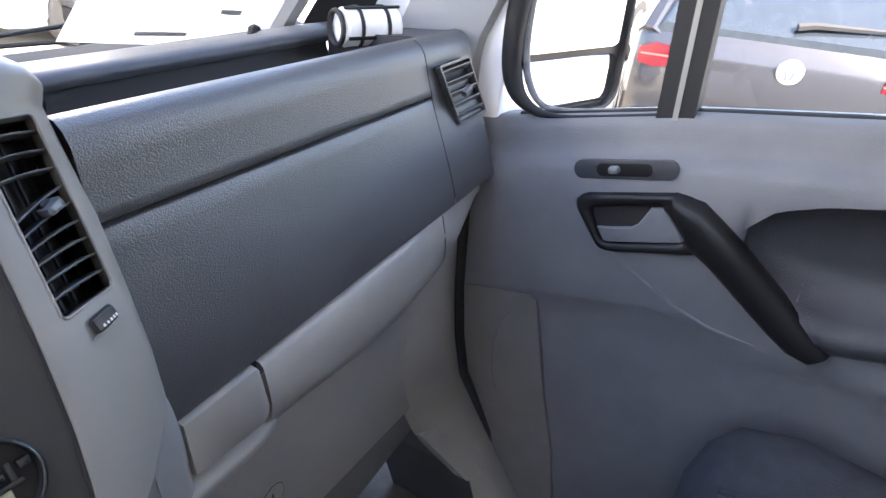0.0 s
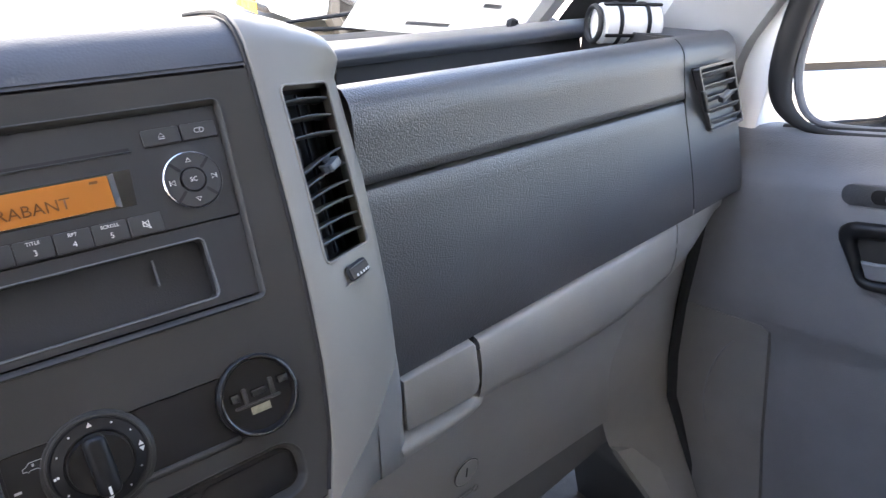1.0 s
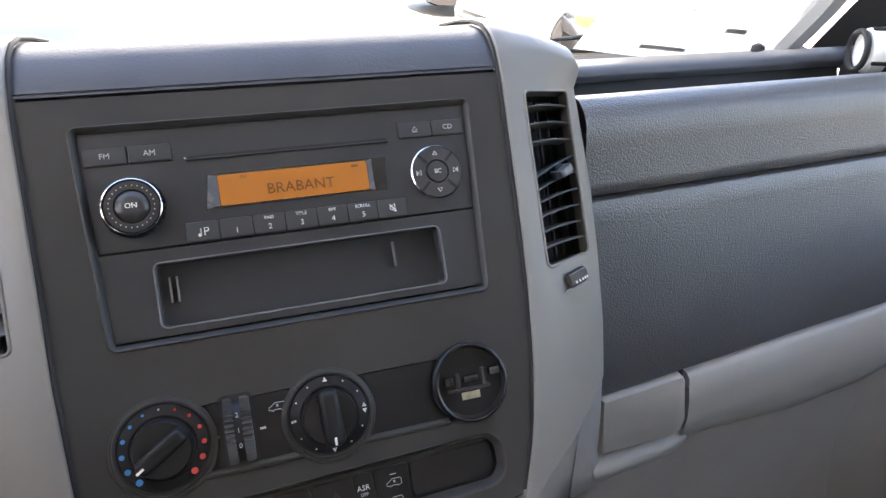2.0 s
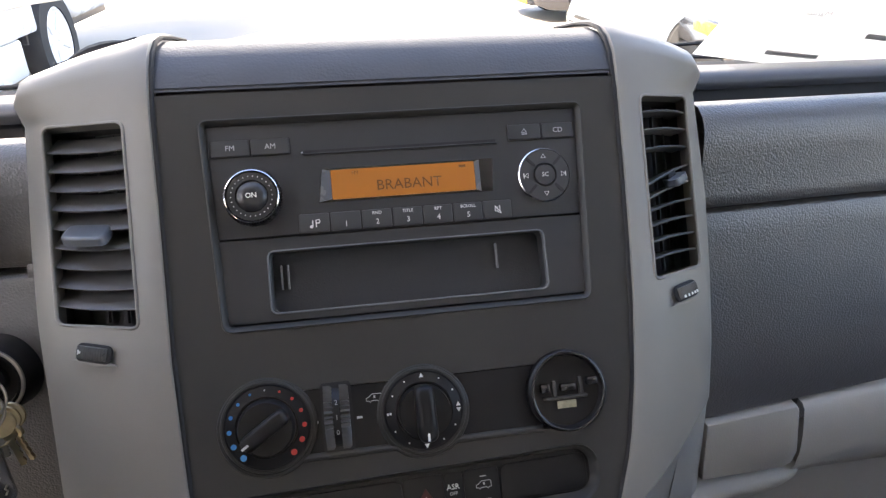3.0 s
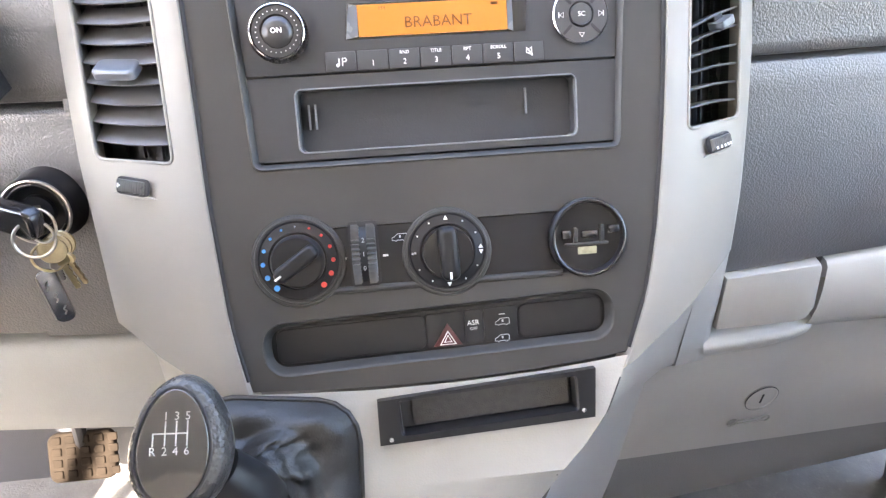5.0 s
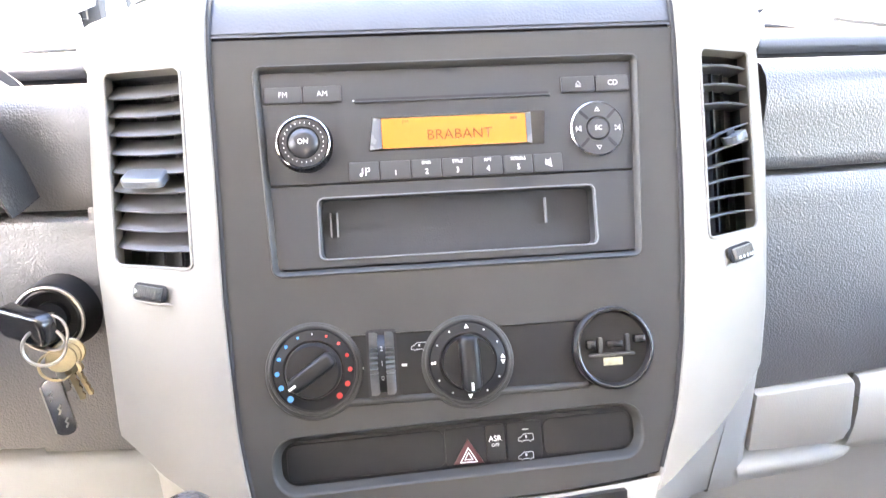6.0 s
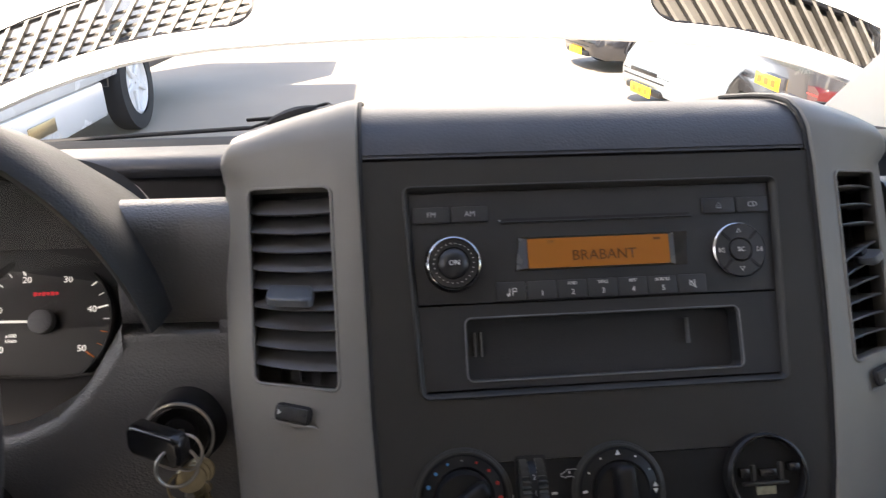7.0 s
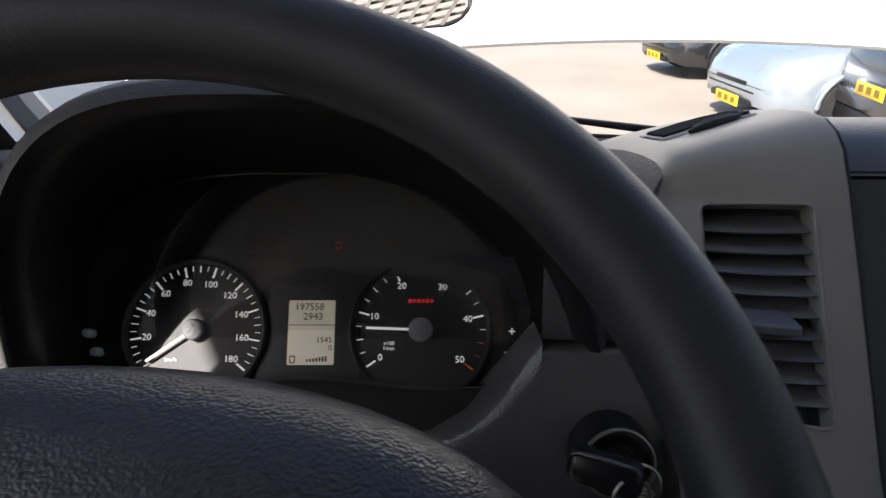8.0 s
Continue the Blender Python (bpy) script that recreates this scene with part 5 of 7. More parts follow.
hood = [arch(0.200, 0.160, 0.080, 1.06, 0.160), arch(0.14, 0.164, 0.128, 1.06, 0.166), arch(0.07, 0.168, 0.176, 1.062, 0.173), arch(0.010, 0.167, 0.203, 1.062, 0.181), arch(-0.006, 0.1615, 0.2025, 1.062, 0.180), arch(-0.012, 0.1555, 0.197, 1.062, 0.176), arch(-0.008, 0.151, 0.191, 1.062, 0.172), arch(0.010, 0.1485, 0.184, 1.062, 0.167), arch(0.055, 0.1445, 0.162, 1.062, 0.154, near=1.0), arch(0.100, 0.1405, 0.131, 1.062, 0.1405, near=1.09)]
part("hood", loft(hood[:6], False, False), HOOD, clus, "arched dark grained hood over the dials", sharp=60)
part("hood_lining", loft(hood[5:], False, False), SATIN, clus, "smooth black lining of the hood", sharp=60)
fo = []
for k in range(48):
    t = 2 * math.pi * k / 48
    c, s = math.cos(t), math.sin(t)
    fo.append((0.146 * math.copysign(abs(c) ** 0.6, c), 0.035 + 0.086 * math.copysign(abs(s) ** 0.7, s)))
part("lens_edge", tube([(x, y - 0.003, z - 0.003) for x, y, z in hood[-1][3:-3]], 0.0012, 6), PANEL, clus, "thin edge of the cluster lens")
part("face", slab(fo, -0.012, -0.004), CLUSTER, clus, "dark grey cluster face", DM)
lo = [(0.135 * math.cos(t) * (1.0 if math.sin(t) > 0 else 1.0), 0.012 + (0.052 if math.sin(t) > 0 else 0.060) * math.copysign(abs(math.sin(t)) ** 0.6, math.sin(t))) for t in (2 * math.pi * k / 64 for k in range(64))]
part("mask", slab(lo, -0.006, -0.0025), DIAL, clus, "", DM)
part("centre_plate", slab([(-0.034, -0.044), (0.034, -0.044), (0.0345, 0.0292), (-0.0250, 0.0292)], -0.004, -0.0012, 0.0006), CLUSTER, clus, "", DM)
LIP = [(-0.1605, -0.0145), (-0.146, -0.0255), (-0.129, -0.0323), (-0.110, -0.0362), (-0.090, -0.0376), (-0.06, -0.0360), (-0.03, -0.0322), (0.0, -0.0308), (0.03, -0.0322), (0.06, -0.0360), (0.090, -0.0376), (0.110, -0.0362), (0.129, -0.0323), (0.146, -0.0255), (0.1605, -0.0145)]
part("lower_lip", tube([(x, y, 0.006) for x, y in LIP], 0.0011, 6), PANEL, clus, "thin lip under the dials", DM)
part("lower_cover", loft([[(x, y, 0.0055) for x, y in LIP], [(x, y - 0.004, 0.0075) for x, y in LIP], [(x * 0.98, -0.075, 0.012) for x, y in LIP]], False, False), SATIN, clus, "black cover below the dials", DM, 50)


def gauge(u, r, numbers, a0, a1, needle, red_from=None, name="dial"):
    m = DM @ pose(u, 0, 0)
    g = part(name, lathe([(r + 0.0025, -0.003), (r + 0.0025, 0.0025), (r + 0.0012, 0.0035), (r, 0.002), (r - 0.0008, -0.0015), (0.001, -0.0015)], 64), DIAL, clus, "round black dial with white figures", m)
    major = len(numbers) - 1
    steps = major * 4
    for kind, mat in (("tick_marks", DIALINK), ("red_marks", ORANGEINK)):
        bms = []
        for k in range(steps + 1):
            f = k / steps
            red = red_from is not None and f >= red_from
            if red != (kind == "red_marks"):
                continue
            big = k % 4 == 0
            a = radians(a0 + (a1 - a0) * f)
            ln, wd = (0.0068, 0.00105) if big else ((0.0042, 0.0006) if k % 2 == 0 else (0.0034, 0.00045))
            bms.append(moved(rbox(r - 0.0022 - ln, r - 0.0022, -wd / 2, wd / 2, -0.0014, -0.0008), pose(0, 0, 0, 0, 0, math.degrees(a))))
        if bms:
            part(kind, merge(*bms), mat, g, "", m)
    for k, text in enumerate(numbers):
        if text:
            a = radians(a0 + (a1 - a0) * k / major)
            q = r - 0.0126 - (0.001 if len(text) > 2 else 0)
            write(text, q * math.cos(a), q * math.sin(a), 0.0061, g, DIALINK, -0.0008, m)
    n = radians(needle)
    part("needle", merge(moved(rbox(0.004, r - 0.009, -0.0008, 0.0008, 0.002, 0.0032), pose(0, 0, 0, 0, 0, needle))), NEEDLE, g, "white needle", m)
    return g, m


sp, sm = gauge(-0.0722, 0.0440, ["", "20", "40", "60", "80", "100", "120", "140", "160", "180"], 217, -38, 215)
part("needle_cap", lathe([(0.0070, -0.001), (0.0068, 0.0048), (0.0058, 0.0056), (0.0002, 0.0056)], 28), DOORGREY, sp, "grey needle cap", sm)
write("km/h", -0.0145, -0.0190, 0.0038, sp, DIALINK, -0.0008, sm)
ta, tm = gauge(0.0732, 0.0440, ["0", "10", "20", "30", "40", "50"], 214, -37, 178, 0.86)
part("needle_cap", lathe([(0.0080, -0.001), (0.0078, 0.0048), (0.0066, 0.0056), (0.0002, 0.0056)], 28), DOORGREY, ta, "grey needle cap", tm)
part("red_lamp", merge(*[bar(-0.0070 + 0.0028 * k, 0.0190, 0.0020, 0.0026 - 0.0006 * (k % 2), -0.0010) for k in range(6)]), material("lit_red_warning", (0.45, 0.02, 0.025), 0.5, emit=(1, 0.03, 0.05), glow=0.10), ta, "lit red warning text", tm)
write("x100", -0.0205, -0.0085, 0.0034, ta, DIALINK, -0.0008, tm)
write("1/min", -0.0205, -0.0118, 0.0034, ta, DIALINK, -0.0008, tm)
lcd = part("trip_display", slab(rrect(0.0300, 0.0415, 0.0010, 2, 0.0025, -0.0015), -0.002, -0.0004, 0.0003), LCD, clus, "pale grey-green trip display", DM)
for text, v, size, u in (("197558", 0.0148, 0.0064, 0.0010), ("2943", 0.0085, 0.0064, 0.0035), ("1545", -0.0065, 0.0052, 0.0110), ("0", -0.0115, 0.0050, 0.0150)):
    write(text, u, v, size, lcd, DIAL, -0.0002, DM)
part("display_line", bar(0.0025, 0.0032, 0.0290, 0.0005, -0.0002), DIAL, lcd, "", DM)
for k in range(7):
    part("gauge_bar", bar(0.0005 + 0.0020 * k, -0.0196 + 0.0002 * k, 0.0012, 0.0016 + 0.0003 * k, -0.0002), DIAL, lcd, "", DM)
part("pump_mark", tube([(x, y, -0.0002) for x, y in rrect(0.0030, 0.0042, 0.0005, 2, -0.0090, -0.0188)], 0.0004, 5, close=True), DIAL, lcd, "", DM)
for text, u, v in (("+", 0.1321, -0.0012), ("-", 0.1280, -0.0135)):
    write(text, u, v, 0.0085, clus, DIALINK, 0.0, DM)
# two push buttons; their white colour stands for the sun glinting on them
for u, v in ((-0.1398, -0.0023), (-0.1335, -0.0141)):
    part("button", moved(lathe([(0.0030, -0.004), (0.0028, 0.004), (0.0018, 0.005), (0.0002, 0.005)], 16), pose(u, v, 0)), WHITEINK, clus, "push button, coloured white for its sunlit glint", DM)
part("warning_mark", tube([(x, y, -0.0022) for x, y in rrect(0.0032, 0.0042, 0.0006, 2, 0.0182, 0.0564)], 0.0003, 5, close=True), REDINK, clus, "", DM)
pane = part("lens", loft([[(-0.4215 + sx * 0.142 * c, 0.040 + 0.10 * f * 0.62, 1.045 + 0.155 * f) for sx, c in ((-1, 1 - 0.35 * f * f), (-0.5, 1 - 0.35 * f * f), (0, 1), (0.5, 1 - 0.35 * f * f), (1, 1 - 0.35 * f * f))] for f in (0, 0.25, 0.5, 0.75, 1.0)], False, False), LENS, clus, "clear curved cluster lens")
pane.visible_shadow = False
# shroud behind the wheel, under the dials
part("shroud_top", loft([[(-0.4215 + a * math.cos(t), y, zb + h * math.sin(t)) for t in (math.pi * k / 16 for k in range(17))] for y, a, h, zb in ((0.05, 0.085, 0.070, 0.975), (-0.04, 0.070, 0.060, 0.985), (-0.11, 0.055, 0.050, 1.005))], False, False), SATIN, clus, "black steering column cover", sharp=60)
# stalk at the driver's side
part("stalk", tube([(-0.47, -0.06, 1.04), (-0.54, -0.075, 1.055), (-0.60, -0.10, 1.06)], [0.006, 0.008, 0.010], 12), SATIN, clus, "black indicator stalk")

# ---- steering wheel ----
WT = radians(43)
WC = Vector((-0.433, -0.199, 1.159))
WHEEL = Matrix(((1, 0, 0, WC.x), (0, math.sin(WT), -math.cos(WT), WC.y), (0, math.cos(WT), math.sin(WT), WC.z), (0, 0, 0, 1)))
wheel = thing("steering_wheel", WHEEL, "black leather-grained steering wheel with a broad airbag hub", "steering wheel")
ring = [(0.1825 * math.cos(a), 0.1825 * math.sin(a), 0.0) for a in (2 * math.pi * k / 96 for k in range(96))]
rim = tube(ring, 0.0172, 24, close=True)
part("rim", rim, LEATHER, wheel, "black worn leather rim", WHEEL)
hubo = [(0.150 * math.copysign(abs(math.cos(a)) ** 0.92, math.cos(a)), -0.030 + 0.100 * math.copysign(abs(math.sin(a)) ** 0.92, math.sin(a))) for a in (2 * math.pi * k / 64 for k in range(64))]
rings = []
for f, h in ((0.97, -0.030), (1.0, -0.012), (0.99, 0.002), (0.955, 0.013), (0.88, 0.021), (0.75, 0.0275), (0.55, 0.032), (0.3, 0.0345), (0.05, 0.035)):
    rings.append([(x * f, -0.030 + (y + 0.030) * f, h) for x, y in hubo])
part("airbag_hub", loft(rings), HUB, wheel, "black coarse-grained airbag cover", WHEEL, 60)
for s in (-1, 1):
    sp = loft([[(s * x, y + 0.022, -0.004) , (s * x, y + 0.022, -0.016), (s * x, y - 0.022, -0.016), (s * x, y - 0.022, -0.004)] for x, y in ((0.08, -0.03), (0.13, -0.034), (0.178, -0.045))])
    part("spoke", sp, SATIN, wheel, "", WHEEL)
part("column_shroud", moved(lathe([(0.045, -0.16), (0.055, -0.10), (0.05, -0.03)], 32), I4), SATIN, wheel, "black steering column shroud", WHEEL)

# ---- the van's shell ----
GROUND = -0.22
part_floor = rbox(-0.90, 0.90, -1.30, 0.55, 0.24, 0.30)
single("floor", part_floor, MAT, "grey rubber cab floor, dusty and worn", "floor", kind="structure")
single("ceiling", rbox(-0.90, 0.90, -1.30, -0.12, 1.93, 1.98), HEADLINE, "pale grey felt headliner", "ceiling", kind="structure")
single("wall_rear", rbox(-0.90, 0.90, -1.34, -1.30, 0.24, 1.95), BULK, "warm grey bulkhead behind the seats", "wall", kind="structure")
single("wall_front", rbox(-0.88, 0.88, 0.30, 0.34, 0.25, 1.08), DOORDARK, "dark grey footwell bulkhead", "wall", kind="structure")
for s, n in ((-1, "left"), (1, "right")):
    single("wall_" + n, merge(rbox(*sorted((s * 0.90, s * 0.97)), -1.34, -0.78, 0.0, 1.95, 0.01), rbox(*sorted((s * 0.86, s * 0.97)), -0.80, -0.70, 0.3, 1.95, 0.015)), VANWHITE, "white door post and side wall of the van", "wall", kind="structure")
    single("roof_rail", rbox(*sorted((s * 0.84, s * 0.97)), -1.30, -0.08, 1.86, 1.98, 0.02), PILLAR, "pale grey roof rail above the door", "trim", kind="structure")
    # front post: runs up along the windscreen
    pil = loft([[(s * x, y, z) for x, y, z in ring] for ring in (
        [(0.79, 0.235, 1.05), (0.845, 0.12, 1.05), (0.93, 0.12, 1.05), (0.93, 0.30, 1.05), (0.84, 0.34, 1.05)],
        [(0.785, 0.20, 1.15), (0.84, 0.095, 1.15), (0.93, 0.095, 1.15), (0.93, 0.26, 1.15), (0.84, 0.30, 1.15)],
        [(0.755, -0.02, 1.55), (0.815, -0.09, 1.55), (0.905, -0.09, 1.55), (0.905, 0.02, 1.55), (0.82, 0.06, 1.55)],
        [(0.72, -0.24, 1.95), (0.78, -0.30, 1.95), (0.87, -0.30, 1.95), (0.87, -0.20, 1.95), (0.79, -0.16, 1.95)])])
    single("windscreen_post", pil, PILLAR, "pale grey plastic trim on the windscreen post", "trim", kind="structure", sharp=50)
    post = rbox(*sorted((s * 0.865, s * 0.95)), 0.062, 0.105, 0.45, 1.22, 0.006)
    single("door_post", post, VANWHITE, "white painted door post beside the dashboard", "trim", kind="structure")

# black printed borders at the sides of the glass, and an unseen cargo body that shades the grey car
for s in (-1, 1):
    fr = loft([[(s * x0, y0, z0), (s * x1, y1, z1)] for x0, y0, z0, x1, y1, z1 in ((0.785, 0.400, 1.105, 0.85, 0.30, 1.105), (0.780, 0.325, 1.20, 0.835, 0.24, 1.20), (0.765, 0.12, 1.50, 0.82, 0.03, 1.50), (0.72, -0.11, 1.90, 0.78, -0.17, 1.90))], False, False)
    edge = tube([(s * 0.755, 0.425, 1.10), (s * 0.765, 0.36, 1.19), (s * 0.760, 0.15, 1.50), (s * 0.72, -0.09, 1.90)], 0.020, 8)
    single("windscreen_edge", edge, PILLAR, "pale outer edge of the windscreen post", "trim", kind="structure")
    single("glass_border", fr, BLACK, "black printed border of the windscreen", "trim", kind="structure")
single("unseen_cargo_body", rbox(-0.98, 0.98, -5.0, -1.345, 0.10, 2.35, 0.05), VANWHITE, "unseen white cargo body behind the cab, added to shade the car beside it", "van body", kind="structure")

# windscreen
G0, G1 = Vector((0, 0.495, 1.100)), Vector((0, -0.130, 1.950))
ws = bmesh.new()
rings = []
for f in np.linspace(0, 1, 9):
    c = G0.lerp(G1, f)
    rings.append([(x * (0.86 - 0.08 * f), c.y + 0.045 * (1 - x * x) - 0.02, c.z) for x in np.linspace(-1, 1, 13)])
ws = single("window_1", loft(rings, False, False), GLASS, "large curved windscreen glass", "windscreen", kind="structure")
ws.visible_shadow = False
single("windscreen_sill", loft([[(x * 0.88, 0.455 + 0.03 * (1 - x * x) + dy, 1.098 + dz) for x in np.linspace(-1, 1, 13)] for dy, dz in ((0.0, 0.008), (0.03, 0.012), (0.07, 0.004), (0.10, -0.02), (0.10, -0.08))], False, False), BLACK, "black rubber seal and cowl at the windscreen base", "trim", kind="structure")
cowl = loft([[(x * 0.9, 0.52 + dy + 0.03 * (1 - x * x), 1.085 + dz) for x in np.linspace(-1, 1, 9)] for dy, dz in ((0, 0), (0.08, -0.03), (0.16, -0.10), (0.2, -0.25))], False, False)
single("cowl", cowl, SATIN, "black plastic cowl ahead of the windscreen", "trim", kind="structure")
for x0, x1, up in ((-0.62, 0.02, 0.0), (0.10, 0.70, 0.0)):
    wip = thing("windscreen_wiper", ((x0 + x1) / 2, 0.52, 1.10), "thin black windscreen wiper resting on the glass", "wiper", "windscreen wipers")
    part("blade", tube([(x0, 0.535, 1.101), ((x0 + x1) / 2, 0.552, 1.112), (x1, 0.548, 1.100)], 0.003, 8), BLACK, wip)
    part("arm", tube([((x0 + x1) / 2, 0.556, 1.122), ((x0 + x1) / 2 + 0.12, 0.565, 1.126), (x1 + 0.02, 0.575, 1.098)], [0.0025, 0.004, 0.007], 8), SATIN, wip)

# ---- passenger door ----
door = thing("door_1", (0.86, -0.3, 0.35), "mid grey plastic inner door of the van, closed", "door", kind="structure")
SY = [0.12, 0.05, -0.198, -0.416, -0.8]
SZ = [1.026, 1.036, 1.098, 1.137, 1.19]
LOWZ = lambda y: float(np.interp(y, [-0.8, -0.42, -0.346, -0.294, -0.23, -0.062, 0.05, 0.12], [0.836, 0.824, 0.822, 0.826, 0.832, 0.785, 0.765, 0.74]))
HOLLOW = ((0.0, 0.0), (0.03, 0.30), (0.25, 0.85), (0.50, 1.0), (0.68, 0.85), (0.76, 0.10), (0.84, -0.30), (0.93, -0.34), (0.98, -0.15), (1.0, 0.0))


def hollow(y, lift=0.0):
    """The hollow over the armrest: dips into the door behind the pull bar."""
    g = float(np.interp(y, [-0.40, -0.345, -0.310], [1.0, 0.8, 0.0]))
    zt = float(np.interp(y, [-0.78, -0.448, -0.391, -0.343, -0.31, 0.12], [1.085, 1.060, 1.044, 1.024, 0.985, 0.93]))
    zb = float(np.interp(y, [-0.78, -0.516, -0.448, -0.40, -0.34, -0.31, 0.12], [0.905, 0.880, 0.862, 0.872, 0.915, 0.935, 0.87]))
    return [(0.8235 + 0.042 * g * d - lift, y, zt + (zb - zt) * f) for f, d in HOLLOW]


def door_ring(y):
    zs = float(np.interp(y, SY[::-1], SZ[::-1]))
    zl = LOWZ(y)
    return [(0.925, y, zs + 0.002), (0.900, y, zs + 0.005), (0.872, y, zs + 0.006), (0.862, y, zs - 0.001), (0.856, y, zs - 0.014), (0.854, y, zs - 0.028), (0.850, y, zs - 0.040), (0.842, y, zs - 0.049), (0.830, y, zs - 0.056), (0.8235, y, zs - 0.066),
            *hollow(y), (0.822, y, zl + 0.016), (0.824, y, zl + 0.004), (0.829, y, zl - 0.008), (0.833, y, zl - 0.030), (0.834, y, zl - 0.08), (0.833, y, 0.62), (0.832, y, 0.52), (0.829, y, 0.46), (0.84, y, 0.36), (0.87, y, 0.30)]


part("inner_panel", loft([door_ring(y) for y in np.linspace(0.10, -0.78, 67)], False, False), DOORGREY, door, "grained mid grey door panel", sharp=60)
part("outer_skin", merge(rbox(0.92, 0.95, -0.80, 0.12, 0.05, 1.03, 0.004), loft([[(0.935, y, 1.0), (0.935, y, float(np.interp(y, SY[::-1], SZ[::-1])) - 0.004)] for y in (0.12, -0.2, -0.42, -0.8)], False, False)), VANWHITE, door, "white painted outer skin")
# raised kick panel at the front, over the loudspeaker
kick = loft([[(x, y, z) for y, z in ((0.10, 0.752), (-0.048, 0.784), (-0.062, 0.780), (-0.103, 0.609), (-0.137, 0.49), (-0.160, 0.36), (0.10, 0.36))] for x in (0.865, 0.8275, 0.8235)])
part("kick_panel", kick, KICK, door, "flat grey panel over the door loudspeaker", sharp=30)
part("kick_arc", tube([(0.8232, -0.045 + 0.045 * math.cos(t), 0.655 + 0.10 * math.sin(t)) for t in np.linspace(-0.9, 1.0, 14)], 0.0014, 6), DOORGREY, door)
# window switch in an oval recess
SWM = Matrix(((0, 0, -1, 0.8222), (-1, 0, 0, -0.153), (0, 1, 0, 1.0245), (0, 0, 0, 1)))
SWM = SWM @ pose(0, 0, 0, 0, 0, 14.5)
swp = part("switch_plate", slab(rrect(0.140, 0.026, 0.012, 6), -0.006, 0.0010, 0.0008), DOORDARK, door, "oval dark switch plate", SWM, 50)
part("switch_cup", slab(rrect(0.075, 0.018, 0.008, 5), 0.0, 0.0018, 0.0008), SATIN, swp, "", SWM)
part("window_switch", moved(slab(rrect(0.015, 0.010, 0.004, 4), 0, 0.011, 0.004), pose(-0.012, 0.001, 0.0)), DOORGREY, swp, "worn grey rocker switch", SWM)
# grab handle: bezel round the lever, then a bar sloping down to the armrest
# (distance back, height) outlines of the handle plate, its opening and the lever
plate_o = [(0.097, 0.965), (0.100, 0.972), (0.109, 0.979), (0.228, 1.014), (0.250, 1.013), (0.285, 0.990), (0.285, 0.950), (0.268, 0.938), (0.165, 0.906), (0.148, 0.903), (0.140, 0.906), (0.100, 0.954)]
plate_i = [(0.121, 0.957), (0.126, 0.963), (0.208, 0.990), (0.217, 0.990), (0.251, 0.955), (0.249, 0.949), (0.152, 0.917), (0.144, 0.919)]
mid = (0.185, 0.953)
fan = [2 * math.pi * k / 72 for k in range(72)]
oo, ii = spokes(plate_o, mid, fan), spokes(plate_i, mid, fan)
mix = lambda f: [(a[0] * (1 - f) + b[0] * f, a[1] * (1 - f) + b[1] * f) for a, b in zip(oo, ii)]
hb = part("grab_handle", loft([[(x, -a, b) for a, b in mix(f)] for x, f in ((0.8250, 0.0), (0.8185, 0.02), (0.8140, 0.18), (0.8125, 0.40), (0.8140, 0.75), (0.8175, 0.96), (0.8240, 1.0), (0.8420, 1.02))], True, False), SATIN, door, "black plastic handle surround and sloping pull bar", sharp=50)
# no real hollow here: a flat black plate paints the recess's shade
part("recess_shade", loft([[(0.8228, -a, b) for a, b in mix(0.98)], [(0.8226, -a, b) for a, b in mix(0.985)]]), BLACK, door, "flat black plate in place of the shaded recess behind the door lever", sharp=40)
lev = [(0.134, 0.936), (0.150, 0.940), (0.180, 0.950), (0.188, 0.957), (0.200, 0.985), (0.216, 0.990), (0.250, 0.953), (0.248, 0.949), (0.152, 0.918), (0.146, 0.919)]
part("door_lever", loft([[(0.8225, -a, b) for a, b in lev[::-1]], [(0.8185, -a, b) for a, b in lev[::-1]], [(0.8170, -a, b) for a, b in shrink(lev[::-1], 0.002)]]), DOORGREY, door, "grey plastic door lever", sharp=30)
UPB = [(-0.225, 1.014), (-0.262, 1.011), (-0.301, 0.986), (-0.335, 0.960), (-0.375, 0.929), (-0.410, 0.901), (-0.440, 0.877), (-0.452, 0.866)]
LOB = [(-0.232, 0.985), (-0.262, 0.943), (-0.288, 0.929), (-0.315, 0.910), (-0.346, 0.888), (-0.375, 0.868), (-0.405, 0.850), (-0.428, 0.846)]
rings = []
for (ya, za), (yb, zb) in zip(UPB, LOB):
    rings.append([(x, ya + (yb - ya) * f, za + (zb - za) * f) for f, x in ((0.0, 0.827), (0.0, 0.816), (0.06, 0.809), (0.2, 0.8045), (0.5, 0.803), (0.8, 0.8045), (0.94, 0.809), (1.0, 0.816), (1.0, 0.827))])
part("pull_bar", loft(rings), SATIN, hb, "black sloping pull bar", sharp=60)
part("panel_crease", tube([(0.8240, -0.160, 0.902), (0.8230, -0.188, 0.887), (0.8226, -0.215, 0.874), (0.8224, -0.262, 0.853), (0.8226, -0.309, 0.841), (0.8230, -0.350, 0.838), (0.8240, -0.392, 0.839)], [0.001, 0.0025, 0.003, 0.003, 0.003, 0.0025, 0.001], 8), DOORGREY, door, "raised crease below the handle")
part("armrest", loft([hollow(y, 0.0016) for y in np.linspace(-0.318, -0.778, 30)], False, False), DOORDARK, door, "dark grey padded hollow and armrest", sharp=70)
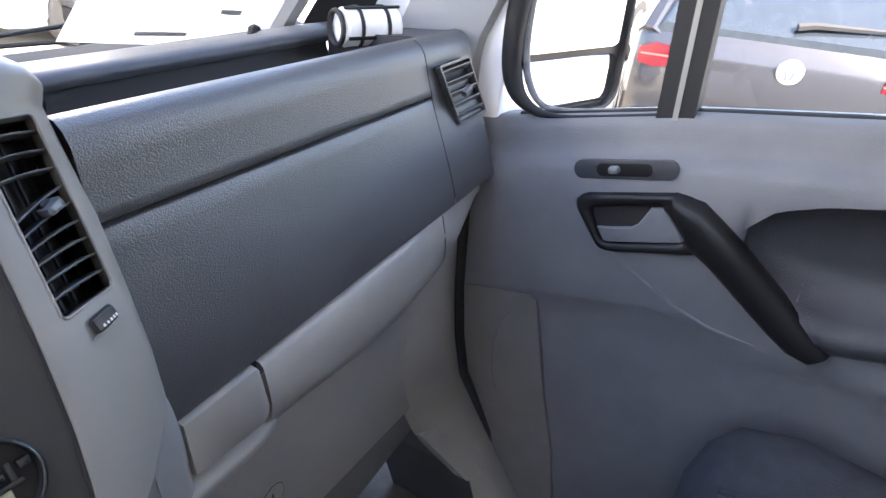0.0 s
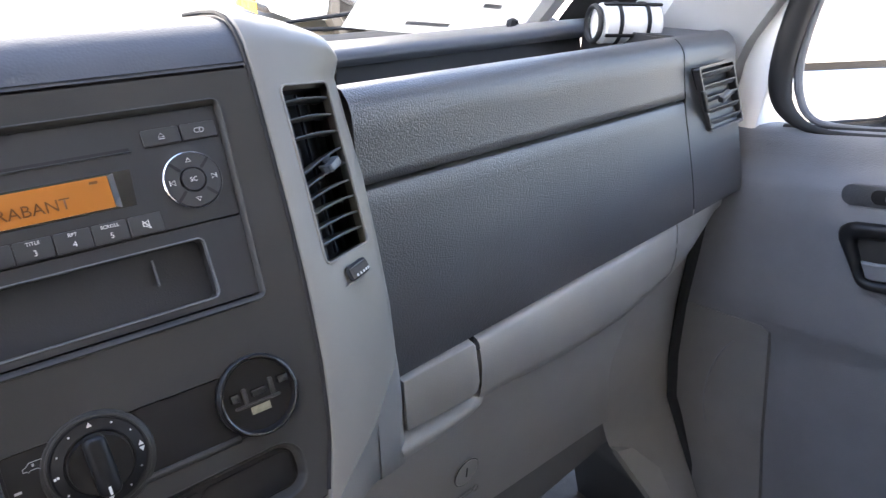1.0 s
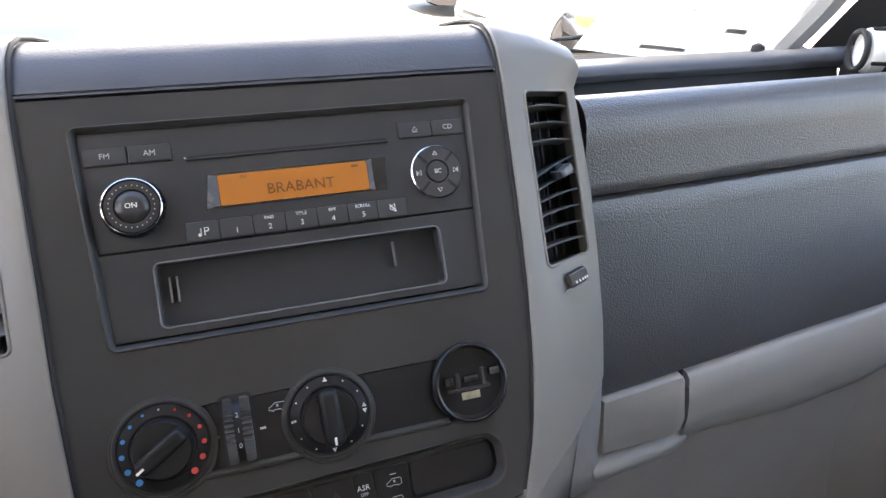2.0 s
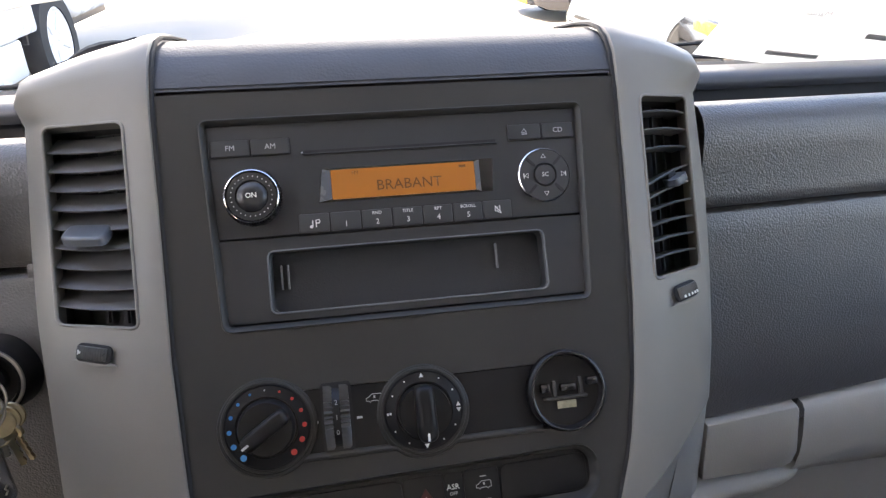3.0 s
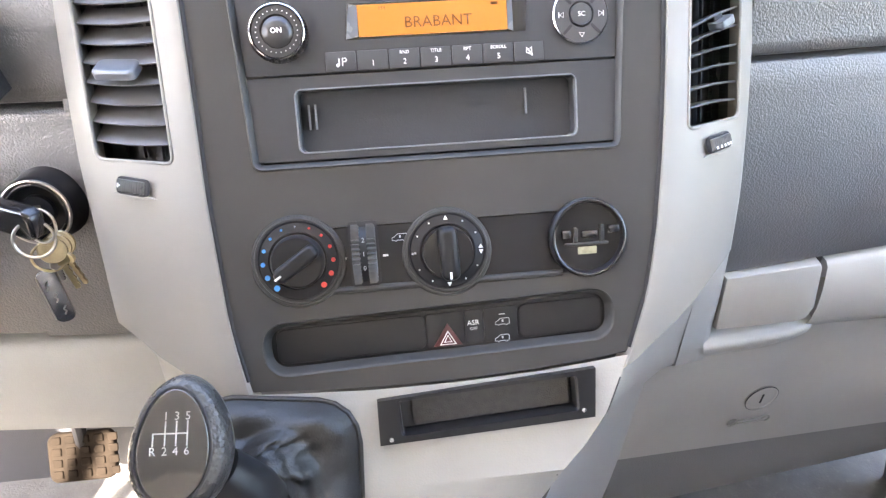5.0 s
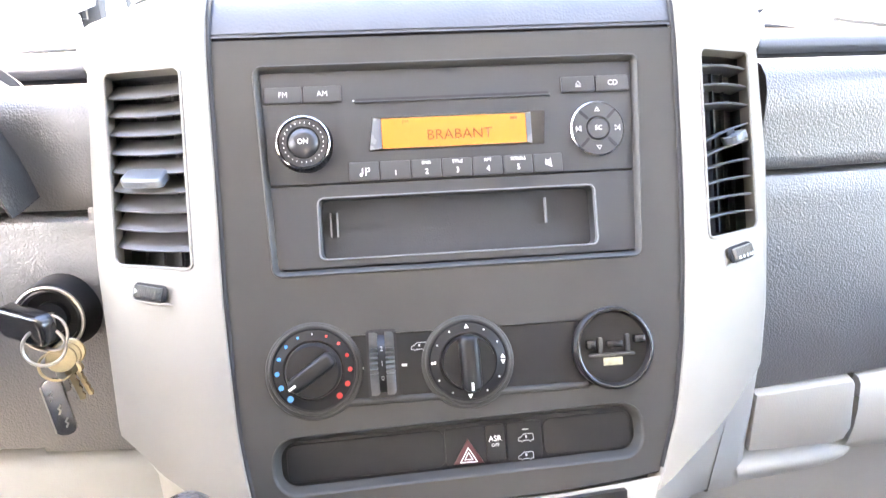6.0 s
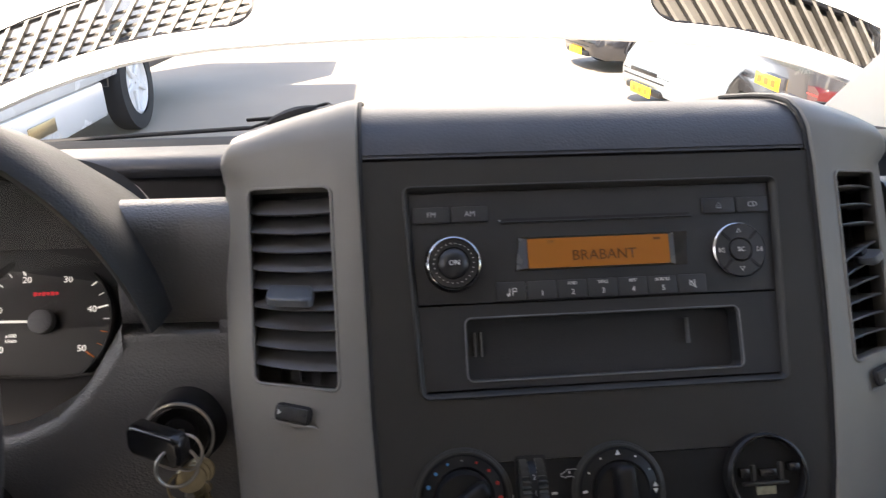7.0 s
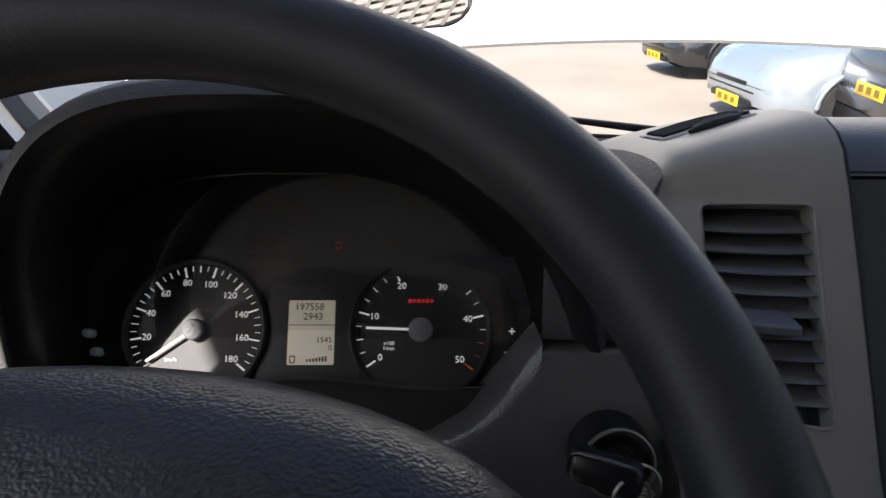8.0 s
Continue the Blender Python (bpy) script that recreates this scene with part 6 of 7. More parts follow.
# window frame and rubber
seal = [(0.868, -0.19, 1.108), (0.868, -0.10, 1.084), (0.868, -0.02, 1.064), (0.868, 0.020, 1.062), (0.868, 0.045, 1.085), (0.868, 0.055, 1.13), (0.868, 0.052, 1.22), (0.866, 0.02, 1.35), (0.862, -0.10, 1.60), (0.86, -0.22, 1.84), (0.86, -0.75, 1.86), (0.866, -0.75, 1.20)]
def eased(points, times=2):
    """Rounds the corners of an open line of points."""
    for _ in range(times):
        out = [points[0]]
        for a, b in zip(points, points[1:]):
            out += [tuple(p * 0.75 + q * 0.25 for p, q in zip(a, b)), tuple(p * 0.25 + q * 0.75 for p, q in zip(a, b))]
        points = out + [points[-1]]
    return points


WIDE = [0.003, 0.003, 0.004, 0.009, 0.014, 0.016, 0.016, 0.015, 0.014, 0.014, 0.014, 0.006]
soft_seal = eased([(x, y, z - (0.010 if y < 0.02 and z < 1.2 else 0), r) for (x, y, z), r in zip(seal, WIDE)])
part("window_rubber", tube([p[:3] for p in soft_seal], [p[3] for p in soft_seal], 12), BLACK, door, "black rubber window seal")
inner = eased([(0.878, y - 0.016, z + (0.002 if y < 0.03 and z < 1.1 else 0.012), r) for (x, y, z), r in zip(seal[1:9], [0.002, 0.003, 0.005, 0.006, 0.006, 0.006, 0.006, 0.006])])
part("frame_trim", tube([p[:3] for p in inner], [p[3] for p in inner], 10), DOORGREY, door, "grey inner window trim")
part("window_ledge", tube([(0.878, y, float(np.interp(y, SY[::-1], SZ[::-1])) + 0.005) for y in np.linspace(0.03, -0.74, 12)], 0.005, 8), BLACK, door, "black rubber strip along the glass")
div = part("division_bar", loft([[(x, y + sh, z) for x, y in ((0.862, -0.168), (0.862, -0.216), (0.892, -0.216), (0.892, -0.168))] for z, sh in ((1.08, 0.0), (1.245, 0.006), (1.85, 0.03))]), BLACK, door, "black upright bar between the two panes", sharp=30)
part("bar_strip", loft([[(0.8605, y + sh, z) for y in (-0.189, -0.196)] for z, sh in ((1.09, 0.0), (1.245, 0.006), (1.85, 0.03))], False, False), GREY, div)
for y0, y1 in ((0.05, -0.18), (-0.20, -0.76)):
    pn = part("pane", loft([[(0.885, y0, 1.03), (0.885, y1, 1.03)], [(0.880, y0 - 0.25 * (y0 > 0), 1.84), (0.880, y1, 1.84)]], False, False), GLASS, door, "clear door window")
    pn.visible_shadow = False
# driver's door, swung open on its front hinges
DOPEN = Matrix.Translation((-0.93, 0.12, 0)) @ pose(0, 0, 0, 0, 0, -20) @ Matrix.Translation((0.93, -0.12, 0))
dd = thing("door_2", (-0.93, 0.12, 0.35), "grey plastic inner door on the driver's side, standing ajar", "door", kind="structure")
part("inner_panel", loft([[(-x, y, z) for x, y, z in door_ring(y)] for y in np.linspace(0.10, -0.78, 12)], False, False), DOORGREY, dd, "", DOPEN, sharp=60)
part("outer_skin", rbox(-0.95, -0.92, -0.80, 0.12, 0.05, 1.03, 0.004), VANWHITE, dd, "", DOPEN)
part("window_rubber", tube([(-x, y, z) for x, y, z in seal], 0.016, 10), BLACK, dd, "", DOPEN)
dp = part("pane", loft([[(-0.885, 0.05, 1.03), (-0.885, -0.76, 1.03)], [(-0.880, -0.20, 1.84), (-0.880, -0.76, 1.84)]], False, False), GLASS, dd, "", DOPEN)
dp.visible_shadow = False

# ---- exterior mirror ----
MM = Matrix.Translation((1.066, 0.050, 1.215)) @ pose(0, 0, 0, 90, 0, -18)
mir = thing("wing_mirror", MM, "large black wing mirror with a small wide-angle glass below", "mirror")
part("housing", moved(loft([[(x * f, y * f, z) for x, y in rrect(0.315, 0.44, 0.04, 5)] for z, f in ((-0.11, 0.70), (-0.08, 0.92), (-0.03, 1.0), (0.006, 1.0), (0.010, 0.985), (0.008, 0.96), (-0.004, 0.955))]), I4), SATIN, mir, "black mirror housing", MM, 50)
part("main_glass", slab(rrect(0.290, 0.310, 0.02, 4, 0.0, 0.050), -0.006, 0.0), MIRROR, mir, "flat main mirror glass", MM)
part("lower_glass", loft([[(x * f, -0.160 + y * f, z) for x, y in rrect(0.290, 0.085, 0.02, 4)] for z, f in ((-0.006, 1.0), (0.000, 0.99), (0.002, 0.8), (0.003, 0.5), (0.0034, 0.1))]), MIRROR, mir, "curved wide-angle mirror glass", MM, 80)
part("bracket", tube([(0.92, 0.13, 1.12), (0.98, 0.10, 1.14), (1.05, 0.10, 1.16)], 0.022, 12), SATIN, mir, "black mirror bracket")

# ---- passenger seat ----
seat = thing("passenger_seat", (0.58, -0.6, 0.30), "dark fabric passenger seat with a ribbed side bolster", "seat")
cush = []
for y, top, k in ((-0.345, 0.66, 0.8), (-0.360, 0.70, 0.93), (-0.39, 0.735, 0.98), (-0.46, 0.752, 1.0), (-0.60, 0.74, 1.0), (-0.85, 0.71, 1.0)):
    cush.append([(0.565 + dx * k, y, z) for dx, z in ((-0.235, 0.52), (-0.245, 0.60), (-0.235, top - 0.02), (-0.205, top + 0.012), (-0.16, top + 0.016), (-0.12, top - 0.006), (0.0, top - 0.012), (0.12, top - 0.006), (0.16, top + 0.018), (0.205, top + 0.016), (0.238, top - 0.02), (0.245, 0.60), (0.235, 0.52))])
part("cushion", loft(cush), FABRIC, seat, "dark seat cushion", sharp=80)
for k in range(17):
    part("fabric_rib", tube([(0.47 + 0.012 * k, y, t + 0.001) for y, t in ((-0.39, 0.7262), (-0.46, 0.7415), (-0.60, 0.7295), (-0.80, 0.705))], 0.0065, 8), FABRIC, seat)
part("backrest", loft([[(0.565 + dx, y, z) for dx, y in ((-0.24, yb), (-0.22, yf + 0.04), (-0.15, yf + 0.05), (0, yf), (0.15, yf + 0.05), (0.22, yf + 0.04), (0.24, yb))] for z, yf, yb in ((0.66, -0.86, -1.0), (1.0, -0.93, -1.08), (1.35, -1.0, -1.13), (1.42, -1.05, -1.12))]), FABRIC, seat, "", sharp=80)
part("base", rbox(0.36, 0.77, -0.95, -0.36, 0.30, 0.53, 0.02), DOORDARK, seat, "dark plastic seat base")

# unseen copy on the driver's side, added to keep light off the dashboard
blocker_seat = copy_thing(seat, Matrix.Translation((-0.56, -0.66, 0.30)))
tagged(blocker_seat, "unseen dark driver's seat, added to block light from behind the steering wheel")

# ---- footwell ----
COL = [((0.545, 0.045, 0.90), (0.817, 0.085, 0.90)), ((0.553, 0.038, 0.761), (0.817, 0.080, 0.753)), ((0.610, 0.040, 0.655), (0.817, 0.070, 0.66)), ((0.666, 0.044, 0.557), (0.819, 0.054, 0.583)), ((0.700, 0.010, 0.500), (0.828, -0.005, 0.48)), ((0.735, -0.030, 0.446), (0.845, -0.080, 0.354)), ((0.760, -0.06, 0.30), (0.850, -0.12, 0.30))]
arch = loft([[Vector(a).lerp(Vector(b), f) + Vector((0, -0.022 * math.sin(math.pi * f), 0)) for f in np.linspace(0, 1, 9)] for a, b in COL], False, False)
single("wheel_arch", arch, GREY, "grey moulded trim in the passenger footwell corner", "trim", kind="structure", sharp=70)
single("corner_seal", tube([Vector(b) + Vector((0.002, -0.006, 0)) for a, b in COL], 0.010, 8), BLACK, "black rubber seal between footwell trim and door", "trim", kind="structure")
# the grey trim's inner side, its shade put in as a darker plastic
single("arch_return", loft([[Vector(a), Vector(a) + Vector((-0.005, 0.20, 0))] for a, b in COL], False, False), DOORDARK, "inner side of the footwell trim, coloured dark for shade", "trim", kind="structure", sharp=70)
quad = [Vector(p) for p in ((0.668, 0.036, 0.557), (0.740, 0.026, 0.540), (0.748, -0.048, 0.452), (0.706, -0.036, 0.470))]
single("footrest", loft([[p + Vector((0, d, 0)) for p in quad] for d in (0.02, -0.003, -0.006)]), GREY, "small pale panel low in the footwell corner", "trim", kind="structure")
ped = thing("brake_pedal", (-0.522, 0.25, 0.40), "worn black rubber brake pedal on its arm", "pedal")
PM = pose(-0.522, 0.245, 0.430, 52, 0, 0) @ Matrix.Diagonal((1.15, 1.15, 1, 1))
part("pad", slab(rrect(0.085, 0.065, 0.012, 4), -0.006, 0.006, 0.004), PEDAL, ped, "ribbed rubber pad", PM)
part("tread", merge(*[rbox(-0.036 + 0.018 * (k % 5), -0.024 + 0.018 * (k % 5), -0.026 + 0.015 * (k // 5), -0.016 + 0.015 * (k // 5), 0.005, 0.0085, 0.001, 1) for k in range(20)]), PEDAL, ped, "worn rubber tread", PM)
part("arm", tube([(-0.522, 0.255, 0.435), (-0.520, 0.29, 0.54), (-0.515, 0.31, 0.75), (-0.510, 0.33, 0.90)], 0.010, 8), SATIN, ped)

# ---- loose things on the dashboard ----
can = thing("can_holder", (0.715, 0.19, 1.140), "white can strapped in a black wire holder on the dashboard", "can holder")
CM = Matrix.Translation((0.708, 0.190, 1.164)) @ pose(0, 0, 0, 0, 90, -24)
part("can", moved(lathe([(0.022, -0.040), (0.025, -0.037), (0.0255, 0.036), (0.022, 0.040)], 36), I4), WHITEINK, can, "white can", CM)
for z in (-0.020, 0.018):
    part("strap", lathe([(0.0262, z - 0.0025), (0.0275, z - 0.0025), (0.0275, z + 0.0025), (0.0262, z + 0.0025)], 36, False), BLACK, can, "black strap", CM)
for a in (20, 110, 200, 290):
    part("wire", rbox(0.026, 0.0285, -0.0018, 0.0018, -0.040, 0.040), BLACK, can, "", CM @ pose(0, 0, 0, 0, 0, a))
part("ring", tube([(0.021 * math.cos(t), 0.021 * math.sin(t), -0.046) for t in (2 * math.pi * k / 32 for k in range(32))], 0.0035, 8, close=True), BLACK, can, "black ring at the end", CM)
part("foot", rbox(0.672, 0.745, 0.165, 0.215, 1.125, 1.142, 0.003), BLACK, can, "black foot on the dashboard")

mount = thing("suction_mount", (0.63, 0.30, 1.13), "black suction-cup phone mount stuck on the windscreen", "phone mount")
SM = Matrix.Translation((0.600, 0.292, 1.144)) @ pose(0, 0, 0, 78, 0, 30)
part("disc", moved(lathe([(0.0145, 0), (0.0150, 0.003), (0.0140, 0.006), (0.0005, 0.006)], 28), I4), BLACK, mount, "round black pad", SM)
part("stem", tube([(0.602, 0.298, 1.143), (0.622, 0.315, 1.143), (0.642, 0.328, 1.144)], 0.0042, 10), BLACK, mount)
part("knuckle", moved(lathe([(0.002, -0.010), (0.008, -0.007), (0.009, 0.0), (0.008, 0.007), (0.002, 0.010)], 20), Matrix.Translation((0.630, 0.32, 1.144))), SATIN, mount)
part("base", tube([(0.642, 0.328, 1.144), (0.655, 0.345, 1.140), (0.660, 0.352, 1.120)], 0.006, 10), SATIN, mount)

# sheet of paper against the windscreen, its print showing through from the far side
P0, PX, PY = Vector((0.428, 0.436, 1.136)), Vector((0.294, -0.012, -0.036)), Vector((0.050, -0.105, 0.165))
sheet = thing("paper_sheet", P0, "white printed sheet leaning against the windscreen, seen from behind", "paper")
pz = PX.cross(PY).normalized()
rings = []
for i in range(9):
    s = i / 8
    rings.append([P0 + PX * s + PY * t + pz * (0.004 * math.sin(3.1 * s + 1.5 * t)) for t in np.linspace(0, 1, 7)])
part("sheet", loft(rings, False, False), PAPER, sheet)
xa, ya = PX.normalized(), (PY - PX.normalized() * PY.dot(PX.normalized())).normalized()
PMX = Matrix(((-xa.x, ya.x, -pz.x, 0), (-xa.y, ya.y, -pz.y, 0), (-xa.z, ya.z, -pz.z, 0), (0, 0, 0, 1)))
side = 1.0 if pz.y < 0 else -1.0
FAINT = material("show_through_print", (0.45, 0.45, 0.44), 0.9, vary=0.1)


def on_sheet(bm, s, t, name="print"):
    bm.transform(Matrix.Translation(P0 + PX * s + PY * t + pz * side * 0.0062) @ PMX)
    part(name, bm, FAINT, sheet)


on_sheet(letters("Manual (6)", 0.013), 0.33, 0.42)
on_sheet(bar(0, 0, 0.075, 0.007, 0), 0.42, 0.10)
on_sheet(bar(0, 0, 0.035, 0.008, 0), 0.72, 0.30)
on_sheet(bar(0, 0, 0.050, 0.009, 0), 0.40, 0.66)
on_sheet(bar(0, 0, 0.090, 0.009, 0), 0.55, 0.86)

# ---- outdoors ----
grd = bmesh.new()
bmesh.ops.create_grid(grd, x_segments=2, y_segments=2, size=400)
PAVING = material("sunlit_concrete_yard", (0.31, 0.272, 0.222), 0.9, vary=0.10, vary_size=1.5, grain=0.4, grain_size=0.02, dust=0.1)
single("ground", grd, PAVING, "pale sunlit concrete yard", "ground", kind="structure", m=pose(0, 0, GROUND))

# the van's white bonnet, raised ahead of the windscreen, with two slatted intakes
BACKING = material("grey_grille_backing", (0.075, 0.070, 0.062), 0.6, vary=0.1)
GRILLE = material("grey_grille_plastic", (0.13, 0.118, 0.10), 0.45, vary=0.1)
bon = thing("bonnet", (0, 0.62, 1.1), "white van bonnet standing raised, with two dark slatted air intakes", "bonnet")


def bon_at(x, h):
    """A place on the raised bonnet: x across, h up from its rear edge."""
    return Vector((x, 0.605 + 0.05 * (1 - (x / 0.75) ** 2) + 0.35 * h, 1.219 - 0.10 * x * x - 0.5 * max(0.0, abs(x) - 0.35) ** 2 + h))


XS = sorted({*np.linspace(-0.78, 0.78, 27).round(4).tolist(), -0.66, -0.29, 0.29, 0.66})
HS = [0.0, 0.012, 0.026, 0.096, 0.13, 0.2, 0.35, 0.55, 0.8]
bmn = bmesh.new()
for off in (0.0, 0.018):
    vv = [[bmn.verts.new(bon_at(x, h) + Vector((0, off, 0))) for x in XS] for h in HS]
    for i in range(len(HS) - 1):
        for k in range(len(XS) - 1):
            mid = abs(XS[k] + XS[k + 1]) / 2
            if i == 2 and 0.29 < mid < 0.66:
                continue
            bmn.faces.new((vv[i][k], vv[i][k + 1], vv[i + 1][k + 1], vv[i + 1][k]))
for s in (-1, 1):
    fan = [bon_at(s * 0.2895, 0.0255)] + [bon_at(s * (0.2895 + 0.045 * (1 - math.sin(a))), 0.0255 + 0.035 * (1 - math.cos(a))) for a in (math.pi / 2 * k / 6 for k in range(7))]
    fan = [bmn.verts.new(p - Vector((0, 0.001, 0))) for p in fan]
    for a, b in zip(fan[1:], fan[2:]):
        bmn.faces.new((fan[0], a, b))
part("sheet_metal", bmn, VANWHITE, bon, "glossy white bonnet panel")
part("rear_edge", loft([[bon_at(x, h) + Vector((0, g, 0)) for x in XS] for h, g in ((0.0, 0.0), (-0.004, 0.004), (-0.005, 0.009), (-0.004, 0.014), (0.0, 0.018))], False, False), VANWHITE, bon)
for s in (-1, 1):
    part("hinge", tube([(s * 0.70, 0.56, 1.03), (s * 0.70, 0.60, 1.10), bon_at(s * 0.70, 0.02) + Vector((0, 0.02, 0))], 0.010, 8), SATIN, bon, "black hinge arm")
    gr = part("intake_frame", tube([bon_at(s * x, h) + Vector((0, 0.006, 0)) for x, h in ((0.292, 0.050), (0.292, 0.085), (0.310, 0.096), (0.46, 0.096), (0.64, 0.096), (0.660, 0.084), (0.660, 0.040), (0.64, 0.026), (0.46, 0.026), (0.330, 0.026), (0.305, 0.034))], 0.0045, 8, close=True), SATIN, bon, "black intake frame")
    for k in range(15):
        x = 0.262 + 0.026 * k
        e0, e1 = max(x, 0.296), min(x + 0.046, 0.656)
        h0, h1 = 0.094 - (e0 - x) / 0.046 * 0.067, 0.094 - (e1 - x) / 0.046 * 0.067
        if h0 - h1 > 0.008:
            part("slat", loft([[bon_at(s * (e + d), h) + Vector((0, 0.002 + g, 0)) for d, g in ((-0.0030, 0), (0.0030, 0), (0.0030, 0.012), (-0.0030, 0.012))] for e, h in ((e0, h0), (e1, h1))]), GRILLE, gr)
    if s < 0:
        part("lattice", merge(*[tube([bon_at(s * 0.300, h) + Vector((0, 0.010, 0)), bon_at(s * 0.655, h) + Vector((0, 0.010, 0))], 0.0022, 6) for h in (0.034, 0.044, 0.054, 0.064, 0.074, 0.084)]), GRILLE, gr)
    else:
        part("mesh_backing", loft([[bon_at(s * x, h) + Vector((0, 0.017, 0)) for x in np.linspace(0.292, 0.658, 12)] for h in (0.024, 0.098)], False, False), BACKING, gr)

# ---- vehicles ----
TYRE = material("tyre_rubber", (0.02, 0.02, 0.02), 0.85, vary=0.2)
RIM = material("alloy_rim", (0.45, 0.45, 0.46), 0.35, metal=0.8, vary=0.1)
TAIL = material("red_lamp_glass", (0.07, 0.005, 0.008), 0.15, vary=0.1, coat=0.5)
LAMP = material("clear_lamp_glass", (0.30, 0.31, 0.32), 0.12, metal=0.4, vary=0.1, coat=0.5)
YELLOW = material("yellow_number_plate", (0.85, 0.52, 0.02), 0.4, vary=0.03)
CARGLASS = material("dark_car_glass", (0.02, 0.025, 0.03), 0.06, vary=0.1, coat=0.6)
PLATEINK = material("plate_bars", (0.22, 0.13, 0.015), 0.5)


def car_wheel(parent, m, x, y, r, metal=None, side=0):
    wm = m @ pose(x, y, r, 0, 90 if (side or x) > 0 else -90, 0)
    w = part("wheel", lathe([(r * 0.66, -0.10), (r * 0.97, -0.095), (r, -0.06), (r, 0.06), (r * 0.97, 0.095), (r * 0.66, 0.10)], 36, False), TYRE, parent, "black tyre", wm)
    part("rim", lathe([(r * 0.67, 0.085), (r * 0.62, 0.095), (r * 0.58, 0.05), (r * 0.22, 0.05), (r * 0.18, 0.075), (0.01, 0.075)], 30, False), metal or RIM, w, "alloy rim", wm)
    part("rim_spokes", merge(*[moved(rbox(r * 0.15, r * 0.62, -0.03, 0.03, 0.05, 0.085, 0.01, 1), pose(0, 0, 0, 0, 0, 72 * k)) for k in range(5)]), metal or RIM, w, "", wm)


def car(name, m, paint, label, group="parked cars", length=4.1, width=1.74, height=1.46, plate=True, badge=False, rear=0.0, lamp=(0.66, 0.0, 0.90), plates=(0.62, 0.40)):
    """A hatchback, its nose along local +y, its rear bumper at y = 0, wheels on z = 0."""
    c = thing(name, m, label, "car", group)
    hw = width / 2
    L = length
    st = [  # y, floor, belt, half width at belt, half width low
        (0.00, 0.42, 0.68, 0.72, 0.74), (0.03, 0.30, 0.80, 0.88, 0.90), (0.10, 0.24, 0.93, 0.94, 0.96), (0.30, 0.22, 0.97, 0.97, 0.99), (0.9, 0.20, 0.96, 0.99, 1.0), (1.8, 0.20, 0.93, 1.0, 1.0),
        (L - 1.30, 0.20, 0.91, 1.0, 1.0), (L - 1.0, 0.20, 0.90, 0.97, 1.0), (L - 0.5, 0.20, 0.82, 0.92, 0.97), (L - 0.18, 0.21, 0.72, 0.84, 0.90), (L - 0.05, 0.26, 0.60, 0.74, 0.80), (L, 0.36, 0.52, 0.64, 0.68)]
    rings = []
    st = [(y, a, b + rear * max(0.0, 1 - max(0.0, y - 0.3) / 1.5), c1, c2) for y, a, b, c1, c2 in st]
    for y, lo_, be, wb, wl in st:
        rings.append([(sx * hw * w, y, z) for sx, w, z in ((-1, wl * 0.93, lo_), (-1, wl, lo_ + 0.10), (-1, wl * 1.0, lo_ + (be - lo_) * 0.55), (-1, wb * 0.975, be - 0.05), (-1, wb * 0.90, be), (-0.45, wb, be + 0.018), (0.45, wb, be + 0.018), (1, wb * 0.90, be), (1, wb * 0.975, be - 0.05), (1, wl * 1.0, lo_ + (be - lo_) * 0.55), (1, wl, lo_ + 0.10), (1, wl * 0.93, lo_))])
    part("body", loft(rings), paint, c, "", m, 40)
    H = height
    gh = [(0.07, 0.93, 0.93, 0.80, 0.80), (0.30, 0.95, 1.26, 0.84, 0.70), (0.50, 0.95, H - 0.06, 0.86, 0.68), (0.62, 0.95, H - 0.03, 0.86, 0.68), (1.4, 0.94, H - 0.01, 0.86, 0.70), (2.1, 0.93, H - 0.05, 0.86, 0.70), (2.55, 0.92, 1.18, 0.85, 0.76), (2.95, 0.91, 0.92, 0.82, 0.82)]
    gh = [(y, min(zb + rear * max(0.0, 1 - y / 1.5), zt), zt + (rear if y < 0.1 else 0), a, b) for y, zb, zt, a, b in gh]
    part("windows", loft([[(-hw * a, y, zb), (-hw * (a * 0.35 + b * 0.65) * 1.02, y, zb + (zt - zb) * 0.7), (-hw * b * 0.96, y, zt), (hw * b * 0.96, y, zt), (hw * (a * 0.35 + b * 0.65) * 1.02, y, zb + (zt - zb) * 0.7), (hw * a, y, zb)] for y, zb, zt, a, b in gh]), CARGLASS, c, "dark glass", m, 30)
    part("roof", loft([[(-hw * b * 1.03, y, zt - 0.045), (-hw * b * 1.0, y, zt + 0.006), (-hw * b * 0.5, y, zt + 0.022), (hw * b * 0.5, y, zt + 0.022), (hw * b * 1.0, y, zt + 0.006), (hw * b * 1.03, y, zt - 0.045)] for y, zb, zt, a, b in ((0.40, 0.95, H - 0.065, 0.86, 0.70), *gh[2:6])]), paint, c, "", m, 40)
    for s in (-1, 1):
        part("pillar", tube([(s * hw * 0.86, 0.10, 0.95), (s * hw * 0.76, 0.34, 1.22), (s * hw * 0.70, 0.50, H - 0.04)], [0.07, 0.055, 0.04], 8), paint, c, "", m)
        part("pillar", tube([(s * hw * 0.84, 2.93, 0.92), (s * hw * 0.78, 2.55, 1.17), (s * hw * 0.71, 2.10, H - 0.05)], 0.035, 8), paint, c, "", m)
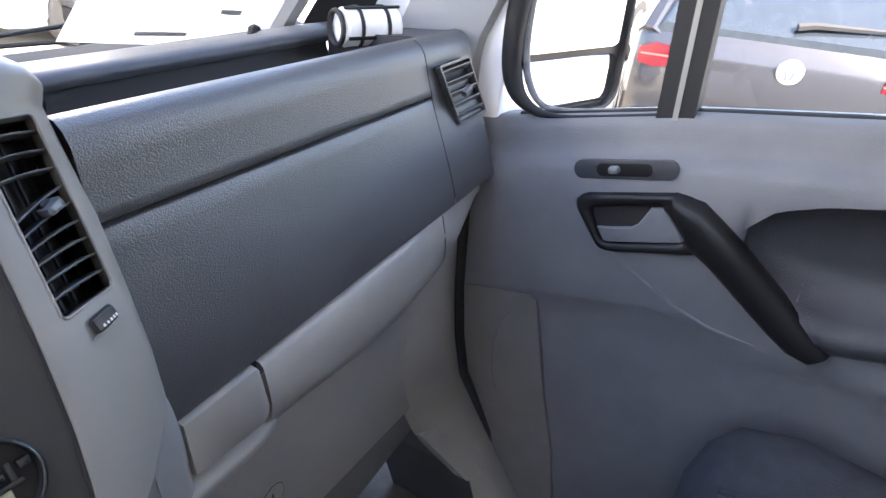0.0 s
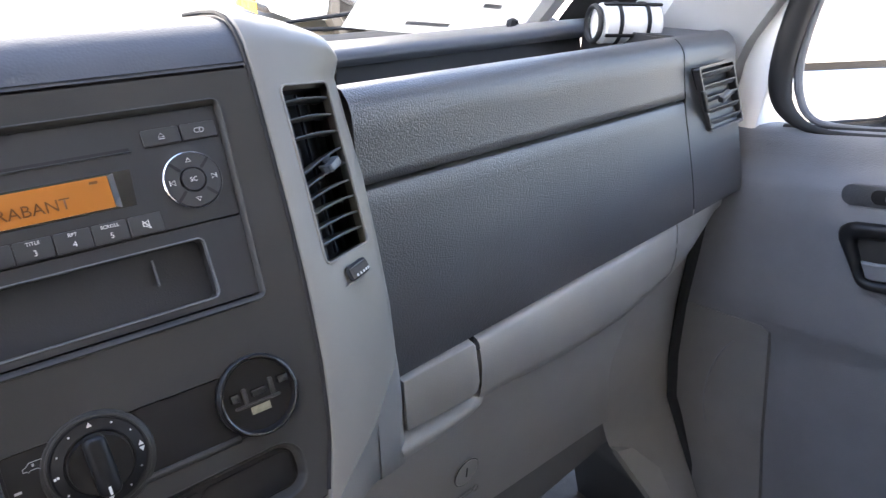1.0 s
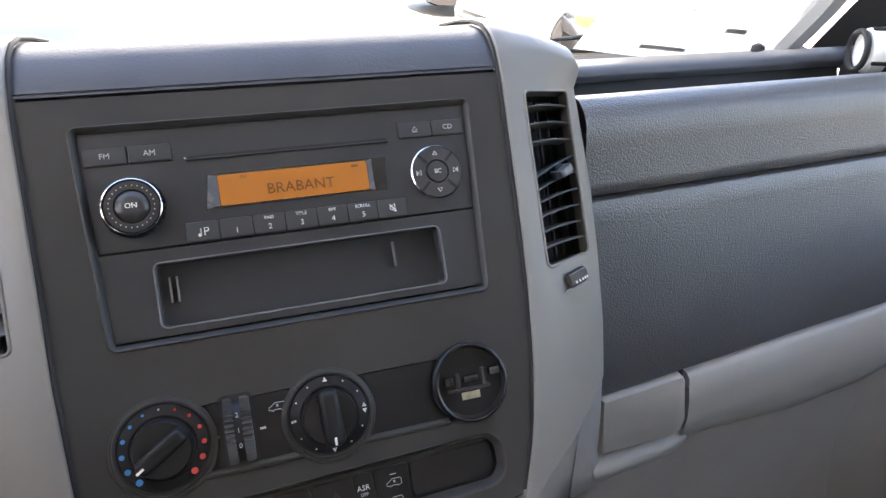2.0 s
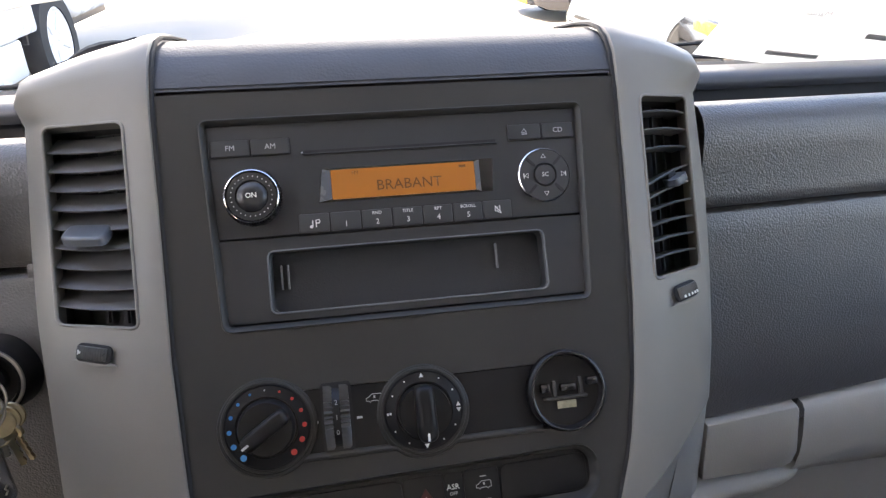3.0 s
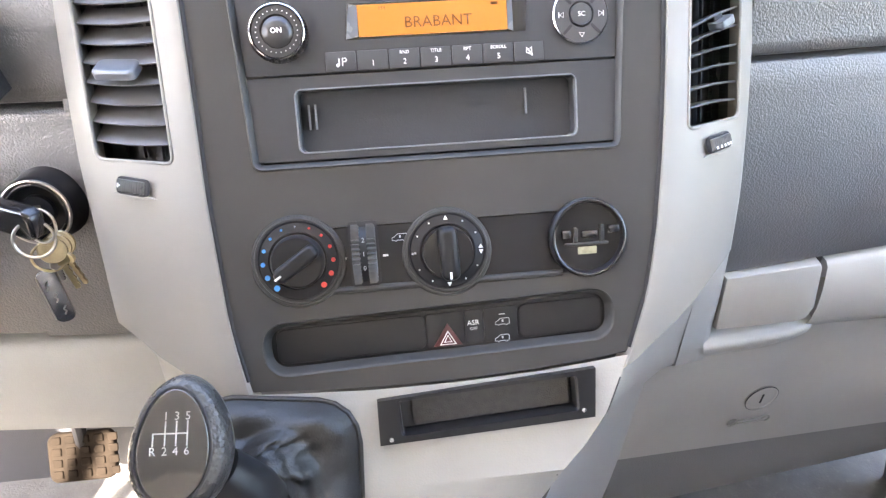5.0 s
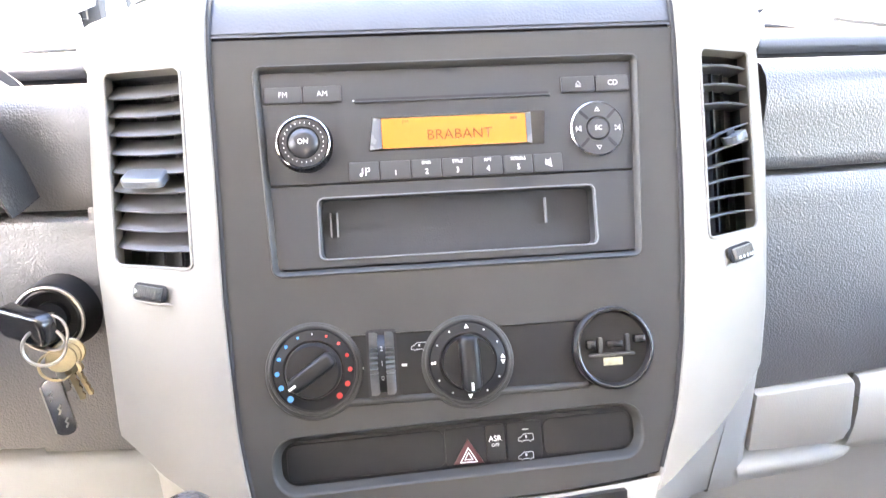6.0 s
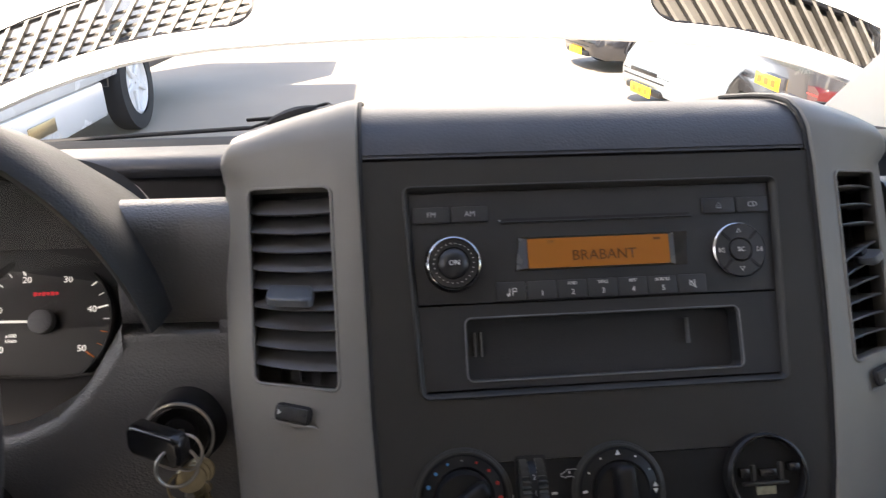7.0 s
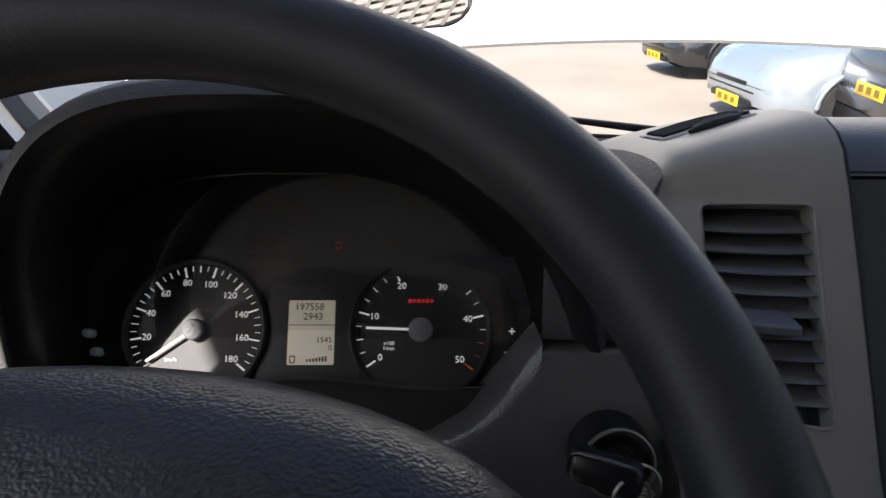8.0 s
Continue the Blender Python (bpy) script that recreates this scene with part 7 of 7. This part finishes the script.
        part("tail_light", loft([[(s * hw * x, y, z) for x, z in ((lamp[0], 0.80 + lamp[1]), (lamp[0] + 0.02, 0.87 + lamp[1]), (lamp[2] - 0.10, 0.895 + lamp[1]), (lamp[2], 0.86 + lamp[1]), (lamp[2] - 0.005, 0.78 + lamp[1]), (lamp[2] - 0.10, 0.765 + lamp[1]))] for y in (0.16, 0.010)]), TAIL, c, "red tail light", m)
        part("lamp_strip", loft([[(s * hw * x, y, z + lamp[1]) for x, z in ((lamp[0] + 0.01, 0.826), (lamp[2] - 0.015, 0.826), (lamp[2] - 0.015, 0.836), (lamp[0] + 0.01, 0.836))] for y in (0.10, 0.0085)]), REDINK, c, "clear strip in the tail light", m)
        part("headlight", loft([[(s * hw * x, L - y, z) for x, y, z in ((0.50, 0.04 + d, 0.58), (0.50, 0.12 + d, 0.68), (0.80, 0.32 + d, 0.745), (0.865, 0.36 + d, 0.70), (0.83, 0.18 + d, 0.60), (0.70, 0.07 + d, 0.555))] for d in (0.10, -0.015)]), LAMP, c, "clear headlight", m)
        for y in (0.72, L - 0.80):
            car_wheel(c, m, s * (hw - 0.07), y, 0.305)
            part("wheel_arch", tube([(s * (hw + 0.004), y + 0.345 * math.cos(t), 0.305 + 0.345 * math.sin(t)) for t in np.linspace(0.0, math.pi, 15)], 0.022, 6), paint, c, "", m)
    part("bumper", rbox(-hw * 0.88, hw * 0.88, -0.035, 0.10, 0.40, 0.56, 0.03), paint, c, "", m)
    part("lower_bumper", merge(rbox(-hw * 0.84, hw * 0.84, -0.02, 0.12, 0.24, 0.40, 0.02), rbox(-hw * 0.50, hw * 0.50, L - 0.10, L + 0.008, 0.24, 0.31, 0.02)), SATIN, c, "black lower bumper", m)
    part("grille", rbox(-hw * 0.40, hw * 0.40, L - 0.10, L + 0.006, 0.44, 0.49, 0.012), SATIN, c, "black front grille", m)
    part("bumper_strip", rbox(-hw * 0.60, hw * 0.60, L - 0.12, L + 0.004, 0.385, 0.405, 0.006), SATIN, c, "", m)
    part("wiper", tube([(-0.02, 0.075 + rear * 0.1, 0.985 + rear), (0.06, 0.10, 1.0 + rear), (0.42, 0.125, 1.01 + rear)], [0.022, 0.020, 0.009], 6), BLACK, c, "rear wiper", m)
    if plate:
        for y, z, sgn in ((-0.037, plates[0], -1), (L + 0.016, plates[1], 1)):
            pl = part("number_plate", rbox(-0.26, 0.26, y - 0.006, y + 0.006, z - 0.055, z + 0.055, 0.004), YELLOW, c, "yellow number plate", m)
            yy = y + sgn * 0.0075
            part("plate_bars", merge(*[rbox(x - 0.045, x + 0.045, yy - 0.001, yy + 0.001, z - 0.03, z + 0.03) for x in (-0.15, 0.0, 0.15)]), PLATEINK, pl, "", m)
        part("plate_holder", rbox(-0.27, 0.27, -0.034, 0.10, plates[0] - 0.065, plates[0] + 0.065, 0.01), paint, c, "", m)
    if badge:
        bmx = m @ pose(0, 0.006, 0.872, 90, 0, 0)
        bd = part("badge", lathe([(0.066, -0.03), (0.066, 0.006), (0.060, 0.010), (0.052, 0.006), (0.002, 0.006)], 36), CHROME, c, "round chrome badge", bmx)
        part("badge_face", lathe([(0.051, 0.005), (0.051, 0.0075), (0.001, 0.0075)], 36), DOORGREY, bd, "", bmx)
        part("badge_mark", moved(merge(*[moved(rbox(-0.006, 0.006, -0.044, 0.044, 0.006, 0.0095), pose(dx, 0, 0, 0, 0, a)) for dx, a in ((-0.022, 18), (0.022, -18))]), I4), CHROME, bd, "", bmx)
    return c


def paint(name, colour, metal=0.3):
    return material(name, colour, 0.17, metal=metal, vary=0.05, vary_size=0.5, coat=0.6)


GP = GROUND
car("car", pose(3.90, -0.085, GP, 0, 0, -78), paint("grey_metallic_paint", (0.016, 0.016, 0.018), 0.0), "grey metallic hatchback seen from behind, parked beside the van", badge=True, rear=0.10, lamp=(0.50, 0.03, 0.90), plates=(0.50, 0.40))
car("car", pose(3.316, 5.20, GP, 0, 0, -99), paint("dark_grey_paint", (0.05, 0.05, 0.055)), "dark grey hatchback parked with its rear to the yard", rear=0.04, lamp=(0.56, -0.22, 0.99), plates=(0.595, 0.40))
car("car", pose(6.86, 6.86, GP, 0, 0, 92), paint("silver_blue_paint", (0.36, 0.42, 0.48), 0.5), "pale silver-blue hatchback parked nose out", plates=(0.62, 0.27))
car("car", pose(7.12, 10.49, GP, 0, 0, 94), paint("black_paint", (0.014, 0.014, 0.016), 0.0), "black hatchback parked nose out", plates=(0.62, 0.30))

# pale boarded fence at the yard's edge
fence = thing("fence", (11.0, 2.6, GP), "pale yellow wooden board fence at the edge of the yard", "fence")
BOARD = material("pale_yellow_boards", (0.62, 0.52, 0.26), 0.8, vary=0.15, vary_size=0.3, grain=0.3, grain_size=0.01)
for k in range(44):
    part("board", rbox(11.0, 11.025, -2.0 + 0.20 * k, -1.815 + 0.20 * k, GP, GP + 1.85, 0.004, 1), BOARD, fence)
for z in (0.35, 1.45):
    part("rail", rbox(11.025, 11.07, -2.0, 6.8, GP + z, GP + z + 0.08), BOARD, fence)

sign = thing("small_sign", (3.47, 4.36, GP), "small bright blue sign plate on a short grey post", "sign")
part("post", rbox(3.475, 3.495, 4.35, 4.37, GP, GP + 0.56), GREY, sign)
part("plate", moved(slab(rrect(0.15, 0.13, 0.01, 3), -0.006, 0.006, 0.002), pose(3.465, 4.36, GP + 0.62, 90, 0, -38)), material("sky_blue_sign", (0.02, 0.36, 0.62), 0.4, vary=0.03), sign, "bright blue plate")

# white panel van standing on between the two nearest cars
lv = thing("panel_van", pose(3.7, 2.72, GP, 0, 0, -90), "white panel van parked in the row", "van")
LM = WORLD_OF[lv]
part("body", merge(rbox(-0.80, 0.80, 0.0, 4.3, 0.35, 2.0, 0.10, 3), rbox(-0.78, 0.78, 4.2, 5.2, 0.35, 1.2, 0.12, 3)), VANWHITE, lv, "white body", LM)
part("door_seam", rbox(-0.004, 0.004, -0.004, 0.01, 0.45, 2.1), BLACK, lv, "", LM)
for s in (-1, 1):
    part("rear_window", rbox(*sorted((s * 0.08, s * 0.68)), -0.006, 0.02, 1.35, 1.95, 0.004), CARGLASS, lv, "", LM)
    part("tail_light", rbox(*sorted((s * 0.70, s * 0.79)), -0.012, 0.06, 0.75, 1.25, 0.01), TAIL, lv, "", LM)
    for y in (0.9, 4.2):
        car_wheel(lv, LM, s * 0.71, y, 0.34)

# white lorry on the far side of the yard
tr = thing("lorry", pose(-2.45, 6.55, GP), "white lorry with a box body standing in the yard", "lorry")
TM = WORLD_OF[tr]
part("box_body", rbox(-2.45, -0.05, -5.5, -0.52, 0.62, 3.4, 0.04), VANWHITE, tr, "white box body", TM)
part("skirt", rbox(-2.35, -0.06, -5.3, -0.9, 0.32, 0.62, 0.03), VANWHITE, tr, "white side skirt", TM)
part("cab", merge(rbox(-2.40, -0.10, 0.70, 2.4, 0.55, 2.9, 0.15, 4)), VANWHITE, tr, "white cab", TM)
part("chassis", rbox(-2.1, -0.3, -5.4, 2.3, 0.45, 0.62, 0.02), SATIN, tr, "black chassis", TM)
part("side_marker", rbox(-0.06, -0.045, -2.3, -1.9, 0.42, 0.52, 0.01), BRASS, tr, "", TM)
for y in (0.0, -3.6):
    for x in (-0.18, -2.22):
        car_wheel(tr, TM, x, y, 0.46, VANWHITE, 1 if x > -1 else -1)
part("mudguard", tube([(-0.18, 0.56 * math.cos(t), 0.46 + 0.56 * math.sin(t)) for t in np.linspace(0.1, math.pi - 0.1, 15)], 0.03, 6), SATIN, tr, "black mudguard", TM)
